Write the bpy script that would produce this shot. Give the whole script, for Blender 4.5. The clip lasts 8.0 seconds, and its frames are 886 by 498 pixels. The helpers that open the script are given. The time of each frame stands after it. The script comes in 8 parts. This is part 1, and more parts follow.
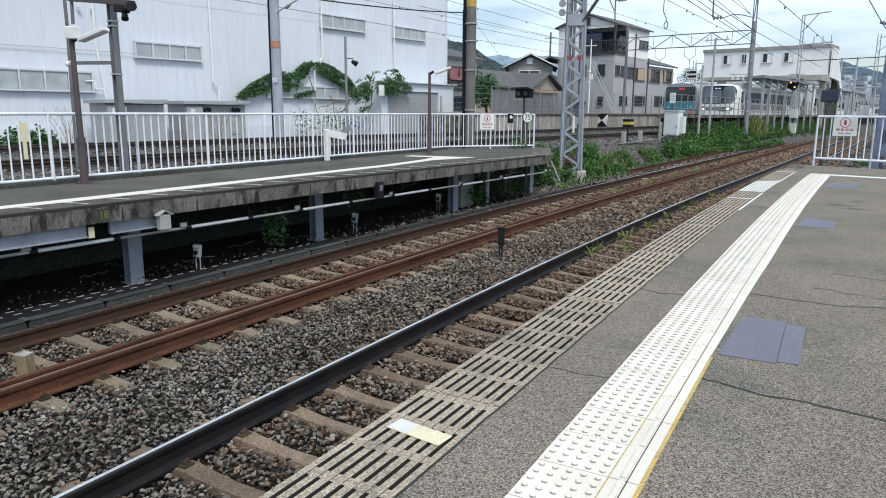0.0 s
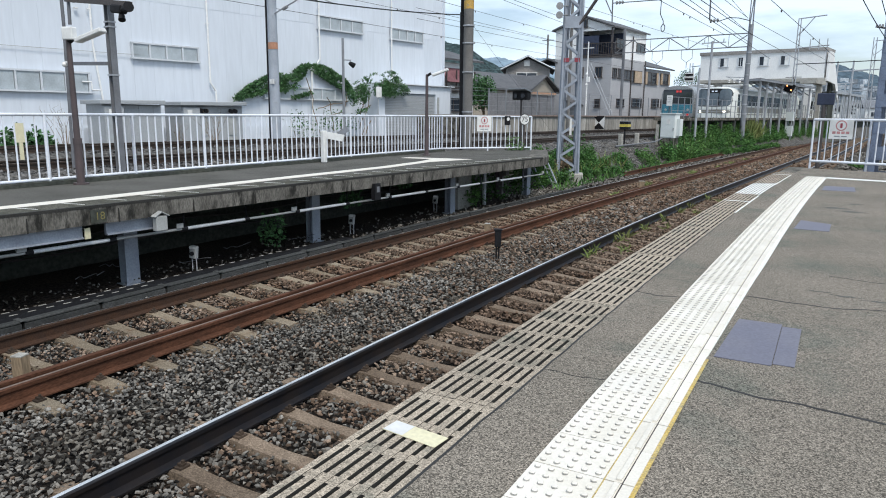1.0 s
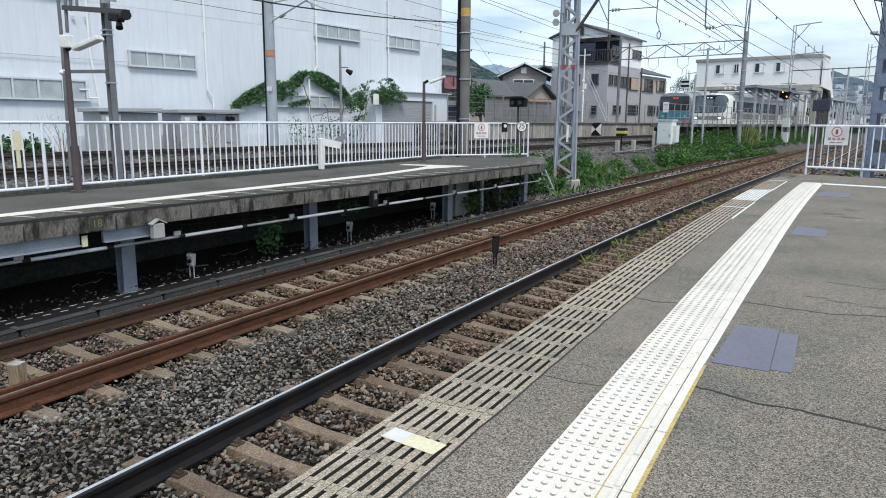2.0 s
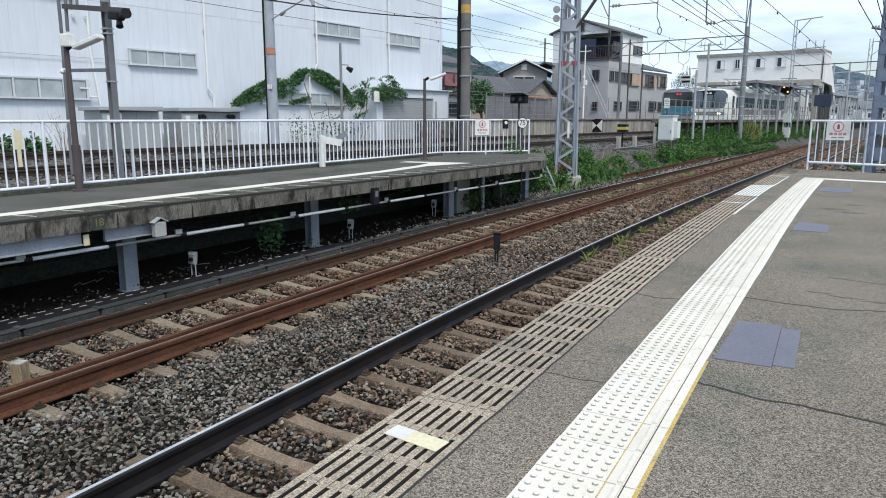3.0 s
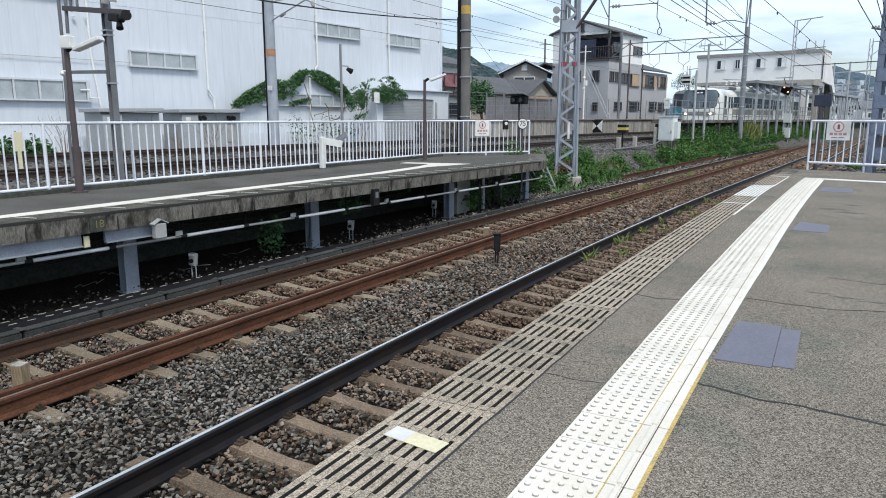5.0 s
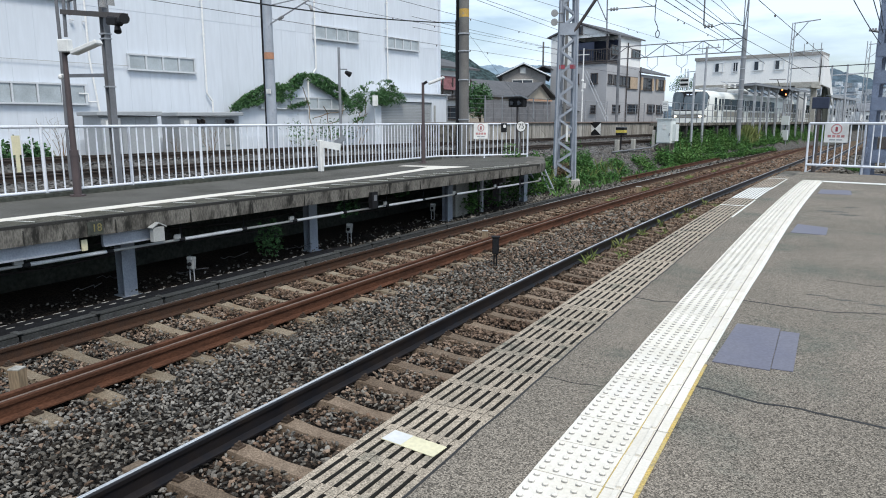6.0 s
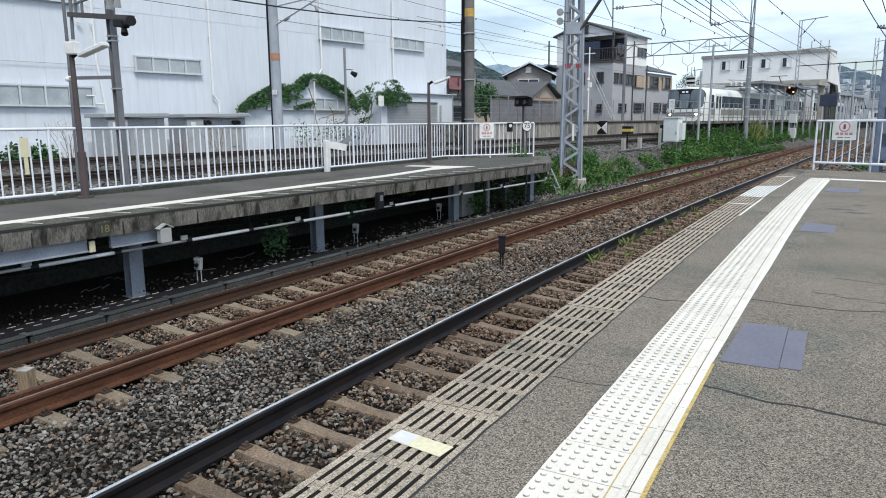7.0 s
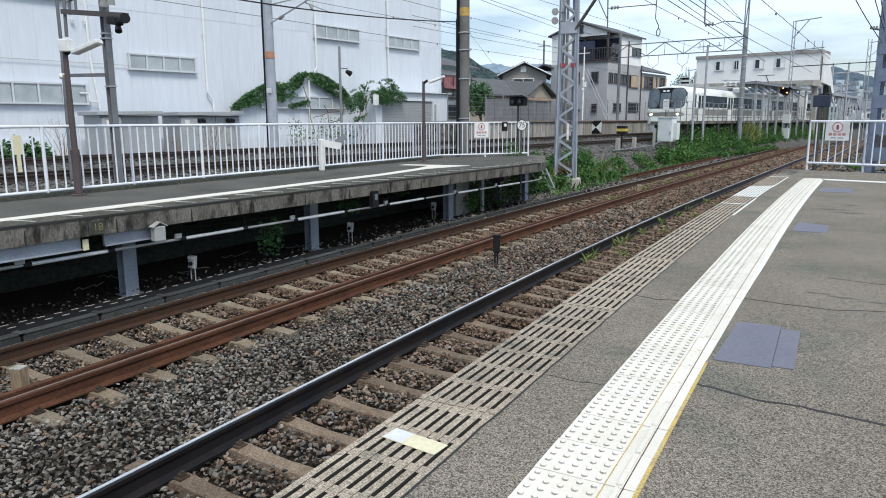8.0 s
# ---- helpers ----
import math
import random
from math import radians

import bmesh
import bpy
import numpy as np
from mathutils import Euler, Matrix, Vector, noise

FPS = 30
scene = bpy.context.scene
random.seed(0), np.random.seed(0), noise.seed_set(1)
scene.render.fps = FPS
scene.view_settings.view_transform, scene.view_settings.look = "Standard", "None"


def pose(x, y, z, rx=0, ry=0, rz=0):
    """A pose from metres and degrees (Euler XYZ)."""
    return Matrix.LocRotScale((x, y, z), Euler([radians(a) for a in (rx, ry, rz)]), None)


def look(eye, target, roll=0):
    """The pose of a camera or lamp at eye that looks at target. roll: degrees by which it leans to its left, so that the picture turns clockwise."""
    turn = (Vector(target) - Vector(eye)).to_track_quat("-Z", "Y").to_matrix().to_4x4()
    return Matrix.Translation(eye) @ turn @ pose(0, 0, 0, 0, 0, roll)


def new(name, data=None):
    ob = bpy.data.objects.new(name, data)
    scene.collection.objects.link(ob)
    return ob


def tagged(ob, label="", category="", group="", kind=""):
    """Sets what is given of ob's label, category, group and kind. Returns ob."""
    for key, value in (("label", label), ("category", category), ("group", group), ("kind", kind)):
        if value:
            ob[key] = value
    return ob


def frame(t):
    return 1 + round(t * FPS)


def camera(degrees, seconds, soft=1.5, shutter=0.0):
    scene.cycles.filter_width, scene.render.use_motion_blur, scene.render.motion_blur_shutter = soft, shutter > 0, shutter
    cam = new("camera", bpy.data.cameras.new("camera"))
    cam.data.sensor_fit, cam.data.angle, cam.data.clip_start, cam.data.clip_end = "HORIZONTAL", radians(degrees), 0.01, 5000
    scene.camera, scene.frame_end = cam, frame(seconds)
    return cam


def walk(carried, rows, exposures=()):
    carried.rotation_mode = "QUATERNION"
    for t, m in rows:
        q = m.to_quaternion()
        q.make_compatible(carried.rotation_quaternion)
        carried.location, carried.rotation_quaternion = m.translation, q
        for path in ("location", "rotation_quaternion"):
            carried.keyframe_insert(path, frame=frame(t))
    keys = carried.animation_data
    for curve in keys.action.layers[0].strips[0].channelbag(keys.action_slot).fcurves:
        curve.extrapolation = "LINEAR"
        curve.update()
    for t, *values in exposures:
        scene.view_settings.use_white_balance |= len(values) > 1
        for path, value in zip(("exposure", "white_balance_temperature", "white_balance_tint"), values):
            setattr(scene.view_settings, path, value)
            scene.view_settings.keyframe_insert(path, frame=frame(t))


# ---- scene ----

# ================= camera =================
cam = camera(65.0, 8.0, soft=1.0)
CAMERA_ROWS = [
    (0.0, 0.0000, 0.0000, 1.4373, 78.864, -0.324, 29.224),
    (0.5, -0.0002, 0.0022, 1.4386, 78.727, -0.298, 29.226),
    (1.0, 0.0029, 0.0010, 1.4377, 79.013, -0.499, 29.006),
    (1.5, 0.0047, -0.0050, 1.4383, 79.594, -0.505, 28.782),
    (3.0, 0.0017, -0.0051, 1.4388, 79.332, -0.095, 28.827),
    (3.5, 0.0037, -0.0017, 1.4366, 79.110, 0.001, 28.564),
    (4.0, 0.0033, -0.0055, 1.4400, 78.739, -0.287, 28.854),
    (4.5, 0.0058, -0.0062, 1.4413, 79.070, -0.082, 28.922),
    (6.0, 0.0078, 0.0074, 1.4408, 79.633, 0.115, 28.734),
    (6.5, 0.0079, 0.0103, 1.4385, 79.450, 0.142, 28.776),
    (7.0, 0.0102, 0.0113, 1.4397, 79.626, 0.453, 29.216),
    (7.5, 0.0151, 0.0114, 1.4375, 79.240, 0.698, 29.136),
    (8.0, 0.0111, 0.0052, 1.4382, 79.552, 0.236, 28.795),
]
EXPOSURE = 0.38
walk(cam, [(r[0], pose(*r[1:])) for r in CAMERA_ROWS], exposures=((0.0, EXPOSURE), (8.0, EXPOSURE)))

# ================= sky and sun =================
SUN_ELEV, SUN_ROT = radians(54), radians(128)
world = bpy.data.worlds.new("sky")
scene.world = world
world.use_nodes = True
wn, wl = world.node_tree.nodes, world.node_tree.links
wn.clear()
w_out = wn.new("ShaderNodeOutputWorld")
w_bg = wn.new("ShaderNodeBackground")
w_sky = wn.new("ShaderNodeTexSky")
w_sky.sky_type = "NISHITA"
w_sky.sun_disc = False
w_sky.sun_elevation, w_sky.sun_rotation = SUN_ELEV, SUN_ROT
w_tc = wn.new("ShaderNodeTexCoord")
w_map = wn.new("ShaderNodeMapping")
w_map.inputs["Scale"].default_value = (1.0, 1.0, 4.5)
w_noise = wn.new("ShaderNodeTexNoise")
w_noise.inputs["Scale"].default_value = 2.6
w_noise.inputs["Detail"].default_value = 7.0
w_noise.inputs["Roughness"].default_value = 0.55
w_ramp = wn.new("ShaderNodeValToRGB")
w_ramp.color_ramp.elements[0].position, w_ramp.color_ramp.elements[0].color = 0.40, (0.24, 0.24, 0.24, 1)
w_ramp.color_ramp.elements[1].position, w_ramp.color_ramp.elements[1].color = 0.56, (1, 1, 1, 1)
w_mix = wn.new("ShaderNodeMix")
w_mix.data_type = "RGBA"
w_mix.inputs[7].default_value = (7.2, 8.62, 10.25, 1)
wl.new(w_tc.outputs["Generated"], w_map.inputs["Vector"])
wl.new(w_map.outputs["Vector"], w_noise.inputs["Vector"])
wl.new(w_noise.outputs["Fac"], w_ramp.inputs["Fac"])
wl.new(w_ramp.outputs["Color"], w_mix.inputs[0])
wl.new(w_sky.outputs["Color"], w_mix.inputs[6])
wl.new(w_mix.outputs[2], w_bg.inputs["Color"])
w_bg.inputs["Strength"].default_value = 0.10
wl.new(w_bg.outputs["Background"], w_out.inputs["Surface"])

sun_data = bpy.data.lights.new("sun", "SUN")
sun_data.energy, sun_data.angle, sun_data.color = 2.05, radians(18), (1.0, 0.945, 0.86)
sun = new("sun", sun_data)
sun_way = Vector((math.sin(SUN_ROT) * math.cos(SUN_ELEV), math.cos(SUN_ROT) * math.cos(SUN_ELEV), math.sin(SUN_ELEV)))
sun.matrix_world = look(sun_way * 100, (0, 0, 0))


# ================= materials =================
def material(name, col, rough=0.7, metal=0.0, col2=None, scale=3.0, fine=60.0, bump=0.15, vary=0.12, per="", spread=0.25,
             stain=None, stain_scale=1.2, stain_at=0.55, spec=0.5, stretch=(1, 1, 1), depth=0.01, fine_col=0.25, speck=0.0, speck_by=0.5):
    """A surface with colour at two scales, fine relief, and where wanted stains or a shade of its own for each piece."""
    m = bpy.data.materials.new(name)
    m.use_nodes = True
    n, l = m.node_tree.nodes, m.node_tree.links
    b = n["Principled BSDF"]
    b.inputs["Metallic"].default_value = metal
    b.inputs["Specular IOR Level"].default_value = spec
    tc = n.new("ShaderNodeTexCoord")
    mp = n.new("ShaderNodeMapping")
    mp.inputs["Scale"].default_value = stretch
    l.new(tc.outputs["Object"], mp.inputs["Vector"])
    info = n.new("ShaderNodeObjectInfo")
    shift = n.new("ShaderNodeVectorMath")
    shift.operation = "MULTIPLY_ADD"
    shift.inputs[1].default_value = (37.0, 53.0, 71.0)
    l.new(info.outputs["Random"], shift.inputs[0])
    l.new(mp.outputs["Vector"], shift.inputs[2])
    big, small = n.new("ShaderNodeTexNoise"), n.new("ShaderNodeTexNoise")
    for t, s, d in ((big, scale, 5.0), (small, fine, 3.0)):
        t.inputs["Scale"].default_value, t.inputs["Detail"].default_value = s, d
        l.new(shift.outputs[0], t.inputs["Vector"])
    c2 = col2 or tuple(min(1.0, c * (1 - 2 * vary)) for c in col)
    mix = n.new("ShaderNodeMix")
    mix.data_type = "RGBA"
    mix.inputs[6].default_value, mix.inputs[7].default_value = (*col, 1), (*c2, 1)
    ramp = n.new("ShaderNodeValToRGB")
    ramp.color_ramp.elements[0].position, ramp.color_ramp.elements[1].position = 0.35, 0.68
    l.new(big.outputs["Fac"], ramp.inputs["Fac"])
    l.new(ramp.outputs["Color"], mix.inputs[0])
    last = mix.outputs[2]
    if fine_col:
        fr = n.new("ShaderNodeMapRange")
        fr.inputs[1].default_value, fr.inputs[2].default_value = 0.36, 0.64
        fr.inputs[3].default_value, fr.inputs[4].default_value = 1 - fine_col, 1 + fine_col
        l.new(small.outputs["Fac"], fr.inputs[0])
        hs = n.new("ShaderNodeHueSaturation")
        l.new(fr.outputs[0], hs.inputs["Value"])
        l.new(last, hs.inputs["Color"])
        last = hs.outputs["Color"]
    if stain:
        st = n.new("ShaderNodeTexNoise")
        st.inputs["Scale"].default_value, st.inputs["Detail"].default_value = stain_scale, 8.0
        st.inputs["Roughness"].default_value = 0.65
        l.new(shift.outputs[0], st.inputs["Vector"])
        sr = n.new("ShaderNodeValToRGB")
        sr.color_ramp.elements[0].position, sr.color_ramp.elements[1].position = stain_at, stain_at + 0.13
        l.new(st.outputs["Fac"], sr.inputs["Fac"])
        sm = n.new("ShaderNodeMix")
        sm.data_type = "RGBA"
        sm.inputs[7].default_value = (*stain, 1)
        l.new(sr.outputs["Color"], sm.inputs[0])
        l.new(last, sm.inputs[6])
        last = sm.outputs[2]
    if speck:
        vo = n.new("ShaderNodeTexVoronoi")
        vo.inputs["Scale"].default_value = speck
        l.new(shift.outputs[0], vo.inputs["Vector"])
        sc = n.new("ShaderNodeSeparateColor")
        l.new(vo.outputs["Color"], sc.inputs[0])
        vr = n.new("ShaderNodeMapRange")
        vr.inputs[3].default_value, vr.inputs[4].default_value = 1 - speck_by, 1 + speck_by
        l.new(sc.outputs[0], vr.inputs[0])
        vh = n.new("ShaderNodeHueSaturation")
        l.new(vr.outputs[0], vh.inputs["Value"])
        l.new(last, vh.inputs["Color"])
        last = vh.outputs["Color"]
    if per:
        src = info.outputs["Random"] if per == "object" else n.new("ShaderNodeNewGeometry").outputs["Random Per Island"]
        pr = n.new("ShaderNodeMapRange")
        pr.inputs[3].default_value, pr.inputs[4].default_value = 1 - spread, 1 + spread
        l.new(src, pr.inputs[0])
        ph = n.new("ShaderNodeHueSaturation")
        l.new(pr.outputs[0], ph.inputs["Value"])
        l.new(last, ph.inputs["Color"])
        last = ph.outputs["Color"]
    l.new(last, b.inputs["Base Color"])
    rr = n.new("ShaderNodeMapRange")
    rr.inputs[3].default_value, rr.inputs[4].default_value = max(0.03, rough - 0.1), min(1.0, rough + 0.1)
    l.new(big.outputs["Fac"], rr.inputs[0])
    l.new(rr.outputs[0], b.inputs["Roughness"])
    if bump:
        bp = n.new("ShaderNodeBump")
        bp.inputs["Strength"].default_value, bp.inputs["Distance"].default_value = bump, depth
        l.new(small.outputs["Fac"], bp.inputs["Height"])
        l.new(bp.outputs["Normal"], b.inputs["Normal"])
    return m


def glowing(name, col, power):
    m = bpy.data.materials.new(name)
    m.use_nodes = True
    b = m.node_tree.nodes["Principled BSDF"]
    b.inputs["Base Color"].default_value = (*col, 1)
    b.inputs["Emission Color"].default_value = (*col, 1)
    b.inputs["Emission Strength"].default_value = power
    return m


M = {}
M["asphalt"] = material("asphalt", (0.205, 0.179, 0.147), 0.92, col2=(0.166, 0.147, 0.121), spec=0.2, scale=0.7, fine=150, bump=0.9, depth=0.005, speck=155, speck_by=0.72,
                        fine_col=0.4, stain=(0.130, 0.130, 0.108), stain_scale=0.8, stain_at=0.51)
M["asphalt_dark"] = material("dark worn asphalt", (0.106, 0.102, 0.093), 0.92, spec=0.15, col2=(0.078, 0.076, 0.067), scale=1.0, fine=60, bump=0.5,
                             fine_col=0.4, stain=(0.042, 0.044, 0.036), stain_scale=1.3, stain_at=0.58)
M["tactile"] = material("white tactile tile", (0.73, 0.69, 0.62), 0.6, col2=(0.67, 0.625, 0.54), scale=5, fine=70, bump=0.06, per="object",
                        spread=0.05, fine_col=0.05, stain=(0.48, 0.47, 0.42), stain_scale=7, stain_at=0.66)
# Greys that put the shade of the tactile dots into their colour.
M["tactile_side"] = material("shaded dot side", (0.52, 0.50, 0.455), 0.7, col2=(0.43, 0.415, 0.375), scale=5, fine=70)
M["dot_shade"] = material("dot_shade", (0.29, 0.28, 0.255), 0.9, fine=60)
M["yellow_paint"] = material("worn yellow paint", (0.52, 0.37, 0.10), 0.7, col2=(0.42, 0.34, 0.16), scale=12, fine=90, stain=(0.2, 0.19, 0.16), stain_scale=22, stain_at=0.56)
M["white_paint"] = material("white line paint", (0.80, 0.80, 0.76), 0.6, col2=(0.68, 0.68, 0.64), scale=6, fine=80, bump=0.1, stain=(0.4, 0.4, 0.37), stain_scale=9, stain_at=0.64)
M["grating"] = material("aggregate concrete", (0.385, 0.325, 0.255), 0.88, spec=0.15, col2=(0.295, 0.255, 0.204), scale=6, fine=150, bump=0.5, depth=0.003,
                        fine_col=0.22, speck=170, speck_by=0.5, per="object", spread=0.12, stain=(0.165, 0.160, 0.128), stain_scale=3, stain_at=0.56)
M["mat_purple"] = material("slate blue rubber sheet", (0.135, 0.135, 0.175), 0.7, col2=(0.155, 0.155, 0.19), scale=4, fine=60, bump=0.06, fine_col=0.1)
M["tar"] = material("black tar", (0.025, 0.025, 0.025), 0.85, fine=80)
M["oil_stain"] = material("dark oily stain", (0.085, 0.083, 0.072), 0.8, col2=(0.055, 0.054, 0.048), scale=5, fine=90, bump=0.4, fine_col=0.4)
M["concrete"] = material("weathered concrete", (0.22, 0.205, 0.175), 0.9, spec=0.15, col2=(0.10, 0.094, 0.08), scale=5.0, fine=40, bump=0.4, stretch=(1, 1, 0.45),
                         stain=(0.038, 0.036, 0.031), stain_scale=4.5, stain_at=0.475, fine_col=0.25)
M["edge_concrete"] = material("rain-blackened edge concrete", (0.185, 0.175, 0.155), 0.92, spec=0.15, col2=(0.095, 0.089, 0.078), scale=2.2, fine=34, bump=0.5, stretch=(1, 1.6, 0.55),
                              stain=(0.030, 0.029, 0.026), stain_scale=3.0, stain_at=0.50, fine_col=0.3)
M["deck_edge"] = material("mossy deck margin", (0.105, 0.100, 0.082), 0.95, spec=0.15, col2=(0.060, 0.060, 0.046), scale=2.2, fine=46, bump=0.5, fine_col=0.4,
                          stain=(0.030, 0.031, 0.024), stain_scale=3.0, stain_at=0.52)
M["concrete_pale"] = material("pale concrete", (0.40, 0.385, 0.35), 0.9, col2=(0.30, 0.29, 0.26), scale=1.5, fine=40, bump=0.25,
                              stain=(0.16, 0.15, 0.13), stain_scale=1.8, stain_at=0.6)
M["sleeper"] = material("dusty concrete sleeper", (0.205, 0.157, 0.116), 0.92, spec=0.15, col2=(0.148, 0.110, 0.080), scale=4, fine=90, bump=0.3, per="object", speck=90, speck_by=0.3,
                        spread=0.2, stain=(0.100, 0.074, 0.052), stain_scale=5, stain_at=0.6)
M["sleeper_pale"] = material("rust-dusted pale sleeper", (0.225, 0.188, 0.140), 0.92, spec=0.15, col2=(0.185, 0.140, 0.095), scale=3, fine=90, bump=0.3, per="object", speck=90, speck_by=0.25,
                             spread=0.2, stain=(0.135, 0.078, 0.043), stain_scale=4, stain_at=0.57)
# Near black, so the shade in the gaps between stones is in the colour.
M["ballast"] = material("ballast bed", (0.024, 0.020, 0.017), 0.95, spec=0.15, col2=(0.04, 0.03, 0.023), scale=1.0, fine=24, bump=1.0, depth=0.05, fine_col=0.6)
M["stone"] = material("ballast stone", (0.166, 0.157, 0.143), 0.9, spec=0.15, col2=(0.082, 0.073, 0.060), scale=0.9, fine=50, bump=0.3, per="island", spread=1.0, fine_col=0.2)
M["stone_rust"] = material("brown ballast stone", (0.208, 0.156, 0.119), 0.9, spec=0.15, col2=(0.104, 0.068, 0.048), scale=1.1, fine=50, bump=0.3, per="island", spread=0.8, fine_col=0.2)
M["stone_orange"] = material("rust-dusted ballast stone", (0.165, 0.118, 0.086), 0.9, spec=0.15, col2=(0.110, 0.066, 0.042), scale=1.3, fine=50, bump=0.3, per="island", spread=0.65, fine_col=0.2)
M["stone_pale"] = material("pale ballast stone", (0.148, 0.146, 0.146), 0.9, spec=0.15, col2=(0.15, 0.138, 0.125), scale=0.9, fine=50, bump=0.3, per="island", spread=0.5, fine_col=0.2)
M["stone_dim"] = material("dim ballast stone", (0.105, 0.104, 0.106), 0.9, spec=0.15, col2=(0.080, 0.074, 0.070), scale=0.9, fine=50, bump=0.3, per="island", spread=0.9, fine_col=0.2)
M["wood_pale"] = material("weathered pale wood", (0.27, 0.20, 0.125), 0.85, col2=(0.18, 0.13, 0.085), scale=6, fine=60, bump=0.2, stretch=(1, 1, 0.15))
M["stone_far"] = material("pale ballast", (0.112, 0.108, 0.103), 0.95, spec=0.15, col2=(0.078, 0.072, 0.064), scale=2.2, fine=9, bump=1.0, depth=0.08, fine_col=0.6)
M["rail_side"] = material("rusty rail steel", (0.104, 0.046, 0.027), 0.8, spec=0.15, col2=(0.056, 0.027, 0.017), scale=7, fine=90, bump=0.25, metal=0.0, stretch=(1, 0.3, 1))
M["rail_side_dark"] = material("dark rail steel", (0.010, 0.011, 0.015), 0.45, spec=0.3, col2=(0.020, 0.016, 0.015), scale=5, fine=80, bump=0.05, fine_col=0.1)
M["rail_top"] = material("polished rail head", (0.95, 0.91, 0.87), 0.30, metal=1.0, scale=4, fine=60, bump=0.02, vary=0.06, fine_col=0.04)
M["rail_top_dull"] = material("brown rail head", (0.200, 0.140, 0.108), 0.55, metal=0.35, scale=4, fine=60, bump=0.05, vary=0.1)
M["rail_brown"] = material("dark brown rail steel", (0.048, 0.029, 0.021), 0.75, spec=0.15, col2=(0.064, 0.034, 0.021), scale=7, fine=90, bump=0.25)
M["rail_far"] = material("dark weathered rail", (0.036, 0.030, 0.027), 0.75, spec=0.2, col2=(0.050, 0.036, 0.028), scale=7, fine=90, bump=0.2)
M["clip"] = material("rusty clip", (0.070, 0.052, 0.040), 0.8, spec=0.15, fine=120, per="object", spread=0.4)
M["steel_grey"] = material("grey painted steel", (0.23, 0.245, 0.27), 0.55, col2=(0.19, 0.20, 0.215), scale=2.5, fine=40, bump=0.08, fine_col=0.1,
                           stain=(0.16, 0.13, 0.11), stain_scale=5, stain_at=0.68)
M["steel_bluegrey"] = material("blue-grey painted steel", (0.33, 0.365, 0.42), 0.5, col2=(0.26, 0.285, 0.33), scale=2.5, fine=40, bump=0.08, fine_col=0.1)
M["galvanised"] = material("galvanised steel", (0.43, 0.45, 0.48), 0.5, metal=0.25, col2=(0.33, 0.34, 0.36), scale=3, fine=50, bump=0.08, fine_col=0.12)
M["steel_dark"] = material("dark painted steel", (0.055, 0.05, 0.05), 0.6, col2=(0.075, 0.06, 0.055), scale=3, fine=50, bump=0.08)
M["post_brown"] = material("brown painted steel", (0.085, 0.062, 0.062), 0.6, col2=(0.065, 0.05, 0.052), scale=3, fine=60, bump=0.06, fine_col=0.1)
M["fence_white"] = material("white painted steel", (0.76, 0.80, 0.88), 0.45, col2=(0.62, 0.63, 0.66), scale=2, fine=40, bump=0.04, fine_col=0.05, stain=(0.42, 0.34, 0.28), stain_scale=6, stain_at=0.72)
M["plastic_grey"] = material("grey plastic", (0.40, 0.41, 0.40), 0.5, scale=3, fine=50, bump=0.05, fine_col=0.08)
M["pipe_white"] = material("pale conduit", (0.74, 0.76, 0.78), 0.4, scale=3, fine=50, bump=0.04, fine_col=0.1)
M["trough"] = material("dark concrete and pier shade", (0.066, 0.068, 0.067), 0.8, spec=0.2, col2=(0.045, 0.047, 0.046), scale=2.5, fine=40, bump=0.3, per="object", spread=0.2)
M["black"] = material("black plastic", (0.014, 0.014, 0.016), 0.6, spec=0.2, fine=40)
M["white"] = material("white plate", (0.78, 0.78, 0.76), 0.5, scale=3, fine=40, bump=0.03, fine_col=0.04)
M["yellow"] = material("yellow plate", (0.62, 0.50, 0.10), 0.55, scale=6, fine=50, bump=0.03)
M["yellow_dim"] = material("grimy yellow lettering", (0.19, 0.165, 0.06), 0.7, scale=9, fine=50, bump=0.03)
M["yellow_pale"] = material("faded yellow plate", (0.68, 0.63, 0.43), 0.6, scale=8, fine=50, bump=0.03, vary=0.04, fine_col=0.06)
M["orange"] = material("orange band", (0.50, 0.25, 0.15), 0.6, fine=50)
M["band_amber"] = material("chipped amber band", (0.55, 0.34, 0.07), 0.6, fine=50, stain=(0.25, 0.23, 0.2), stain_scale=9, stain_at=0.55)
M["red"] = material("red paint", (0.30, 0.05, 0.07), 0.6, fine=50)
M["navy"] = material("dark navy panel", (0.03, 0.04, 0.075), 0.5, fine=50, bump=0.03)
M["dark_cavity"] = material("dark wall and painted shade", (0.050, 0.056, 0.050), 0.95, spec=0.15, col2=(0.075, 0.078, 0.064), scale=1.2, fine=14, bump=0.5, depth=0.03)
M["soil"] = material("dark soil", (0.07, 0.062, 0.048), 0.95, spec=0.15, col2=(0.05, 0.055, 0.032), scale=0.7, fine=12, bump=0.8, depth=0.05)
M["factory"] = material("white cladding panel", (0.66, 0.705, 0.765), 0.6, col2=(0.635, 0.68, 0.74), scale=0.25, fine=6, bump=0.04, fine_col=0.03,
                        stretch=(1, 1, 0.12), stain=(0.58, 0.62, 0.66), stain_scale=1.1, stain_at=0.66, per="object", spread=0.012)
M["window_grey"] = material("grey frosted pane", (0.43, 0.48, 0.51), 0.3, scale=1.5, fine=20, bump=0.02, fine_col=0.06)
M["frame_grey"] = material("grey window frame", (0.60, 0.63, 0.66), 0.5, fine=30, bump=0.03, vary=0.05, fine_col=0.06)
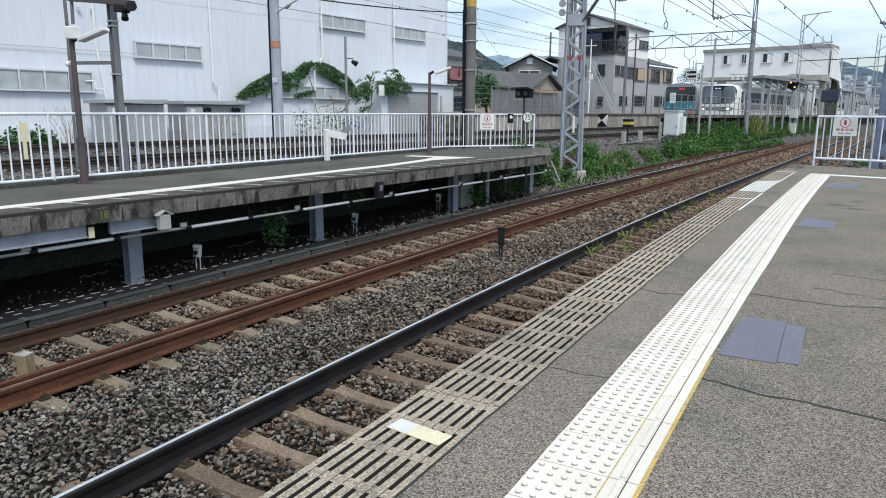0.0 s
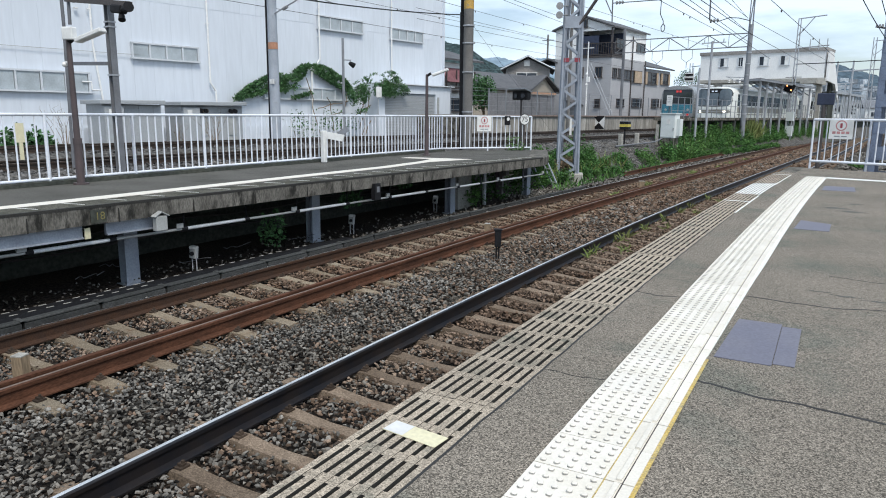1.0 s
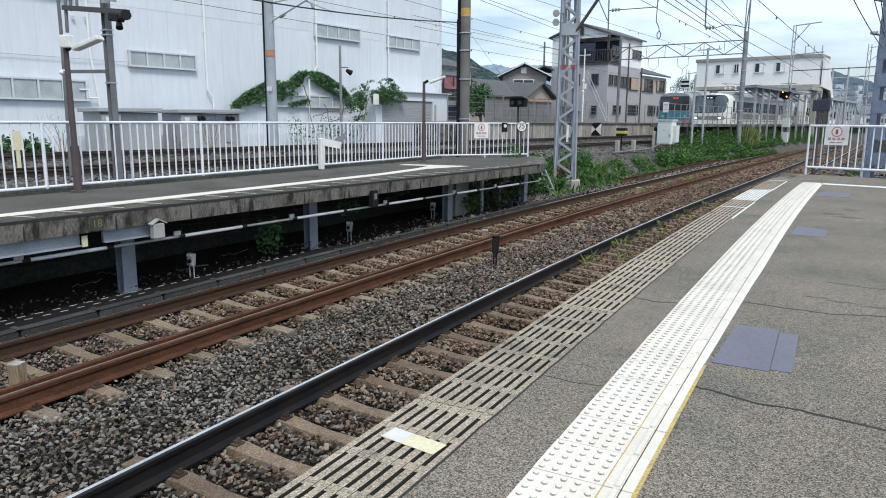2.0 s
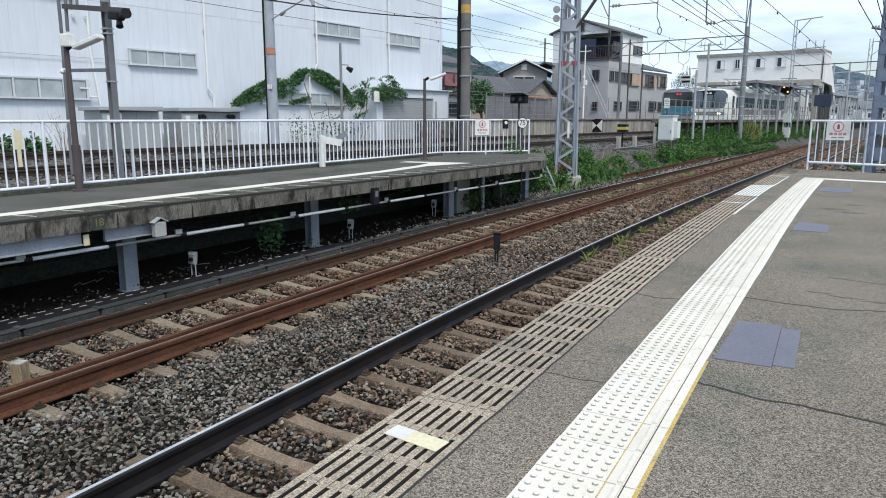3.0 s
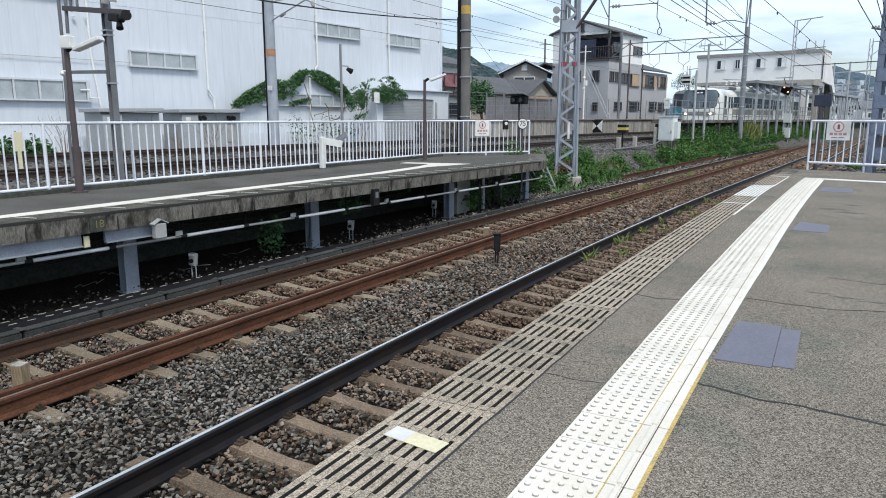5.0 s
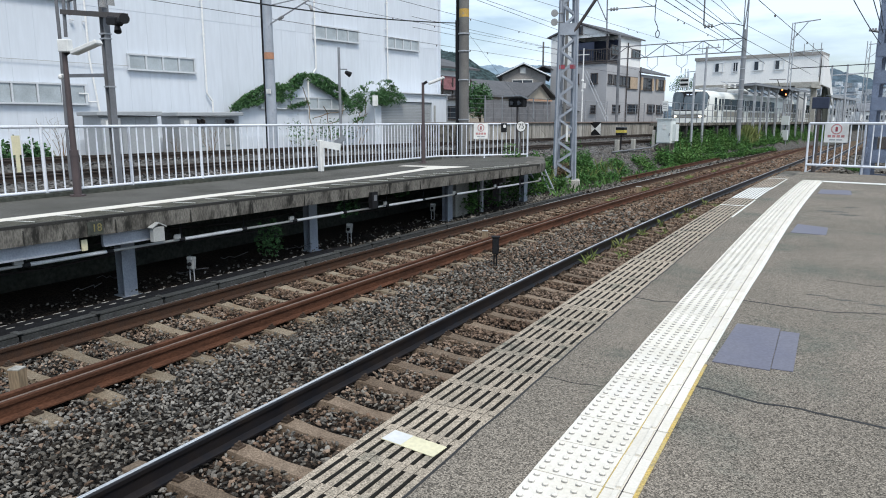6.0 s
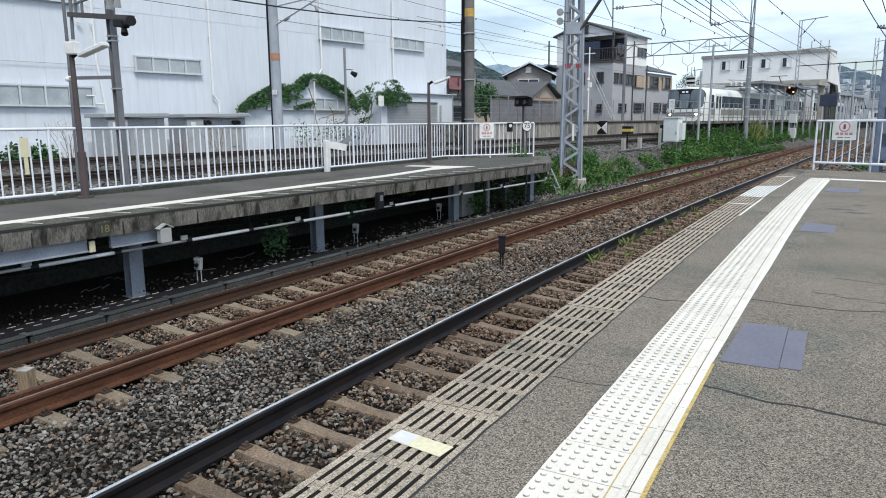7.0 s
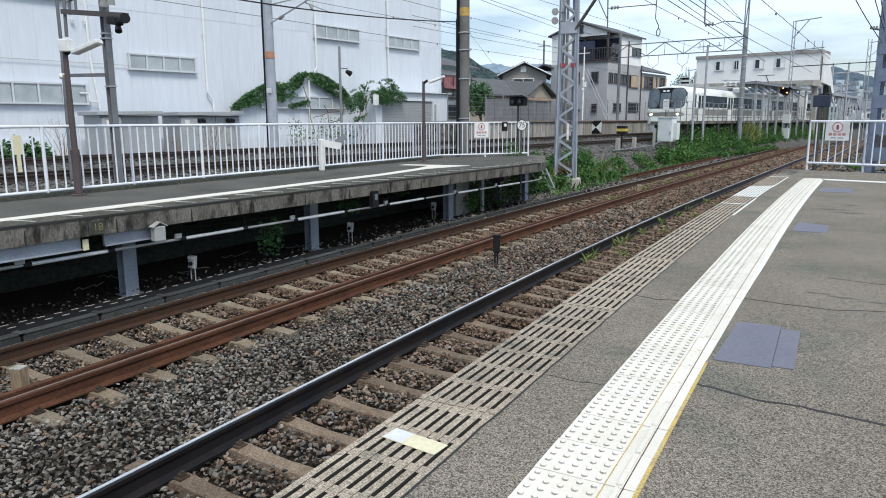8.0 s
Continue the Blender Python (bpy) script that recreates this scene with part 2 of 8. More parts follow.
M["glass_dark"] = material("dark window glass", (0.028, 0.036, 0.048), 0.08, scale=0.8, fine=9, bump=0.02, spec=0.6, fine_col=0.1)
M["wall_white"] = material("off-white render", (0.80, 0.80, 0.79), 0.8, col2=(0.74, 0.74, 0.73), scale=0.5, fine=12, bump=0.08, fine_col=0.05)
M["wall_grey"] = material("grey render", (0.40, 0.40, 0.415), 0.85, col2=(0.345, 0.345, 0.36), scale=0.5, fine=15, bump=0.1, fine_col=0.06)
M["wall_taupe"] = material("taupe render", (0.30, 0.285, 0.27), 0.85, scale=0.5, fine=15, bump=0.1)
M["wall_beige"] = material("beige boarding", (0.40, 0.355, 0.29), 0.8, col2=(0.34, 0.30, 0.25), scale=0.8, fine=15, bump=0.1, fine_col=0.08)
# Haze of distance is mixed into this roof colour.
M["roof_far"] = material("haze-grey far roof", (0.17, 0.18, 0.20), 0.8, scale=0.5, fine=6, bump=0.2)
M["roof_dark"] = material("dark roof tile", (0.095, 0.095, 0.10), 0.7, col2=(0.075, 0.075, 0.08), scale=1.0, fine=8, bump=0.4, depth=0.03)
M["roof_red"] = material("faded red awning", (0.20, 0.085, 0.095), 0.8, scale=1, fine=8)
M["wood_warm"] = material("warm wooden shutter", (0.46, 0.345, 0.24), 0.6, scale=2, fine=18, stretch=(1, 1, 0.2))
M["terracotta"] = material("terracotta coping", (0.45, 0.26, 0.17), 0.8, scale=2, fine=14)
M["fence_brown"] = material("grey-brown fence panel", (0.155, 0.155, 0.165), 0.7, scale=1.2, fine=20)
M["red_pale"] = material("faded red lettering", (0.52, 0.25, 0.25), 0.6, fine=50)
M["sleeper_dark"] = material("dark timber sleeper", (0.075, 0.062, 0.052), 0.92, spec=0.15, col2=(0.05, 0.042, 0.036), scale=4, fine=60, bump=0.3, per="object", spread=0.25)
# Black for shade painted into the grating slots; also the dirty deck lip.
M["slot_shade_dirt"] = material("black slot shade and edge dirt", (0.03, 0.029, 0.026), 0.95, fine=60)
M["steel_mid"] = material("weathered grey steel", (0.165, 0.172, 0.188), 0.6, col2=(0.125, 0.128, 0.138), scale=3, fine=40, bump=0.06, fine_col=0.08)
M["rust"] = material("rust-stained coping", (0.24, 0.185, 0.16), 0.85, scale=2, fine=30)
M["wall_panel"] = material("stained precast panel", (0.36, 0.345, 0.315), 0.9, col2=(0.235, 0.22, 0.195), scale=2.0, fine=16, bump=0.2, per="object", spread=0.22,
                           stain=(0.085, 0.078, 0.068), stain_scale=2.4, stain_at=0.53, stretch=(1, 1.2, 0.14))
# Far walls are paled to blue-grey, with the haze in the colour.
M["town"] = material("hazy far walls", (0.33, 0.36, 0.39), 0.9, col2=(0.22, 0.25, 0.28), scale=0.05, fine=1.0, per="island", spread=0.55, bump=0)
M["leaf"] = material("green leaf", (0.046, 0.128, 0.032), 0.65, spec=0.2, col2=(0.090, 0.178, 0.048), scale=0.8, fine=20, per="island", spread=0.55, bump=0)
M["leaf_dark"] = material("dark ivy leaf", (0.046, 0.122, 0.046), 0.6, spec=0.3, col2=(0.080, 0.170, 0.064), scale=0.8, fine=20, per="island", spread=0.45, bump=0)
M["leaf_yellow"] = material("yellow-green grass", (0.150, 0.20, 0.062), 0.65, spec=0.2, col2=(0.20, 0.215, 0.085), scale=0.8, fine=20, per="island", spread=0.4, bump=0)
M["leaf_dry"] = material("dry stem", (0.20, 0.14, 0.085), 0.8, per="island", spread=0.4, bump=0)
# This hill's blue-grey has the distance haze painted in.
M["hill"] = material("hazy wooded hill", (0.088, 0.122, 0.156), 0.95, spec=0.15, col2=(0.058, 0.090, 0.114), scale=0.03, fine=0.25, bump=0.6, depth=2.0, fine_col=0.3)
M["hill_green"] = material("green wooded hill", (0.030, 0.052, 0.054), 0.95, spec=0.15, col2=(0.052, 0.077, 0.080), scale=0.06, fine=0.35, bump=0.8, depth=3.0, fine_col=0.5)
# Paler again, for more haze in the farthest hill's colour.
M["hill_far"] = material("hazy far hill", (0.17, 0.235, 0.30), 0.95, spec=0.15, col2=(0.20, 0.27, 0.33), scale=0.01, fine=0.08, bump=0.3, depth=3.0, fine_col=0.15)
M["train_white"] = material("ivory train paint", (0.80, 0.815, 0.775), 0.35, scale=0.6, fine=10, bump=0.02, vary=0.04, fine_col=0.03)
M["train_roof"] = material("grey train roof", (0.42, 0.43, 0.44), 0.6, scale=0.6, fine=10, bump=0.05)
M["train_brown"] = material("grey-brown train stripe", (0.25, 0.24, 0.205), 0.4, fine=10, bump=0.02, fine_col=0.05)
M["train_teal"] = material("teal train paint", (0.055, 0.24, 0.33), 0.4, scale=0.6, fine=10, bump=0.02)
M["train_silver"] = material("dull stainless steel", (0.46, 0.47, 0.48), 0.4, metal=0.6, scale=0.6, fine=10, bump=0.03)
# Lighter than the side glass: sky reflection put into the base colour.
M["train_screen"] = material("blue-grey windscreen glass", (0.115, 0.150, 0.175), 0.06, scale=0.7, fine=5, bump=0.0, spec=0.8, fine_col=0.1, col2=(0.035, 0.048, 0.060))
M["train_glass"] = material("tinted train glass", (0.030, 0.040, 0.042), 0.06, scale=0.7, fine=5, bump=0.0, spec=0.8, fine_col=0.1)
M["headlight"] = glowing("headlight", (1.0, 0.90, 0.70), 6.0)
M["taillight"] = glowing("taillight", (0.55, 0.04, 0.04), 0.45)
M["lamp_orange"] = glowing("signal lamp", (1.0, 0.36, 0.12), 2.6)
M["lamp_white"] = glowing("destination lamp", (0.55, 0.6, 0.7), 0.35)
M["copper"] = material("dark wire", (0.06, 0.062, 0.065), 0.5, metal=0.3, bump=0)
M["insulator"] = material("porcelain insulator", (0.30, 0.30, 0.30), 0.3, bump=0)
M["pole_concrete"] = material("concrete pole", (0.165, 0.16, 0.152), 0.85, col2=(0.12, 0.116, 0.112), scale=2, fine=40, bump=0.2, fine_col=0.12)
M["pole_blue"] = material("blue-grey pole", (0.37, 0.405, 0.46), 0.7, col2=(0.30, 0.33, 0.375), scale=2, fine=40, bump=0.1, fine_col=0.1)
M["mast_navy"] = material("blue-grey painted steel mast", (0.180, 0.220, 0.305), 0.55, col2=(0.135, 0.165, 0.235), scale=2.5, fine=40, bump=0.08, fine_col=0.15, stain=(0.15, 0.15, 0.17), stain_scale=4, stain_at=0.62)
M["cabinet"] = material("pale green-grey cabinet", (0.66, 0.70, 0.69), 0.5, col2=(0.61, 0.645, 0.64), scale=1.5, fine=30, bump=0.03, fine_col=0.05)
M["shed"] = material("grey painted sheet steel", (0.37, 0.39, 0.41), 0.6, col2=(0.335, 0.355, 0.37), scale=0.8, fine=12, bump=0.05, fine_col=0.05)


# ================= mesh tools =================
def box(bm, c, s, rz=0.0, tilt=None):
    """A box of size s about c, turned by rz degrees."""
    m = Matrix.Translation(c) @ Matrix.Rotation(radians(rz), 4, "Z")
    if tilt:
        m = m @ Euler([radians(a) for a in tilt]).to_matrix().to_4x4()
    return bmesh.ops.create_cube(bm, size=1.0, matrix=m @ Matrix.Diagonal((*s, 1)))["verts"]


def tube(bm, a, b, r, r2=None, n=8):
    """A rod from a to b."""
    a, b = Vector(a), Vector(b)
    d = b - a
    m = Matrix.Translation((a + b) / 2) @ d.to_track_quat("Z", "Y").to_matrix().to_4x4()
    return bmesh.ops.create_cone(bm, cap_ends=True, segments=n, radius1=r, radius2=r if r2 is None else r2, depth=d.length, matrix=m)["verts"]


def sweep(bm, prof, path, caps=True):
    """A closed outline (u to the right, w up) carried along a path."""
    rings = []
    for i, p in enumerate(path):
        d = Vector(path[min(i + 1, len(path) - 1)]) - Vector(path[max(i - 1, 0)])
        right = Vector((d.y, -d.x, 0)).normalized()
        rings.append([bm.verts.new(Vector(p) + right * u + Vector((0, 0, w))) for u, w in prof])
    n = len(prof)
    for r0, r1 in zip(rings, rings[1:]):
        for k in range(n):
            bm.faces.new((r0[k], r1[k], r1[(k + 1) % n], r0[(k + 1) % n]))
    if caps:
        bm.faces.new(rings[0])
        bm.faces.new(rings[-1][::-1])
    return rings


def prism(bm, outline, z0, z1):
    """An outline seen from above, between two heights."""
    lo = [bm.verts.new((x, y, z0)) for x, y in outline]
    hi = [bm.verts.new((x, y, z1)) for x, y in outline]
    n = len(outline)
    bm.faces.new(lo[::-1])
    bm.faces.new(hi)
    for k in range(n):
        bm.faces.new((lo[k], lo[(k + 1) % n], hi[(k + 1) % n], hi[k]))


def mesh_of(name, bm, mat, smooth=False):
    bmesh.ops.recalc_face_normals(bm, faces=bm.faces)
    me = bpy.data.meshes.new(name)
    bm.to_mesh(me)
    bm.free()
    for mm in (mat if isinstance(mat, (list, tuple)) else (mat,)):
        me.materials.append(mm)
    if smooth:
        for p in me.polygons:
            p.use_smooth = True
        me.set_sharp_from_angle(angle=radians(42))
    return me


def soften(bm, w=0.01, seg=1):
    bmesh.ops.bevel(bm, geom=list(bm.edges), offset=w, segments=seg, affect="EDGES", profile=0.5)


def thing(name, label, category, m=None, group="", kind=""):
    ob = tagged(new(name), label, category, group, kind)
    if m is not None:
        ob.matrix_world = m
    return ob


def part(name, bm, mat, parent, label="", smooth=False):
    ob = new(name, mesh_of(name, bm, mat, smooth))
    ob.parent = parent
    return tagged(ob, label)


def share(name, me, parent, m):
    """One more piece on a shared mesh, at the pose m in its parent's space."""
    ob = new(name, me)
    ob.parent = parent
    ob.matrix_local = m
    return ob


def solid(name, bm, mat, label, category, kind="", group="", m=None, smooth=False):
    ob = tagged(new(name, mesh_of(name, bm, mat, smooth)), label, category, group, kind)
    if m is not None:
        ob.matrix_world = m
    return ob


def bar(size, mat, name="bar", bevel=0.0):
    bm = bmesh.new()
    box(bm, (0, 0, 0), size)
    if bevel:
        soften(bm, bevel)
    return mesh_of(name, bm, mat)


# ================= plan =================
RADIUS, START, END = 318.0, 1.8, 25.0          # the line runs straight to START, bends to the right as far as END and runs straight on
RAIL_Z = -0.94


def along(s, o, z=0.0):
    """A place s metres along the near line, at the offset o."""
    if s <= START:
        return Vector((o, s, z))
    a, rest = (min(s, END) - START) / RADIUS, max(0.0, s - END)
    return Vector((RADIUS - (RADIUS - o) * math.cos(a) + rest * math.sin(a), START + (RADIUS - o) * math.sin(a) + rest * math.cos(a), z))


def turn(s):
    return 0.0 if s <= START else -math.degrees((min(s, END) - START) / RADIUS)


def on_line(s, o, z=0.0, extra=0.0):
    p = along(s, o, z)
    return pose(p.x, p.y, p.z, 0, 0, turn(s) + extra)


FAR_LINE = pose(-9.9, 50.0, 0.0, 0, 0, -9.5)     # the second railway: x to its right, y away along it


def far_pose(x, y, z=0.0, rz=0.0):
    return FAR_LINE @ pose(x, y, z, 0, 0, rz)


# ================= ground =================
def ground():
    bm = bmesh.new()
    box(bm, (0, 300, -1.55), (3000, 3000, 0.2))
    solid("ground", bm, M["soil"], "dark bare soil ground", "ground", "structure")
    # bed of the near line
    bm = bmesh.new()
    path = [along(s, -5.0, 0) for s in list(range(-14, 60, 2)) + list(range(60, 260, 8))]
    sweep(bm, [(-6.4, -1.5), (-6.2, -1.2), (-4.3, -1.22), (-2.6, -1.2), (0.0, -1.19), (1.1, -1.2), (3.9, -1.2), (3.9, -1.5)], path)
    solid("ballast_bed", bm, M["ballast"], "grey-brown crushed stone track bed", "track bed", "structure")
    # gravelled ground beyond the platform's end
    bm = bmesh.new()
    sweep(bm, [(3.85, -1.5), (3.85, -1.205), (12.0, -1.24), (12.0, -1.5)], [along(s, -5.0, 0) for s in list(range(24, 60, 3)) + list(range(60, 260, 10))])
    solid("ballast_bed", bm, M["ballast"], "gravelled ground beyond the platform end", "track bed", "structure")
    # raised bed of the far line
    bm = bmesh.new()
    prof = [(-300, -1.5), (-300, 0.0), (-6.2, 0.02), (-5.4, 0.25), (-2.6, 0.25), (-2.0, 0.08), (1.7, 0.08), (2.3, -0.1), (3.4, -1.0), (3.6, -1.5)]
    sweep(bm, prof, [Vector((0, s, 0)) for s in (-75, -40, -20, 0, 25, 60, 400)])
    solid("embankment", bm, M["stone_far"], "pale ballast embankment of the second railway", "embankment", "structure", m=FAR_LINE)


# ================= rails and sleepers =================
RAIL_PROF = [(-0.0725, -0.174), (0.0725, -0.174), (0.0725, -0.160), (0.012, -0.140), (0.009, -0.050), (0.030, -0.040), (0.0325, -0.008), (0.024, -0.0005),
             (-0.024, -0.0005), (-0.0325, -0.008), (-0.030, -0.040), (-0.009, -0.050), (-0.012, -0.140), (-0.0725, -0.160)]


def rail_on(path, side, top, parent, label="", flip=False):
    bm = bmesh.new()
    sweep(bm, RAIL_PROF, path)
    head = part("rail", bm, side, parent, label)
    bm = bmesh.new()
    for p0, p1 in zip(path, path[1:]):
        d = (p1 - p0).normalized()
        r = Vector((d.y, -d.x, 0))
        bm.faces.new([bm.verts.new(v + Vector((0, 0, 0.0008))) for v in (p0 - r * 0.0242, p0 + r * 0.010, p1 + r * 0.010, p1 - r * 0.0242)])
    part("rail_head", bm, top, head, "polished running surface")
    return head


def sleeper_mesh(mat):
    bm = bmesh.new()
    rows = []
    for x, hw, z in ((-1.2, 0.08, -0.02), (-1.0, 0.08, 0.0), (-0.60, 0.08, 0.004), (-0.42, 0.073, -0.016), (-0.2, 0.068, -0.034), (0.2, 0.068, -0.034), (0.42, 0.073, -0.016), (0.60, 0.08, 0.004), (1.0, 0.08, 0.0), (1.2, 0.08, -0.02)):
        rows.append([bm.verts.new(v) for v in ((x, -hw - 0.03, -0.17), (x, -hw, z), (x, hw, z), (x, hw + 0.03, -0.17))])
    for a, b in zip(rows, rows[1:]):
        for k in range(3):
            bm.faces.new((a[k], a[k + 1], b[k + 1], b[k]))
    bm.faces.new(rows[0])
    bm.faces.new(rows[-1])
    return mesh_of("sleeper", bm, mat)


def clip_mesh():
    bm = bmesh.new()
    box(bm, (0, 0, 0.008), (0.07, 0.09, 0.016))
    box(bm, (0.0, 0, 0.026), (0.05, 0.045, 0.022))
    tube(bm, (0.012, 0, 0.03), (0.012, 0, 0.060), 0.014, n=6)
    return mesh_of("clip", bm, M["clip"])


def near_tracks():
    steps = [s for s in range(-12, 60, 2)] + [s for s in range(60, 250, 6)]
    cm = clip_mesh()
    for centre, first, pitch, mats, label in ((-6.843, 3.35, 0.585, ("rail_brown", "rail_side", "rail_top_dull"), "rusty brown rails on concrete sleepers in ballast"),
                                              (-3.28, 2.60, 0.565, ("rail_side_dark", "rail_side_dark", "rail_top"), "dark rails with a bright running edge on concrete sleepers")):
        sm = sleeper_mesh(M["sleeper_pale" if centre < -5 else "sleeper"])
        track = thing("railway_track", label, "railway track", kind="structure")
        for o, side, top in ((centre - 0.7505, M[mats[0]], M["rail_top"]), (centre + 0.7505, M[mats[1]], M[mats[2]])):
            rail_on([along(s, o, RAIL_Z) for s in steps], side, top, track)
        if centre < -5:
            bm = bmesh.new()
            sweep(bm, [(u * 0.9, w + 0.004) for u, w in RAIL_PROF], [along(s, centre + 0.7505 - 0.155, RAIL_Z) for s in steps])
            part("guard_rail", bm, M["rail_side"], track, "rusty guard rail inside the running rail")
        s = first - 18 * pitch
        while s < 150:
            sl = share("sleeper", sm, track, on_line(s, centre, RAIL_Z - 0.176))
            if 1.0 < s < 26:
                for dx in (-0.7505 - 0.115, -0.7505 + 0.115, 0.7505 - 0.115, 0.7505 + 0.115):
                    if centre < -5 and abs(dx - 0.6355) < 0.01:
                        continue
                    share("clip", cm, sl, pose(dx, 0, 0.004))
            s += pitch


def far_tracks():
    sm = bar((2.2, 0.24, 0.14), M["sleeper_dark"], "sleeper")
    for x, z, label in ((0.0, 0.25, "rusty far railway track on dark sleepers"), (-4.0, 0.42, "rusty far railway track beside the platform wall")):
        track = thing("railway_track", label, "railway track", FAR_LINE, kind="structure")
        for o in (-0.566, 0.566):
            rail_on([Vector((x + o, s, z)) for s in (-70, -30, 0, 40, 120, 250)], M["rail_far"], M["rail_top_dull"], track)
        for k in range(150):
            share("sleeper", sm, track, pose(x, -60 + 0.8 * k, z - 0.245))


# ================= the platform underfoot =================
PAVE_O, GRATE_O = -1.325, -1.787


def near_platform():
    bm = bmesh.new()
    edge = [along(s, PAVE_O - 0.012) for s in range(-12, 23, 2)] + [Vector((-0.66, 22.72, 0))]
    outline = [(p.x, p.y) for p in edge] + [(9.0, 19.75), (9.0, -12.0)]
    prism(bm, outline[::-1], -1.5, 0.0)
    plat = solid("platform", bm, M["asphalt"], "speckled grey asphalt railway platform", "platform", "structure")
    # dots and guide bars
    bm = bmesh.new()
    box(bm, (0, 0, 0.004), (0.297, 0.306, 0.012))
    for i in range(5):
        for j in range(5):
            x, y = (i - 2) * 0.0595, (j - 2) * 0.0615
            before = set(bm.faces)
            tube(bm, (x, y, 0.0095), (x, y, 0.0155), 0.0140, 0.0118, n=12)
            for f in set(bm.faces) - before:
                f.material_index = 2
            tube(bm, (x, y, 0.0155), (x, y, 0.0178), 0.0118, 0.0072, n=12)
            # Ring set off to one side paints a crescent of shade below the dot.
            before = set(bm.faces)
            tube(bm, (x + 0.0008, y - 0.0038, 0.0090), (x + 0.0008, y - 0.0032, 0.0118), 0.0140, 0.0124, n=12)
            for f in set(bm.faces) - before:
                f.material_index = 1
    dots = mesh_of("tile", bm, (M["tactile"], M["dot_shade"], M["tactile_side"]))
    bm = bmesh.new()
    box(bm, (-0.0215, 0, 0.004), (0.069, 0.306, 0.012))
    box(bm, (0.0405, 0, 0.004), (0.043, 0.306, 0.012))
    box(bm, (-0.001, 0, 0.0125), (0.021, 0.285, 0.015))
    guide = mesh_of("guide_tile", bm, M["tactile"])
    bm = bmesh.new()
    sweep(bm, [(-0.006, -0.003), (0.006, -0.003), (0.006, 0.0075), (-0.006, 0.0075)], [along(s, -0.963 + 0.30 + 0.0745) for s in range(-8, 20, 2)])
    part("joint", bm, M["steel_dark"], plat, "dark joint beside the guide bar")
    rows = random.Random(12)
    for k in range(-32, 54):
        s = 2.7075 + 0.311 * k
        share("tile", dots, plat, on_line(s, -0.963 + 0.15 + rows.uniform(-0.0012, 0.0012), rows.uniform(-0.001, 0.001)))
        share("guide_tile", guide, plat, on_line(s, -0.963 + 0.30 + 0.058, rows.uniform(-0.001, 0.001)))
    # the line across the far end
    bm = bmesh.new()
    a, b = along(19.25, -0.70), Vector((9.0, 17.2, 0))
    d = (b - a).normalized()
    nrm = Vector((-d.y, d.x, 0))
    lo = [a - nrm * 0.17, b - nrm * 0.17, b + nrm * 0.17, a + nrm * 0.17]
    prism(bm, [(p.x, p.y) for p in lo], 0.001, 0.006)
    part("end_line", bm, M["white_paint"], plat, "white line across the platform end")
    # yellow rim of the strip
    bm = bmesh.new()
    sweep(bm, [(-0.009, 0.001), (0.009, 0.001), (0.009, 0.005), (-0.009, 0.005)], [along(s, -0.963 + 0.428) for s in (-8.0, -4.0, 0.5, 1.5, 2.2, 3.0, 3.6, 4.25)])
    part("yellow_edge", bm, M["yellow_paint"], plat, "worn yellow paint along the tactile strip")
    bm = bmesh.new()
    sweep(bm, [(-0.0025, 0.001), (0.0025, 0.001), (0.0025, 0.0112), (-0.0025, 0.0112)], [along(s, -0.963 + 0.301) for s in (-8.0, -4.0, 0.5, 1.5, 2.2, 3.0, 3.6, 4.25)])
    part("yellow_edge", bm, M["yellow_paint"], plat)
    # gratings along the edge
    bm = bmesh.new()
    w, length = PAVE_O - GRATE_O - 0.02, 2.184
    for u, wid in [(-0.2045, 0.034), (0.2045, 0.034)] + [(-0.147 + 0.0588 * i, 0.037) for i in range(6)]:
        box(bm, (u, 0, -0.08), (wid, length + 0.002, 0.16))
    for j in range(8):
        wid = 0.066 if j in (0, 7) else 0.062
        v = -length / 2 + 0.025 + j * (length - 0.05) / 7
        box(bm, (0, v, -0.081), (w - 0.004, wid, 0.156))
    # Upright bar faces carry the slot shade as a near-black colour.
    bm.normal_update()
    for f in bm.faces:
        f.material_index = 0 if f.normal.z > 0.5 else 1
    panel = mesh_of("grating_panel", bm, (M["grating"], M["slot_shade_dirt"]))
    for k in range(-6, 10):
        s = 1.875 + 2.19 * k
        if s > 20.6:
            break
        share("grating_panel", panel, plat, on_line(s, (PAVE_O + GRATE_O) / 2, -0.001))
    bm = bmesh.new()
    sweep(bm, [(-0.21, -0.16), (0.19, -0.16), (0.19, -0.004), (-0.21, -0.004)], [along(20.2, -1.53), along(20.8, -1.53), along(22.6, -1.53), along(22.9, -1.53)])
    part("edge_slab", bm, M["concrete"], plat, "grey concrete edge slab")
    for i in range(8):
        u = (PAVE_O + GRATE_O) / 2 - w / 2 + 0.02 + i * (w - 0.04) / 7
        bm = bmesh.new()
        sweep(bm, [(-0.018, 0.0005), (0.018, 0.0005), (0.018, 0.003), (-0.018, 0.003)], [along(14.25, u), along(15.4, u), along(16.55 + 0.05 * i, u)])
        part("white_bar", bm, M["white_paint"], plat, "white painted grating bar")
    for k in range(8):
        bm = bmesh.new()
        sweep(bm, [(-0.016, 0.0006), (0.016, 0.0006), (0.016, 0.0034), (-0.016, 0.0034)], [along(14.28 + 0.32 * k, GRATE_O + 0.02), along(14.28 + 0.32 * k, PAVE_O - 0.02)])
        part("white_bar", bm, M["white_paint"], plat)
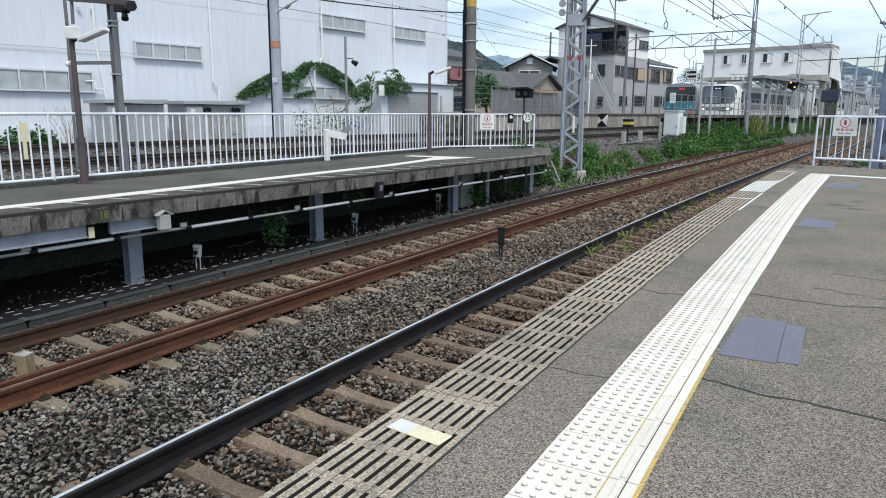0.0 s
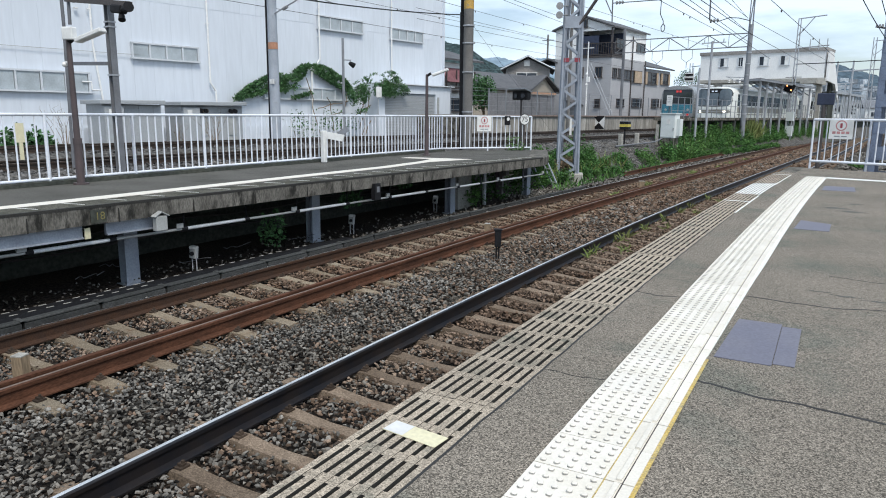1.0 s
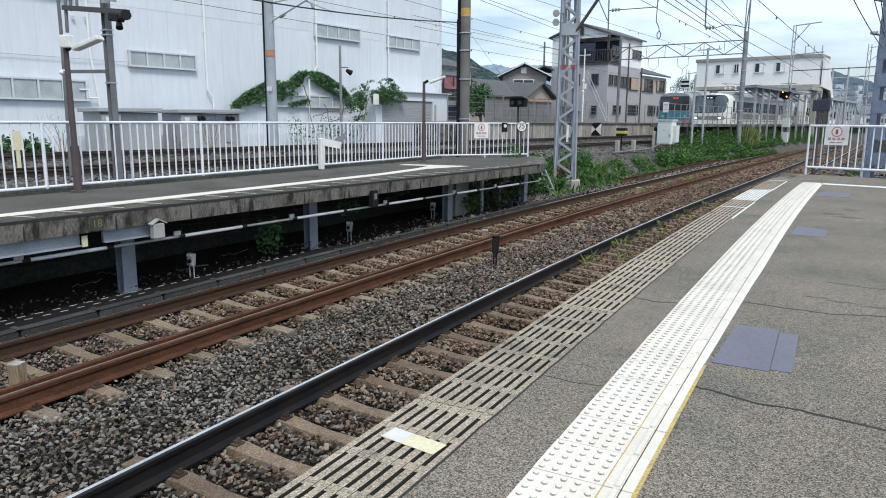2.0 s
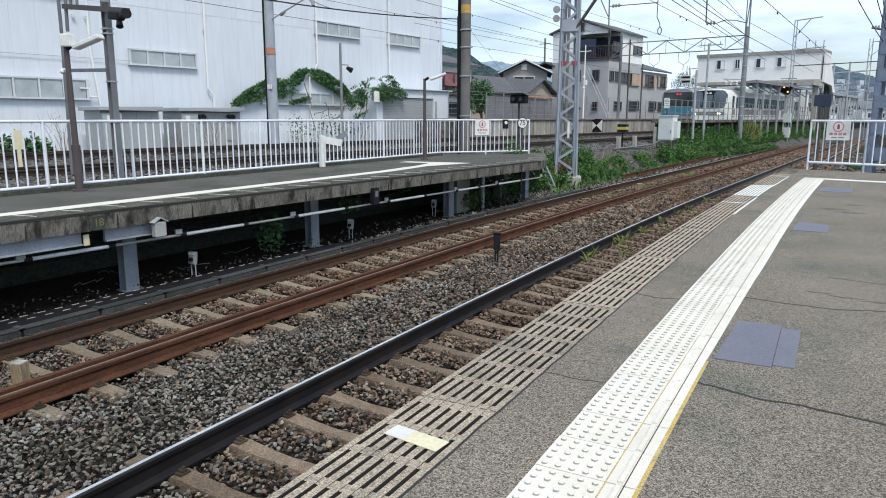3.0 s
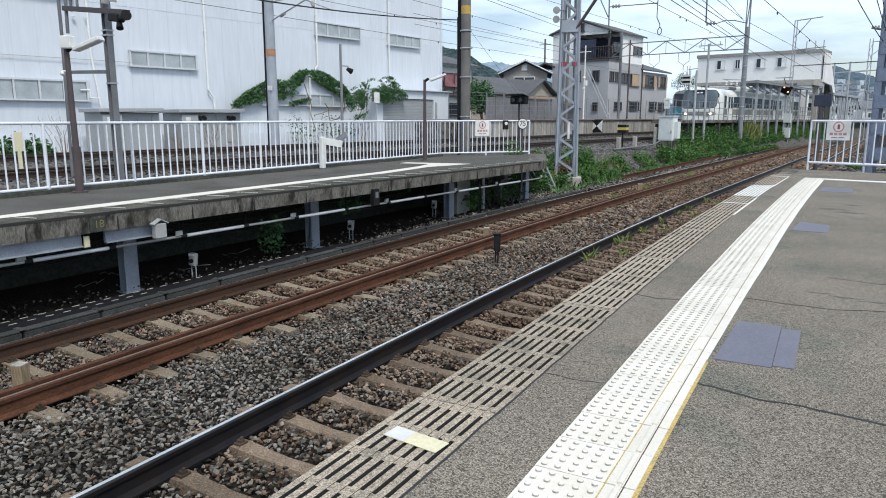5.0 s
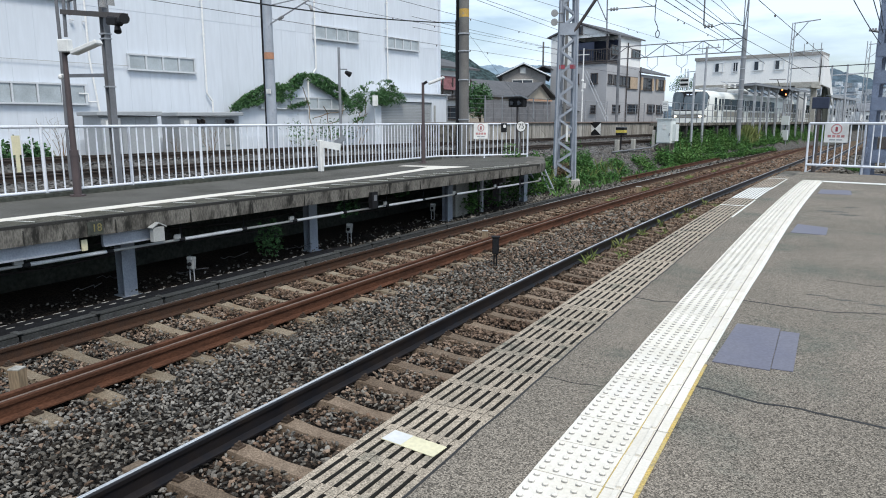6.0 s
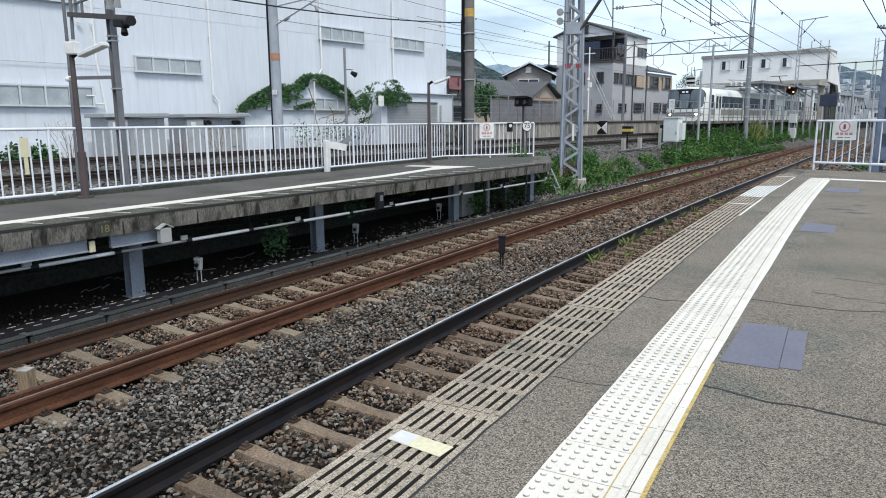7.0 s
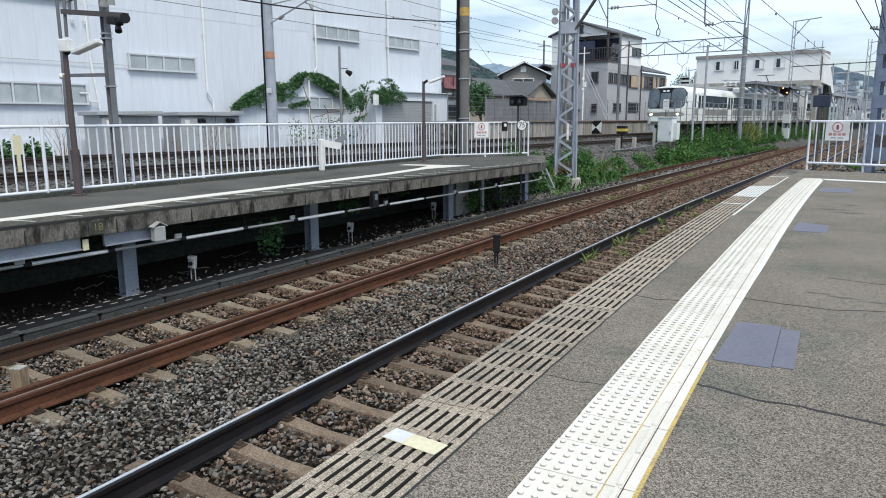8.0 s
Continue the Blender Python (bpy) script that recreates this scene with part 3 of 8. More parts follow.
    for s0, s1 in ((11.3, 14.0), (16.55, 19.55)):
        bm = bmesh.new()
        sweep(bm, [(-0.012, 0.002), (0.012, 0.002), (0.012, 0.005), (-0.012, 0.005)], [along(s0, -1.328), along((s0 + s1) / 2, -1.328), along(s1, -1.328)])
        part("edge_mark", bm, M["white_paint"], plat, "white edge mark")
    for s0 in (12.95, 19.6):
        bm = bmesh.new()
        sweep(bm, [(-0.03, 0.0006), (0.03, 0.0006), (0.03, 0.0034), (-0.03, 0.0034)], [along(s0, GRATE_O + 0.02), along(s0, PAVE_O - 0.02)])
        part("white_bar", bm, M["white_paint"], plat)
    # painted margin beside the strip, farther along
    bm = bmesh.new()
    worn = random.Random(6)
    inside = [along(4.3 + 0.6 * k, -0.544) for k in range(26)]
    outside = [along(4.3 + 0.6 * k, -0.542 + min(0.036, 0.0065 * k) + worn.uniform(-0.002, 0.003)) for k in range(26)]
    prism(bm, [(p.x, p.y) for p in outside + inside[::-1]], 0.001, 0.006)
    part("white_margin", bm, M["white_paint"], plat, "worn white paint beside the tactile strip")
    # dark seam between asphalt and grating
    bm = bmesh.new()
    rag = random.Random(3)
    sweep(bm, [(-0.006, -0.05), (0.006, -0.05), (0.006, 0.0015), (-0.006, 0.0015)], [along(-6 + 0.16 * k, PAVE_O - 0.004 + rag.uniform(-0.006, 0.004)) for k in range(176)])
    part("seam", bm, M["tar"], plat, "black tar seam")
    # cracks
    rnd = random.Random(4)
    for pts, wid in ((((-0.535, 3.88), (-0.45, 3.86), (-0.20, 3.79), (0.0, 3.80), (0.35, 3.74), (0.9, 3.66), (1.6, 3.6), (2.6, 3.5)), 0.0105),
                     (((-1.31, 5.72), (-1.12, 5.66), (-0.92, 5.71)), 0.008), (((-0.535, 6.03), (-0.49, 6.02), (-0.2, 5.98), (0.14, 5.96), (0.45, 6.07), (1.2, 6.1)), 0.0095),
                     (((-1.31, 3.62), (-1.1, 3.60), (-0.97, 3.63)), 0.003), (((0.1, 7.2), (0.5, 7.1), (1.0, 7.3)), 0.005), (((0.86, 9.9), (0.80, 10.4), (0.86, 10.9), (0.80, 11.4)), 0.014)):
        fine = []
        for (x0, y0), (x1, y1) in zip(pts, pts[1:]):
            for k in range(6):
                fine.append(Vector((x0 + (x1 - x0) * k / 6, y0 + (y1 - y0) * k / 6 + rnd.uniform(-0.006, 0.006), 0.0)))
        fine.append(Vector((*pts[-1], 0)))
        bm = bmesh.new()
        sweep(bm, [(-wid, -0.01), (wid, -0.01), (wid, 0.0015), (-wid, 0.0015)], fine)
        part("crack", bm, M["tar"], plat, "dark filled crack")
    # oily stains
    for cx, cy, rx, ry, seed in ((0.16, 12.85, 0.24, 0.13, 1), (0.36, 12.45, 0.22, 0.12, 2), (0.22, 6.42, 0.14, 0.035, 3), (0.50, 6.36, 0.17, 0.03, 4), (0.02, 6.5, 0.10, 0.02, 5), (0.42, 13.6, 0.16, 0.08, 6)):
        bm = bmesh.new()
        ring = []
        for k in range(28):
            a = 2 * math.pi * k / 28
            f = 0.75 + 0.7 * noise.noise(Vector((math.cos(a) * 1.7 + seed * 5, math.sin(a) * 1.7, seed)))
            ring.append((cx + rx * f * math.cos(a), cy + ry * f * math.sin(a)))
        prism(bm, ring, -0.004, 0.0012)
        part("stain", bm, M["oil_stain"], plat, "dark oily stain on the asphalt")
    # rubber sheets
    for quad, split in ((((-0.50, 4.33), (-0.06, 4.37), (-0.055, 5.22), (-0.46, 5.27)), True), (((-0.33, 10.1), (0.08, 10.07), (0.1, 10.79), (-0.28, 11.0)), False), (((-0.10, 15.9), (0.5, 15.9), (0.5, 16.9), (-0.05, 16.9)), False)):
        bm = bmesh.new()
        if split:
            (x0, y0), (x1, y1), (x2, y2), (x3, y3) = quad
            xm, xn = x0 + (x1 - x0) * 0.73, x3 + (x2 - x3) * 0.70
            prism(bm, [(x0, y0), (xm - 0.002, y0), (xn - 0.002, y3), (x3, y3)], 0.001, 0.006)
            prism(bm, [(xm + 0.002, y1), (x1, y1), (x2, y2), (xn + 0.002, y2)], 0.001, 0.005)
        else:
            prism(bm, quad, 0.001, 0.005)
        solid("rubber_sheet", bm, M["mat_purple"], "slate blue rubber sheet stuck on the asphalt", "mat", group="sheets on the platform")
    bm = bmesh.new()
    prism(bm, [(-1.69, 2.50), (-1.39, 2.46), (-1.38, 2.57), (-1.68, 2.61)], 0.0005, 0.003)
    plate = solid("marker_plate", bm, M["yellow_pale"], "white and faded yellow plate on the edge grating", "marker")
    bm = bmesh.new()
    prism(bm, [(-1.688, 2.503), (-1.575, 2.488), (-1.57, 2.593), (-1.678, 2.607)], 0.0032, 0.0040)
    part("white_half", bm, M["white"], plate, "white half of the plate")


# ================= fence pieces =================
def fence_run(name, points, z, height, post_gap, bars, label, group="", rail=0.027, slim=0.0135, low=0.10, m=None):
    """Posts, two rails and upright bars along a broken line."""
    f = thing(name, label, "fence", m, group=group)
    bm = bmesh.new()
    tube(bm, (0, 0, 0), (0, 0, height), 0.03, n=10)
    post = mesh_of("post", bm, M["fence_white"], True)
    bm = bmesh.new()
    tube(bm, (0, 0, low), (0, 0, height - 0.02), slim * 1.15, n=6)
    bar_mesh = mesh_of("slat", bm, M["fence_white"], True)
    for (x0, y0), (x1, y1) in zip(points, points[1:]):
        length = math.hypot(x1 - x0, y1 - y0)
        n = max(1, round(length / post_gap))
        for zz in (low, height):
            bm = bmesh.new()
            tube(bm, (x0, y0, z + zz), (x1, y1, z + zz), rail, n=10)
            part("rail", bm, M["fence_white"], f, smooth=True)
        for i in range(n * bars + 1):
            t = i / (n * bars)
            x, y = x0 + (x1 - x0) * t, y0 + (y1 - y0) * t
            if i % bars == 0:
                share("post", post, f, pose(x, y, z))
            else:
                share("slat", bar_mesh, f, pose(x, y, z))
    return f


# ================= the platform across the tracks =================
DECK = 0.17
FENCE_A, FENCE_B, FENCE_C, FENCE_D = (-11.68, 0.274), (-11.82, 8.994), (-11.78, 21.2), (-9.6, 23.93)


def opposite_edge(y):
    return -8.86 + 0.066 * (y - 4) + 0.0006 * (y - 4) ** 2


def far_platform():
    ys = [-6, 0, 4, 7, 10, 13, 16, 18.2, 19.9]
    front = [(opposite_edge(y), y) for y in ys]
    outline = front + [(-9.25, 24.3), (-9.9, 24.3), (-11.9, 22.0), (-11.92, 8.6), (-11.80, -6)]
    bm = bmesh.new()
    prism(bm, outline, DECK - 0.12, DECK)
    plat = solid("platform", bm, M["asphalt_dark"], "opposite railway platform on steel columns, grey deck", "platform", "structure")
    # concrete edge beam
    bm = bmesh.new()
    sweep(bm, [(0.0, -0.26), (0.07, -0.25), (0.09, -0.02), (0.08, 0.012), (-0.5, 0.012), (-0.5, -0.02), (0.0, -0.14)], [Vector((x, y, DECK)) for x, y in front] + [Vector((-7.85, 20.9, DECK)), Vector((-9.2, 24.3, DECK))])
    part("edge_beam", bm, M["edge_concrete"], plat, "stained weathered concrete edge beam")
    bm = bmesh.new()
    sweep(bm, [(0.06, -0.022), (0.094, -0.022), (0.094, 0.015), (0.055, 0.017)], [Vector((x, y, DECK)) for x, y in front])
    part("edge_lip", bm, M["slot_shade_dirt"], plat, "blackened lip along the edge")
    jb = bar((0.02, 0.014, 0.235), M["slot_shade_dirt"], "beam_joint")
    for k in range(19):
        y = -1.2 + 1.24 * k
        if y < 19.8:
            share("beam_joint", jb, plat, pose(opposite_edge(y) + 0.083, y, DECK - 0.135, 0, -4, 0))
    # mossy margin between the strip and the lip
    bm = bmesh.new()
    sweep(bm, [(-0.47, 0.006), (0.055, 0.006), (0.055, 0.015), (-0.47, 0.015)], [Vector((x, y, DECK)) for x, y in front])
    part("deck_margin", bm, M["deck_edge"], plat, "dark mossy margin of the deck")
    # thin joints across the edge
    jm = bar((0.42, 0.012, 0.004), M["white_paint"], "edge_joint")
    for k in range(34):
        y = -1 + 0.62 * k
        share("edge_joint", jm, plat, pose(opposite_edge(y) - 0.28, y, DECK + 0.017, 0, 0, 12))
    # pale tactile strip
    bm = bmesh.new()
    sweep(bm, [(-0.16, 0.002), (0.16, 0.002), (0.16, 0.010), (-0.16, 0.010)], [Vector((-9.45 + 0.012 * (y - 4), y, DECK)) for y in (-6, 0, 4, 8, 12, 14)] + [Vector((-9.55, 16.4, DECK))])
    part("tactile_strip", bm, M["tactile"], plat, "white tactile strip")
    bm = bmesh.new()
    prism(bm, [(-9.72, 16.3), (-9.39, 16.1), (-8.95, 17.9), (-10.9, 17.6), (-10.9, 17.2), (-9.95, 17.3)], DECK + 0.002, DECK + 0.009)
    part("tactile_strip", bm, M["tactile"], plat)
    # kerb under the fence
    bm = bmesh.new()
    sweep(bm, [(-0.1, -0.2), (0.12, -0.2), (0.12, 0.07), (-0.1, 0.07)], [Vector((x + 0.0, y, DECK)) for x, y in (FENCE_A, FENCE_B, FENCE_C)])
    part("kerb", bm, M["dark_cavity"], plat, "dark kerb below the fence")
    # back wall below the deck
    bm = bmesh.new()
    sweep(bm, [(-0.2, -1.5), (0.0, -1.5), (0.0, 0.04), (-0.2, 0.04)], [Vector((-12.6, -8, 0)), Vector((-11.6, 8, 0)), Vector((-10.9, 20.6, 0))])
    part("back_wall", bm, M["dark_cavity"], plat, "dark wall below the platform")
    # columns
    for (x, y) in ((-9.55, 1.6), (-9.42, 6.93), (-9.35, 11.3), (-8.96, 16.6), (-8.62, 21.2)):
        bm = bmesh.new()
        for c, s in (((0.09, 0, 0), (0.012, 0.22, 1.25)), ((-0.09, 0, 0), (0.012, 0.22, 1.25)), ((0, 0, 0), (0.18, 0.01, 1.25)), ((0, 0, -0.6), (0.3, 0.3, 0.03))):
            box(bm, (c[0], c[1], c[2]), s)
        col = part("column", bm, M["steel_bluegrey"], plat, "blue-grey steel column")
        col.matrix_local = pose(x, y, -0.62, 0, 0, -8)
        bm = bmesh.new()
        box(bm, (-1.4, 0, 0), (3.2, 0.14, 0.18))
        cross = part("cross_beam", bm, M["steel_dark"], plat)
        cross.matrix_local = pose(x + 0.35, y, -0.05, 0, 0, -8)
    bm = bmesh.new()
    box(bm, (-9.25, 17.75, -0.66), (0.3, 0.95, 1.2), 4)
    part("pier", bm, M["concrete_pale"], plat, "pale concrete pier under the deck")
    bm = bmesh.new()
    tube(bm, (-8.72, 18.25, -1.15), (-8.72, 18.25, DECK - 0.1), 0.055, n=10)
    part("prop", bm, M["galvanised"], plat, "thin galvanised prop under the edge", smooth=True)
    bm = bmesh.new()
    box(bm, (-8.75, 19.55, -0.15), (0.34, 0.42, 0.46), 10)
    box(bm, (-8.80, 19.5, -0.6), (0.2, 0.24, 0.7), 10)
    part("bracket_post", bm, M["steel_dark"], plat, "dark bracketed post under the deck end")
    for y0, y1 in ((-4.0, 5.78), (6.12, 6.85)):
        bm = bmesh.new()
        sweep(bm, [(-0.04, -0.27), (0.04, -0.27), (0.04, -0.255), (0.008, -0.25), (0.008, -0.10), (0.04, -0.09), (0.04, -0.08), (-0.04, -0.08)],
              [Vector((opposite_edge(y) - 0.05, y, 0.0)) for y in (y0, y1)])
        part("edge_girder", bm, M["steel_bluegrey"], plat, "blue-grey steel girder below the edge")
    return plat


def conduit():
    """The pipe that hangs under the opposite edge."""
    pipe = thing("conduit", "pale conduit with black couplings hung under the platform edge", "pipe")
    ys = [-2.0, 3.9, 5.1, 6.25, 7.45, 8.7, 9.9, 11.3, 12.7, 14.1, 15.5, 16.6, 17.6, 19.0, 20.4]
    for k, (y0, y1) in enumerate(zip(ys, ys[1:])):
        a, b = Vector((opposite_edge(y0) - 0.12, y0, -0.36)), Vector((opposite_edge(y1) - 0.12, y1, -0.36))
        bm = bmesh.new()
        tube(bm, a, b, 0.028 if k % 2 == 0 else 0.022, n=10)
        part("tube", bm, M["pipe_white"] if k % 2 == 0 else M["plastic_grey"], pipe, smooth=True)
        bm = bmesh.new()
        tube(bm, b - Vector((0, 0.05, 0)), b + Vector((0, 0.05, 0)), 0.036, n=10)
        box(bm, b + Vector((0, 0.0, 0.16)), (0.012, 0.02, 0.34))
        part("coupling", bm, M["black"], pipe)
        if k % 2 == 1:
            bm = bmesh.new()
            box(bm, b + Vector((0.02, -0.1, 0.06)), (0.03, 0.12, 0.07))
            part("tag", bm, M["plastic_grey"], pipe, "small grey tag")


# ================= the works building and what stands before it =================
def works_building():
    b = thing("factory_building", "large white clad factory building with strips of small grey windows", "building", FAR_LINE)
    bm = bmesh.new()
    box(bm, (-25.0, -34.0, 6.6), (21.8, 53.0, 13.4))
    part("wall", bm, M["factory"], b)
    panel = bar((0.06, 0.9955, 6.58), M["factory"], "panel")
    for k in range(53):
        for z in (3.2, 9.8):
            share("panel", panel, b, pose(-14.115, -60.0 + k + 0.0, z))
    bm = bmesh.new()
    box(bm, (-14.0, -7.46, 6.6), (0.2, 0.1, 13.4))
    part("corner_trim", bm, M["factory"], b)
    bm = bmesh.new()
    box(bm, (-13.99, -34, 0.35), (0.1, 53, 0.7))
    part("plinth", bm, M["factory"], b, "white plinth")
    for s0, s1, z0, z1, n in ((-44.6, -32.68, 2.24, 3.08, 12), (-36.6, -33.0, 6.6, 7.3, 4), (-30.58, -27.18, 3.87, 4.56, 4), (-19.2, -15.6, 6.27, 7.0, 4), (-13.0, -9.8, 6.2, 6.88, 4), (-23.2, -17.0, 2.20, 2.85, 6)):
        win = bmesh.new()
        ym, w, h = (s0 + s1) / 2, s1 - s0, z1 - z0
        for c, sz in (((-13.97, ym, z1), (0.13, w + 0.1, 0.07)), ((-13.96, ym, z0), (0.16, w + 0.16, 0.08)), ((-13.97, s0, (z0 + z1) / 2), (0.13, 0.07, h)), ((-13.97, s1, (z0 + z1) / 2), (0.13, 0.07, h))):
            box(win, c, sz)
        frame_ob = part("window", win, M["frame_grey"], b)
        for k in range(n):
            bm = bmesh.new()
            box(bm, (-14.0, s0 + w * (k + 0.5) / n, (z0 + z1) / 2), (0.08, w / n - 0.13, h - 0.1))
            part("pane", bm, M["window_grey"], frame_ob)
            if k:
                bm = bmesh.new()
                box(bm, (-13.97, s0 + w * k / n, (z0 + z1) / 2), (0.12, 0.08, h - 0.04))
                part("mullion", bm, M["frame_grey"], frame_ob)
    for path in (((-26.6, 13), (-26.6, 2.9), (-26.3, 2.5), (-26.3, 0.2)), ((-19.2, 13), (-19.2, 4.55), (-19.85, 3.7), (-19.85, 0.2)), ((-13.0, 13), (-13.0, 3.7)), ((-32.45, 13), (-32.4, 4.2), (-32.15, 1.9)), ((-33.0, 2.7), (-32.6, 2.7), (-32.6, 2.35), (-32.2, 2.35))):
        bm = bmesh.new()
        for (s0, z0), (s1, z1) in zip(path, path[1:]):
            tube(bm, (-13.9, s0, z0), (-13.9, s1, z1), 0.05 if path[0][1] > 5 else 0.03, n=8)
        for z in (11, 9, 7.4, 5.8):
            if z > path[-1][1]:
                box(bm, (-13.93, path[0][0], z), (0.14, 0.15, 0.04))
        part("downpipe", bm, M["wall_white"], b, "white rainwater pipe")
    bm = bmesh.new()
    box(bm, (-13.97, -40, 4.02), (0.02, 20, 0.02))
    part("cable_line", bm, M["plastic_grey"], b)
    return b


def annex():
    a = thing("annex", "low white lean-to with a grey roller shutter", "building", FAR_LINE)
    bm = bmesh.new()
    box(bm, (-13.4, -11.7, 3.0), (1.1, 7.4, 0.52))
    box(bm, (-13.4, -8.85, 1.37), (1.1, 1.7, 2.74))
    box(bm, (-13.4, -15.1, 1.37), (1.1, 0.6, 2.74))
    part("wall", bm, M["factory"], a)
    slat = bar((0.06, 5.1, 0.085), M["shed"], "slat")
    for k in range(27):
        share("slat", slat, a, pose(-12.98, -12.28, 0.05 + 0.1 * k))
    bm = bmesh.new()
    box(bm, (-13.3, -11.6, 3.30), (1.3, 7.6, 0.06))
    part("roof", bm, M["frame_grey"], a)
    bm = bmesh.new()
    box(bm, (-12.82, -9.45, 1.3), (0.03, 0.18, 2.5))
    part("hazard_strip", bm, M["plastic_grey"], a, "worn grey edge strip")


def sheds():
    for s0, s1, lamps, label in ((-33.4, -30.78, (), "grey painted steel equipment shed with a flat roof"), (-29.78, -26.5, (-28.75, -27.15), "grey steel equipment shed with two floodlights on its front")):
        sh = thing("equipment_shed", label, "shed", FAR_LINE, group="sheds beside the works")
        ym, w = (s0 + s1) / 2, s1 - s0
        bm = bmesh.new()
        box(bm, (-12.2, ym, 0.85), (1.4, w, 1.75))
        part("body", bm, M["shed"], sh)
        bm = bmesh.new()
        box(bm, (-12.1, ym - 0.06, 1.82), (1.85, w + 0.26, 0.17), 0, (0.6, 0, 0))
        soften(bm, 0.02)
        part("roof", bm, M["shed"], sh)
        bm = bmesh.new()
        box(bm, (-11.47, ym + 0.35, 1.70), (0.05, w - 0.75, 0.03))
        part("gutter", bm, M["steel_mid"], sh)
        bm = bmesh.new()
        box(bm, (-11.40, s0 + 0.42, 0.82), (0.22, 0.84, 1.62))
        soften(bm, 0.015)
        door = part("door", bm, M["shed"], sh)
        bm = bmesh.new()
        box(bm, (-11.28, s0 + 0.30, 1.40), (0.02, 0.24, 0.24))
        part("sign", bm, M["white"], door, "small white notice")
        for k in range(1, 4):
            bm = bmesh.new()
            box(bm, (-11.49, s0 + w * k / 4 + 0.3, 0.85), (0.03, 0.03, 1.65))
            part("rib", bm, M["shed"], sh)
        for y in lamps:
            bm = bmesh.new()
            tube(bm, (-11.40, y - 0.1, 1.50), (-11.25, y - 0.1, 1.47), 0.10, n=10)
            tube(bm, (-11.40, y + 0.13, 1.50), (-11.25, y + 0.13, 1.47), 0.10, n=10)
            part("floodlight", bm, M["black"], sh, "dark twin floodlight")
            bm = bmesh.new()
            box(bm, (-11.42, y, 0.75), (0.06, 0.42, 0.8))
            box(bm, (-11.42, y, 0.2), (0.10, 0.5, 0.16))
            part("meter_box", bm, M["plastic_grey"], sh, "grey meter box below a lamp")


# ================= poles =================
def ring_pole(bm, x, y, z0, z1, r0, r1):
    tube(bm, (x, y, z0), (x, y, z1), r0, r1, n=16)


def poles():
    # blue-grey pole with an orange band
    p = thing("utility_pole", "blue-grey concrete pole with an orange band and a black cable", "pole", far_pose(-7.0, -28.0))
    bm = bmesh.new()
    ring_pole(bm, 0, 0, 0.0, 12.0, 0.23, 0.17)
    part("shaft", bm, M["pole_blue"], p, smooth=True)
    bm = bmesh.new()
    tube(bm, (0.012, -0.012, 4.1), (0.012, -0.012, 4.38), 0.213, 0.21, n=16)
    part("band", bm, M["orange"], p, "faded orange band")
    bm = bmesh.new()
    box(bm, (0.1, -0.2, 2.75), (0.26, 0.05, 0.2))
    part("number_plate", bm, M["white"], p, "small white plate with bars")
    bm = bmesh.new()
    for z0, z1 in ((0.2, 3.0), (3.0, 7.0), (7.0, 12.0)):
        tube(bm, (-0.25, -0.10, z0), (-0.23, -0.10, z1), 0.055, n=8)
    part("cable", bm, M["black"], p, "thick black cable")
    bm = bmesh.new()
    for k in range(14):
        z = 1.4 + 0.45 * k
        tube(bm, (0.15 if k % 2 else -0.15, -0.1, z), (0.32 if k % 2 else -0.32, -0.16, z), 0.01, n=5)
    part("step_bolt", bm, M["galvanised"], p)
    # dark pole beside the fence corner
    p = thing("utility_pole", "grey concrete pole with a chipped amber band and black cables", "pole", far_pose(2.7, -27.0))
    bm = bmesh.new()
    ring_pole(bm, 0, 0, -1.2, 12.0, 0.185, 0.165)
    part("shaft", bm, M["pole_concrete"], p, smooth=True)
    bm = bmesh.new()
    tube(bm, (0, 0, 5.08), (0, 0, 5.36), 0.178, n=16)
    part("band", bm, M["band_amber"], p, "chipped amber band")
    for k, dx in enumerate((-0.20, -0.28)):
        bm = bmesh.new()
        tube(bm, (dx, -0.02, -0.4), (dx - 0.02, -0.02, 5.0), 0.062, n=8)
        tube(bm, (dx - 0.02, -0.02, 5.0), (dx, 0, 12), 0.04, n=8)
        part("cable", bm, M["black"], p, "thick black cable")
    for z in (1.5, 2.9, 3.9, 4.5):
        bm = bmesh.new()
        tube(bm, (0, 0, z), (0, 0, z + 0.04), 0.21, n=16)
        part("strap", bm, M["galvanised"], p)
    # steel pole with a frame
    p = thing("steel_pole", "grey steel H-section pole with a side frame and a horn loudspeaker", "pole", far_pose(2.6, -40.0))
    bm = bmesh.new()
    for c, s in (((0.08, 0, 3.2), (0.02, 0.13, 8.0)), ((-0.08, 0, 3.2), (0.02, 0.13, 8.0)), ((0, 0, 3.2), (0.16, 0.02, 8.0))):
        box(bm, (c[0] + 0.20, c[1], c[2]), s)
    part("post", bm, M["steel_mid"], p)
    for x0, x1 in ((-1.73, -1.60), (-1.42, -1.24)):
        bm = bmesh.new()
        tube(bm, (x0, -0.1, 3.35), (x1 if x0 > -1.5 else x0 - 0.02, -0.1, 7.0), 0.04, n=8)
        part("side_post", bm, M["steel_mid"], p)
    bm = bmesh.new()
    tube(bm, (-1.9, -0.1, -0.4), (-1.72, -0.1, 3.6), 0.038, n=8)
    part("side_post", bm, M["steel_mid"], p)
    bm = bmesh.new()
    box(bm, (-0.1, -0.1, 3.73), (2.80, 0.10, 0.105), 0, (0, 7, 0))
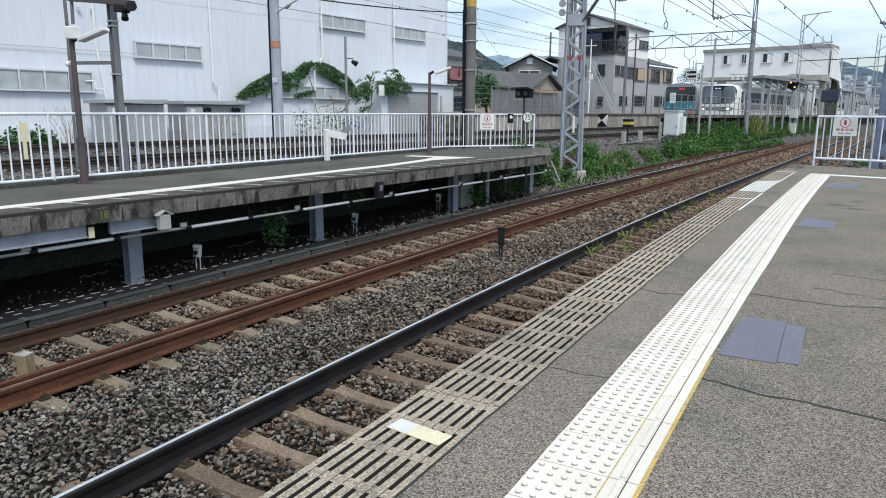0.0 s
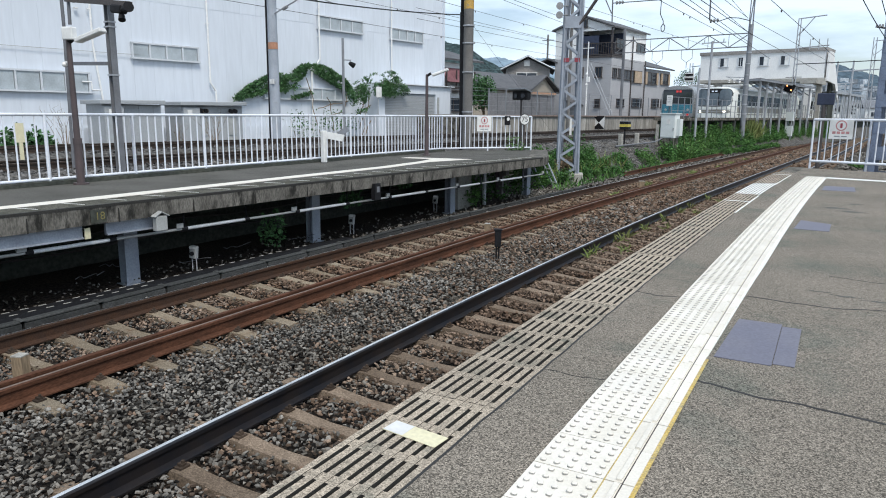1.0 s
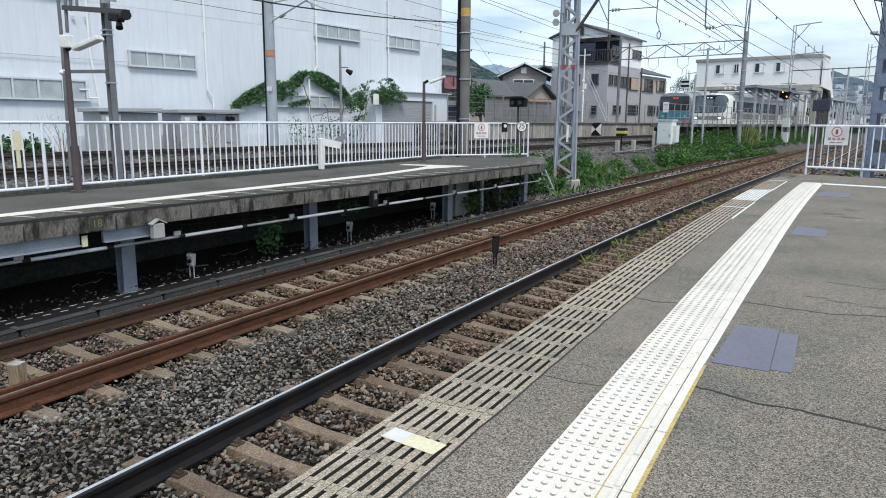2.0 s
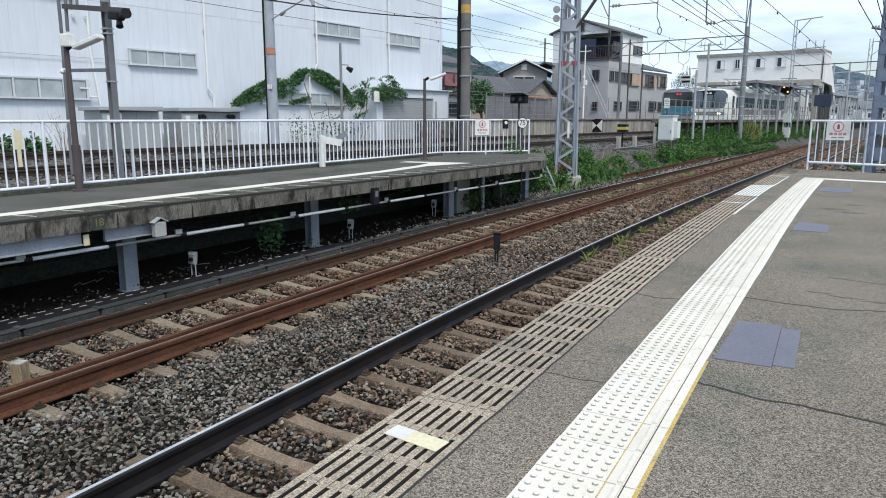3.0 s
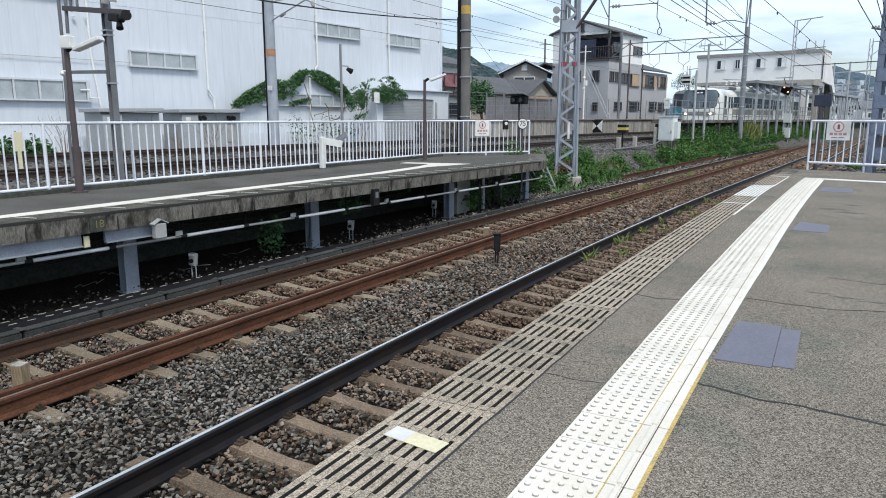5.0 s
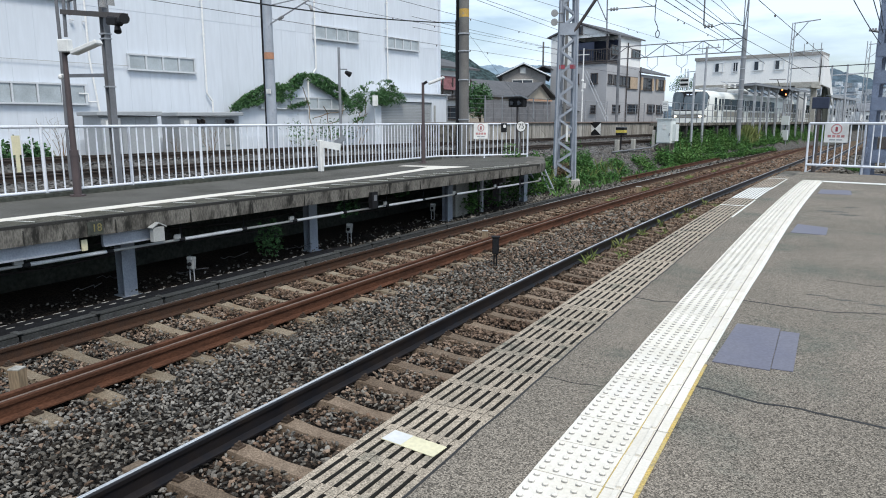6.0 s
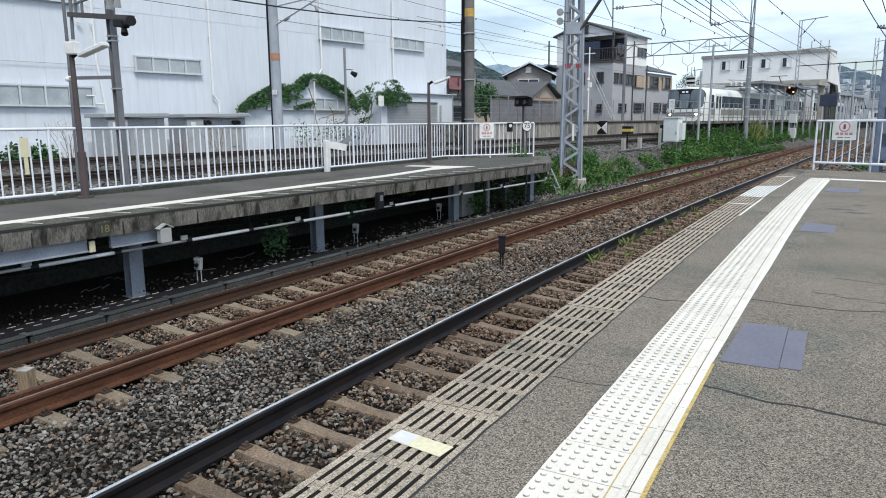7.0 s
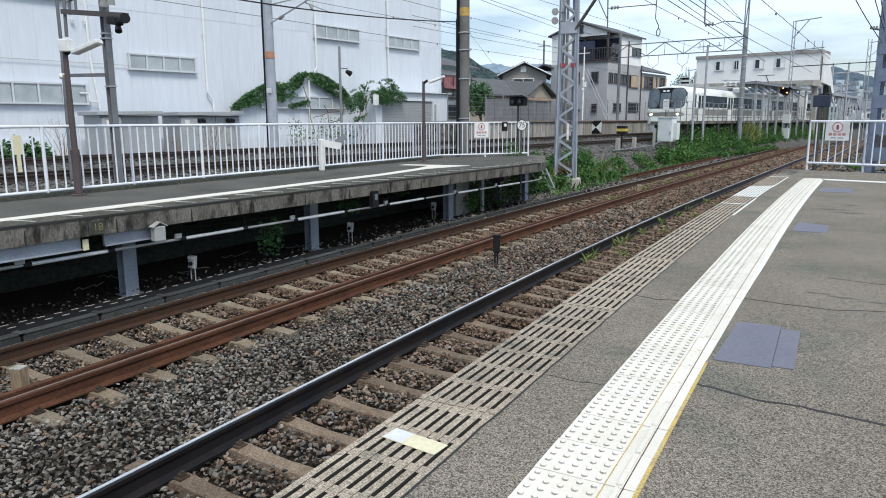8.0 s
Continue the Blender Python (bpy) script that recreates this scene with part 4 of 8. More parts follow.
    part("cross_bar", bm, M["steel_dark"], p, "dark cross bar")
    bm = bmesh.new()
    box(bm, (-0.72, -0.1, 2.47), (1.75, 0.05, 0.075), 0, (0, 2, 0))
    part("cross_bar", bm, M["steel_mid"], p)
    for x in (-1.15, -0.85):
        bm = bmesh.new()
        tube(bm, (x, -0.1, 3.8), (x + 0.03, -0.1, 5.2), 0.03, n=6)
        part("upright", bm, M["steel_mid"], p)
    bm = bmesh.new()
    tube(bm, (-1.15, -0.1, 4.1), (-0.2, -0.1, 4.15), 0.03, n=6)
    part("tie", bm, M["steel_mid"], p)
    for x in (0.38, 0.72):
        bm = bmesh.new()
        tube(bm, (x, -0.1, 3.82), (x + 0.02, -0.1, 3.98), 0.08, 0.06, n=10)
        tube(bm, (x, -0.1, 3.98), (x + 0.02, -0.1, 4.08), 0.07, 0.05, n=10)
        part("insulator", bm, M["insulator"], p, "grey porcelain insulator")
    for z in (1.35, 2.2, 3.2, 3.3):
        bm = bmesh.new()
        box(bm, (0.20, 0, z), (0.21, 0.17, 0.03))
        part("strap", bm, M["galvanised"], p)
    bm = bmesh.new()
    box(bm, (0.82, -0.1, 3.50), (0.42, 0.18, 0.17), 0, (0, 8, 0))
    soften(bm, 0.03)
    tube(bm, (0.95, -0.1, 3.47), (1.34, -0.16, 3.50), 0.045, 0.105, n=14)
    tube(bm, (0.92, -0.1, 3.42), (1.00, -0.14, 3.27), 0.05, 0.075, n=10)
    part("loudspeaker", bm, M["black"], p, "black horn loudspeaker")
    # thin post with a floodlight before the ivy
    p = thing("lamp_post", "thin grey post with a small dark floodlight", "lamp", far_pose(-9.0, -22.0))
    bm = bmesh.new()
    tube(bm, (0, 0, 0), (0, 0, 5.2), 0.075, 0.065, n=10)
    part("post", bm, M["steel_grey"], p, smooth=True)
    bm = bmesh.new()
    tube(bm, (0, 0, 4.12), (0.2, 0.35, 4.12), 0.02, n=6)
    tube(bm, (0.2, 0.25, 3.98), (0.28, 0.5, 3.85), 0.09, 0.15, n=10)
    part("floodlight", bm, M["black"], p)
    # sign post by the shutter
    p = thing("sign_post", "white notice board on a thin post", "sign", far_pose(-8.5, -19.95))
    bm = bmesh.new()
    tube(bm, (0, 0, 0), (0, 0, 2.9), 0.03, n=8)
    part("post", bm, M["galvanised"], p)
    bm = bmesh.new()
    box(bm, (0.05, 0, 2.56), (0.04, 0.40, 0.56))
    part("board", bm, M["white"], p)
    # hooded twin signal
    p = thing("dwarf_signal", "dark hooded twin signal head on a black post", "signal", far_pose(1.9, -22.1))
    bm = bmesh.new()
    tube(bm, (0, 0, -0.9), (0, 0, 2.05), 0.05, n=8)
    part("post", bm, M["steel_dark"], p)
    bm = bmesh.new()
    box(bm, (0, 0, 2.22), (0.75, 0.3, 0.34))
    soften(bm, 0.03)
    part("head", bm, M["black"], p)
    bm = bmesh.new()
    box(bm, (0, -0.12, 2.44), (0.85, 0.6, 0.06), 0, (-12, 0, 0))
    part("hood", bm, M["steel_grey"], p, "grey hood")
    for x in (-0.18, 0.18):
        bm = bmesh.new()
        tube(bm, (x, -0.14, 2.22), (x, -0.2, 2.22), 0.09, n=12)
        part("lens", bm, M["glass_dark"], p)
    # striped marker box
    p = thing("marker_box", "black and yellow striped marker box on a post", "sign", far_pose(2.2, -12.2))
    bm = bmesh.new()
    tube(bm, (0, 0, -0.9), (0, 0, 0.75), 0.04, n=8)
    part("post", bm, M["black"], p)
    for z, mm in ((0.78, "black"), (0.92, "yellow"), (1.06, "black"), (1.14, "steel_grey")):
        bm = bmesh.new()
        box(bm, (0, 0, z), (0.48, 0.36, 0.14 if mm != "steel_grey" else 0.03))
        part("stripe", bm, M[mm], p)
    # diamond board
    p = thing("stop_board", "square white board with black triangles on a post", "sign", far_pose(-5.3, 0.0))
    bm = bmesh.new()
    box(bm, (0, 0, 0.92), (0.95, 0.03, 0.95))
    part("board", bm, M["black"], p)
    for sx in (-1, 1):
        bm = bmesh.new()
        vs = [(0.0, 0.92), (sx * 0.46, 0.48), (sx * 0.46, 1.36)]
        lo = [bm.verts.new((x, -0.02, z)) for x, z in vs]
        hi = [bm.verts.new((x, -0.03, z)) for x, z in vs]
        bm.faces.new(hi)
        bm.faces.new(lo)
        for k in range(3):
            bm.faces.new((lo[k], lo[(k + 1) % 3], hi[(k + 1) % 3], hi[k]))
        part("triangle", bm, M["white"], p)
    bm = bmesh.new()
    tube(bm, (0, 0, 0.1), (0, 0, 0.5), 0.03, n=6)
    part("post", bm, M["steel_dark"], p)
    # yellow marker between the far tracks
    p = thing("marker_post", "faded yellow marker board on a post between the tracks", "sign", far_pose(-2.1, -40.15))
    bm = bmesh.new()
    box(bm, (0, 0, 0.86), (0.06, 0.23, 0.5))
    part("board", bm, M["yellow_pale"], p)
    bm = bmesh.new()
    box(bm, (0, 0, 0.35), (0.05, 0.09, 0.7))
    part("post", bm, M["yellow_pale"], p)


def lattice_mast(m, label, width0, width1, height, mat, bands=(), group=""):
    mast = thing("lattice_mast", label, "mast", m, group=group)
    corner = lambda z, sx, sy: Vector((sx * (width0 + (width1 - width0) * z / height) / 2, sy * (width0 + (width1 - width0) * z / height) / 2 * 0.8, z))
    for sx in (-1, 1):
        for sy in (-1, 1):
            bm = bmesh.new()
            a, b = corner(0, sx, sy), corner(height, sx, sy)
            d = b - a
            tw = d.to_track_quat("Z", "Y").to_matrix().to_4x4()
            for off, s in (((-sx * 0.07, 0, 0), (0.24, 0.016, d.length)), ((0, -sy * 0.035, 0), (0.016, 0.12, d.length))):
                bmesh.ops.create_cube(bm, size=1.0, matrix=Matrix.Translation((a + b) / 2) @ tw @ Matrix.Translation(off) @ Matrix.Diagonal((*s, 1)))
            part("leg", bm, mat, mast)
    n = round(height / 0.41)
    for face in range(4):
        for k in range(n):
            bm = bmesh.new()
            z0, z1 = height * k / n, height * (k + 1) / n
            ends = ((-1, 1), (1, -1))[k % 2]
            if face < 2:
                sy = (-1, 1)[face]
                a, b = corner(z0, ends[0], sy), corner(z1, ends[1], sy)
            else:
                sx = (-1, 1)[face - 2]
                a, b = corner(z0, sx, ends[0]), corner(z1, sx, ends[1])
            d = b - a
            away = Vector((0, 1, 0)) if face < 2 else Vector((1, 0, 0))
            zax = d.normalized()
            xax = away.cross(zax).normalized()
            frame_m = Matrix((xax, zax.cross(xax), zax)).transposed().to_4x4()
            bmesh.ops.create_cube(bm, size=1.0, matrix=Matrix.Translation((a + b) / 2) @ frame_m @ Matrix.Diagonal((0.085, 0.016, d.length, 1)))
            part("lacing", bm, mat, mast)
    for z in bands:
        w = width0 + (width1 - width0) * z / height
        for sx in (-1, 1):
            bm = bmesh.new()
            box(bm, (sx * w / 2 - sx * 0.07, -w * 0.4 - 0.014, z), (0.215, 0.03, 0.15))
            part("band", bm, M["red"], mast, "red painted band")
    return mast


def masts():
    m = lattice_mast(pose(-8.85, 25.9, -0.95, 0, 0, 18.9), "grey lattice steel catenary mast with red bands on a concrete footing", 0.66, 0.40, 10.0, M["steel_bluegrey"], (4.40,))
    bm = bmesh.new()
    box(bm, (0.22, -0.02, -0.05), (0.75, 0.8, 0.5))
    soften(bm, 0.03)
    part("footing", bm, M["concrete_pale"], m, "pale concrete footing")
    bm = bmesh.new()
    box(bm, (0.06, -0.27, 1.95), (0.08, 0.02, 0.62))
    part("label_plate", bm, M["white"], m, "white label plate")
    bm = bmesh.new()
    box(bm, (0, -0.25, 5.75), (0.6, 0.03, 0.42))
    part("gusset", bm, M["steel_bluegrey"], m)
    for z in (6.0, 6.32):
        bm = bmesh.new()
        tube(bm, (-0.52, -0.32, z), (-0.52, -0.25, z), 0.13, n=12)
        tube(bm, (-0.52, -0.25, z), (-0.2, -0.25, z), 0.02, n=6)
        part("insulator", bm, M["insulator"], m, "round insulator disc")
    bm = bmesh.new()
    tube(bm, (0.18, -0.2, 5.6), (1.4, -0.6, 7.4), 0.06, n=6)
    tube(bm, (0.18, -0.2, 7.4), (3.9, -1.0, 7.4), 0.05, n=6)
    part("bracket", bm, M["steel_dark"], m, "steel bracket arm")


# ================= small posts and lamps on the opposite platform =================
def lamp_posts():
    for x, y, top in ((-11.46, 7.6, 2.6), (-11.02, 18.85, 2.62)):
        p = thing("platform_lamp", "brown steel lamp post with a pale flat lamp head", "lamp", pose(x, y, DECK), group="lamps on the platform")
        bm = bmesh.new()
        tube(bm, (0, 0, 0.0), (0, 0, 0.78), 0.068, n=14)
        tube(bm, (0, 0, 0.70), (0, 0, 0.80), 0.074, n=14)
        tube(bm, (0, 0, 0), (0, 0, 0.03), 0.13, n=14)
        part("base", bm, M["post_brown"], p, smooth=False)
        bm = bmesh.new()
        tube(bm, (0, 0, 0.78), (-0.0, 0, 2.45), 0.054, 0.041, n=14)
        part("post", bm, M["post_brown"], p, smooth=True)
        bm = bmesh.new()
        box(bm, (0.39, 0.14, 2.51), (0.52, 0.2, 0.075), 22, (0, -20, 0))
        soften(bm, 0.015)
        part("lamp_head", bm, M["white"], p, "white flat lamp head")
        bm = bmesh.new()
        tube(bm, (0, 0, 2.4), (0.12, 0.04, 2.48), 0.04, n=8)
        part("arm", bm, M["black"], p)
        if y < 10:
            bm = bmesh.new()
            box(bm, (0.07, -0.02, 2.54), (0.20, 0.14, 0.21), 20)
            soften(bm, 0.015)
            part("junction_box", bm, M["white"], p, "white box at the post top")
            bm = bmesh.new()
            bmesh.ops.create_uvsphere(bm, u_segments=12, v_segments=8, radius=0.045, matrix=Matrix.Translation((-0.13, -0.02, 2.04)))
            tube(bm, (-0.13, -0.02, 2.07), (0, 0, 2.07), 0.02, n=8)
            part("camera_dome", bm, M["white"], p, "small white dome camera", smooth=True)
    # white post with a flat arm
    p = thing("white_post", "short white post with a tilted flat plate", "post", pose(-11.50, 14.4, DECK))
    bm = bmesh.new()
    box(bm, (0, 0, 0.41), (0.13, 0.13, 0.82))
    soften(bm, 0.02)
    part("post", bm, M["white"], p)
    bm = bmesh.new()
    box(bm, (0.22, 0.1, 0.68), (0.60, 0.06, 0.17), 18, (0, 9, 0))
    part("plate", bm, M["white"], p)
    bm = bmesh.new()
    box(bm, (0.3, 0.45, 0.80), (0.30, 0.05, 0.13), 18, (0, -32, 0))
    part("plate_back", bm, M["steel_grey"], p)


def prohibition_sign(name, m, w, h, label, group=""):
    s = thing(name, label, "sign", m, group=group)
    bm = bmesh.new()
    box(bm, (0, 0, 0), (w, 0.012, h))
    part("board", bm, M["white"], s)
    bm = bmesh.new()
    r = w * 0.24
    for k in range(24):
        a0, a1 = 2 * math.pi * k / 24, 2 * math.pi * (k + 1) / 24
        q = [(math.cos(a) * rr, math.sin(a) * rr) for a, rr in ((a0, r), (a1, r), (a1, r * 0.78), (a0, r * 0.78))]
        bm.faces.new([bm.verts.new((x, -0.008, z + h * 0.2)) for x, z in q])
    part("ring", bm, M["red_pale"], s, "red ring")
    bm = bmesh.new()
    box(bm, (0, -0.009, h * 0.2), (r * 0.4, 0.004, r * 0.9))
    part("symbol", bm, M["red"], s)
    red, dark = bar((w * 0.14, 0.004, h * 0.13), M["red_pale"], "red_bar"), bar((w * 0.24, 0.004, h * 0.05), M["steel_grey"], "dark_bar")
    for k in range(4):
        share("red_bar", red, s, pose(w * (k - 1.5) * 0.19, -0.008, -h * 0.17))
    for k in range(2):
        share("dark_bar", dark, s, pose(w * (k - 0.5) * 0.3, -0.008, -h * 0.36))
    return s


def lettering(name, text, size, m, mat, parent):
    c = bpy.data.curves.new(name, "FONT")
    c.body, c.size, c.extrude, c.align_x, c.align_y = text, size, 0.002, "CENTER", "CENTER"
    ob = new(name, c)
    ob.data.materials.append(mat)
    dg = bpy.context.evaluated_depsgraph_get()
    me = bpy.data.meshes.new_from_object(ob.evaluated_get(dg))
    bpy.data.objects.remove(ob)
    t = new(name, me)
    t.parent = parent
    t.matrix_local = m
    return t


def fence_signs():
    # on the slanted end of the opposite fence
    ang = math.degrees(math.atan2(FENCE_D[1] - FENCE_C[1], FENCE_D[0] - FENCE_C[0]))
    at = lambda t, z, off=0.05: Vector((FENCE_C[0] + (FENCE_D[0] - FENCE_C[0]) * t + off * math.sin(radians(ang)), FENCE_C[1] + (FENCE_D[1] - FENCE_C[1]) * t - off * math.cos(radians(ang)), z))
    p = at(0.452, DECK + 0.95)
    prohibition_sign("warning_sign", pose(*p, 0, 0, ang), 0.55, 0.54, "white no-entry notice with a red ring on the railing")
    p = at(0.91, DECK + 1.10)
    s = thing("speed_sign", "round white speed sign reading 75 with a black rim", "sign", pose(*p, 0, 0, ang))
    bm = bmesh.new()
    tube(bm, (0, 0.005, 0), (0, -0.012, 0), 0.20, n=28)
    part("rim", bm, M["black"], s)
    bm = bmesh.new()
    tube(bm, (0, -0.012, 0), (0, -0.016, 0), 0.178, n=28)
    part("face", bm, M["white"], s)
    lettering("number", "75", 0.26, pose(0, -0.018, 0, 90, 0, 0), M["black"], s)
    bm = bmesh.new()
    tube(bm, (0, 0.03, -1.3), (0, 0.03, 0), 0.035, n=8)
    part("post", bm, M["steel_dark"], s)
    p = at(0.714, DECK + 1.06)
    b = thing("camera_box", "small black box with a white disc on the railing", "box", pose(*p, 0, 0, ang))
    bm = bmesh.new()
    box(bm, (0, 0, 0), (0.2, 0.08, 0.32))
    soften(bm, 0.01)
    part("case", bm, M["black"], b)
    bm = bmesh.new()
    tube(bm, (0, -0.04, 0.05), (0, -0.05, 0.05), 0.06, n=12)
    part("disc", bm, M["white"], b)


def end_of_platform():
    """The railing that closes the platform underfoot, with its notice, the blue mast and the dark panel."""
    f = fence_run("end_fence", ((-0.505, 22.60), (0.86, 22.17), (2.3, 21.72), (3.8, 21.25)), 0.0, 1.375, 1.45, 8, "white tubular railing closing the platform end", rail=0.035, slim=0.016, low=0.215)
    prohibition_sign("warning_sign", pose(0.175, 22.30, 1.115, 0, 0, -17), 0.60, 0.52, "white no-entry notice with a red ring on the end railing")
    p = thing("display_panel", "back of a dark navy panel on a dark post", "panel", pose(-0.33, 23.95, -1.2, 0, 0, -11))
    bm = bmesh.new()
    tube(bm, (0, 0, 0), (0, 0, 3.0), 0.06, n=10)
    part("post", bm, M["steel_dark"], p)
    bm = bmesh.new()
    box(bm, (0.04, 0, 3.17), (0.46, 0.12, 0.34))
    soften(bm, 0.015)
    part("case", bm, M["navy"], p)
    box_mast(pose(1.44, 24.0, -1.2, 0, 0, -10))


def box_mast(m):
    """A square steel mast of four angle legs held by flat batten plates, with a flared foot."""
    mast = thing("box_mast", "tall blue-grey square steel mast with batten plates beside the platform end", "mast", m)
    half, top = 0.40, 11.0
    for sx in (-1, 1):
        for sy in (-1, 1):
            bm = bmesh.new()
            box(bm, (sx * (half - 0.08), sy * half, top / 2), (0.16, 0.018, top))
            box(bm, (sx * half, sy * (half - 0.08), top / 2), (0.018, 0.16, top))
            part("leg", bm, M["mast_navy"], mast)
            bm = bmesh.new()
            tube(bm, (sx * (half + 0.16), sy * half, 0.0), (sx * half, sy * half, 1.9), 0.05, n=6)
            part("foot_brace", bm, M["mast_navy"], mast)
    plate_x, plate_y = bar((2 * half - 0.05, 0.014, 0.36), M["mast_navy"], "batten"), bar((0.014, 2 * half - 0.05, 0.36), M["mast_navy"], "batten")
    for k in range(14):
        z = 0.9 + 0.74 * k
        for sgn in (-1, 1):
            share("batten", plate_x, mast, pose(0, sgn * (half + 0.012), z))
            share("batten", plate_y, mast, pose(sgn * (half + 0.012), 0, z))
    for z in (5.1, 6.0):
        bm = bmesh.new()
        tube(bm, (-half, -half, z), (-half - 0.22, -half - 0.1, z + 0.05), 0.03, n=6)
        part("arm", bm, M["steel_mid"], mast, "short grey wire arm")
        bm = bmesh.new()
        for k in range(3):
            tube(bm, (-half - 0.20 + 0.07 * k, -half - 0.08, z + 0.02), (-half - 0.20 + 0.07 * k, -half - 0.08, z + 0.10), 0.035, 0.025, n=8)
        part("insulator", bm, M["insulator"], mast)
    return mast


# ================= houses =================
def gable_roof(bm, x0, x1, y0, y1, z, rise, over, along_y=True, thick=0.14):
    """A pitched roof over a rectangle, with its eaves overhanging."""
    x0, x1, y0, y1 = x0 - over, x1 + over, y0 - over, y1 + over
    if along_y:
        xm = (x0 + x1) / 2
        prof = [(x0, z), (xm, z + rise), (x1, z), (x1, z + thick), (xm, z + rise + thick), (x0, z + thick)]
        rings = [[bm.verts.new((x, y, zz)) for x, zz in prof] for y in (y0, y1)]
    else:
        ym = (y0 + y1) / 2
        prof = [(y0, z), (ym, z + rise), (y1, z), (y1, z + thick), (ym, z + rise + thick), (y0, z + thick)]
        rings = [[bm.verts.new((x, y, zz)) for y, zz in prof] for x in (x0, x1)]
    a, b = rings
    for k in range(6):
        bm.faces.new((a[k], a[(k + 1) % 6], b[(k + 1) % 6], b[k]))
    for r in rings:
        bm.faces.new((r[0], r[1], r[4], r[5]))
        bm.faces.new((r[1], r[2], r[3], r[4]))


def gable_fill(bm, x0, x1, y0, y1, z, rise, along_y):
    if along_y:
        for y in (y0, y1):
            bm.faces.new([bm.verts.new(v) for v in ((x0, y, z), (x1, y, z), ((x0 + x1) / 2, y, z + rise))])
    else:
        for x in (x0, x1):
            bm.faces.new([bm.verts.new(v) for v in ((x, y0, z), (x, y1, z), (x, (y0 + y1) / 2, z + rise))])


def side_window(parent, x, s0, s1, z0, z1, shutter=None, frame_mat="steel_dark"):
    """A window in a wall that faces the line at x."""
    bm = bmesh.new()
    ym, zm, w, h = (s0 + s1) / 2, (z0 + z1) / 2, s1 - s0, z1 - z0
    for c, s in (((x + 0.02, ym, z1), (0.12, w + 0.1, 0.07)), ((x + 0.04, ym, z0), (0.18, w + 0.16, 0.07)), ((x + 0.02, s0, zm), (0.12, 0.07, h)), ((x + 0.02, s1, zm), (0.12, 0.07, h)), ((x + 0.02, ym, zm), (0.08, 0.05, h))):
        box(bm, c, s)
    win = part("window", bm, M[frame_mat], parent)
    bm = bmesh.new()
    box(bm, (x, ym, zm), (0.05, w, h))
    part("pane", bm, M["glass_dark"], win)
    if shutter:
        bm = bmesh.new()
        box(bm, (x + 0.10, s0 + w * 0.62, zm), (0.06, w * 0.7, h * 0.94))
        part("shutter", bm, M[shutter], win, "closed shutter")
    return win


def front_window(parent, y, x0, x1, z0, z1, frame_mat="frame_grey", half=None):
    """A window in a wall that faces down the line at y."""
    bm = bmesh.new()
    xm, zm, w, h = (x0 + x1) / 2, (z0 + z1) / 2, x1 - x0, z1 - z0
    for c, s in (((xm, y - 0.02, z1), (w + 0.1, 0.12, 0.07)), ((xm, y - 0.04, z0), (w + 0.16, 0.18, 0.07)), ((x0, y - 0.02, zm), (0.07, 0.12, h)), ((x1, y - 0.02, zm), (0.07, 0.12, h)), ((xm, y - 0.02, zm), (0.05, 0.08, h))):
        box(bm, c, s)
    win = part("window", bm, M[frame_mat], parent)
    bm = bmesh.new()
    box(bm, (xm, y, zm), (w, 0.05, h))
    part("pane", bm, M["glass_dark"], win)
    if half:
        bm = bmesh.new()
        box(bm, (x0 + w * 0.72, y - 0.03, zm), (w * 0.5, 0.04, h * 0.92))
        part("blind", bm, M[half], win, "pale blind")
    return win


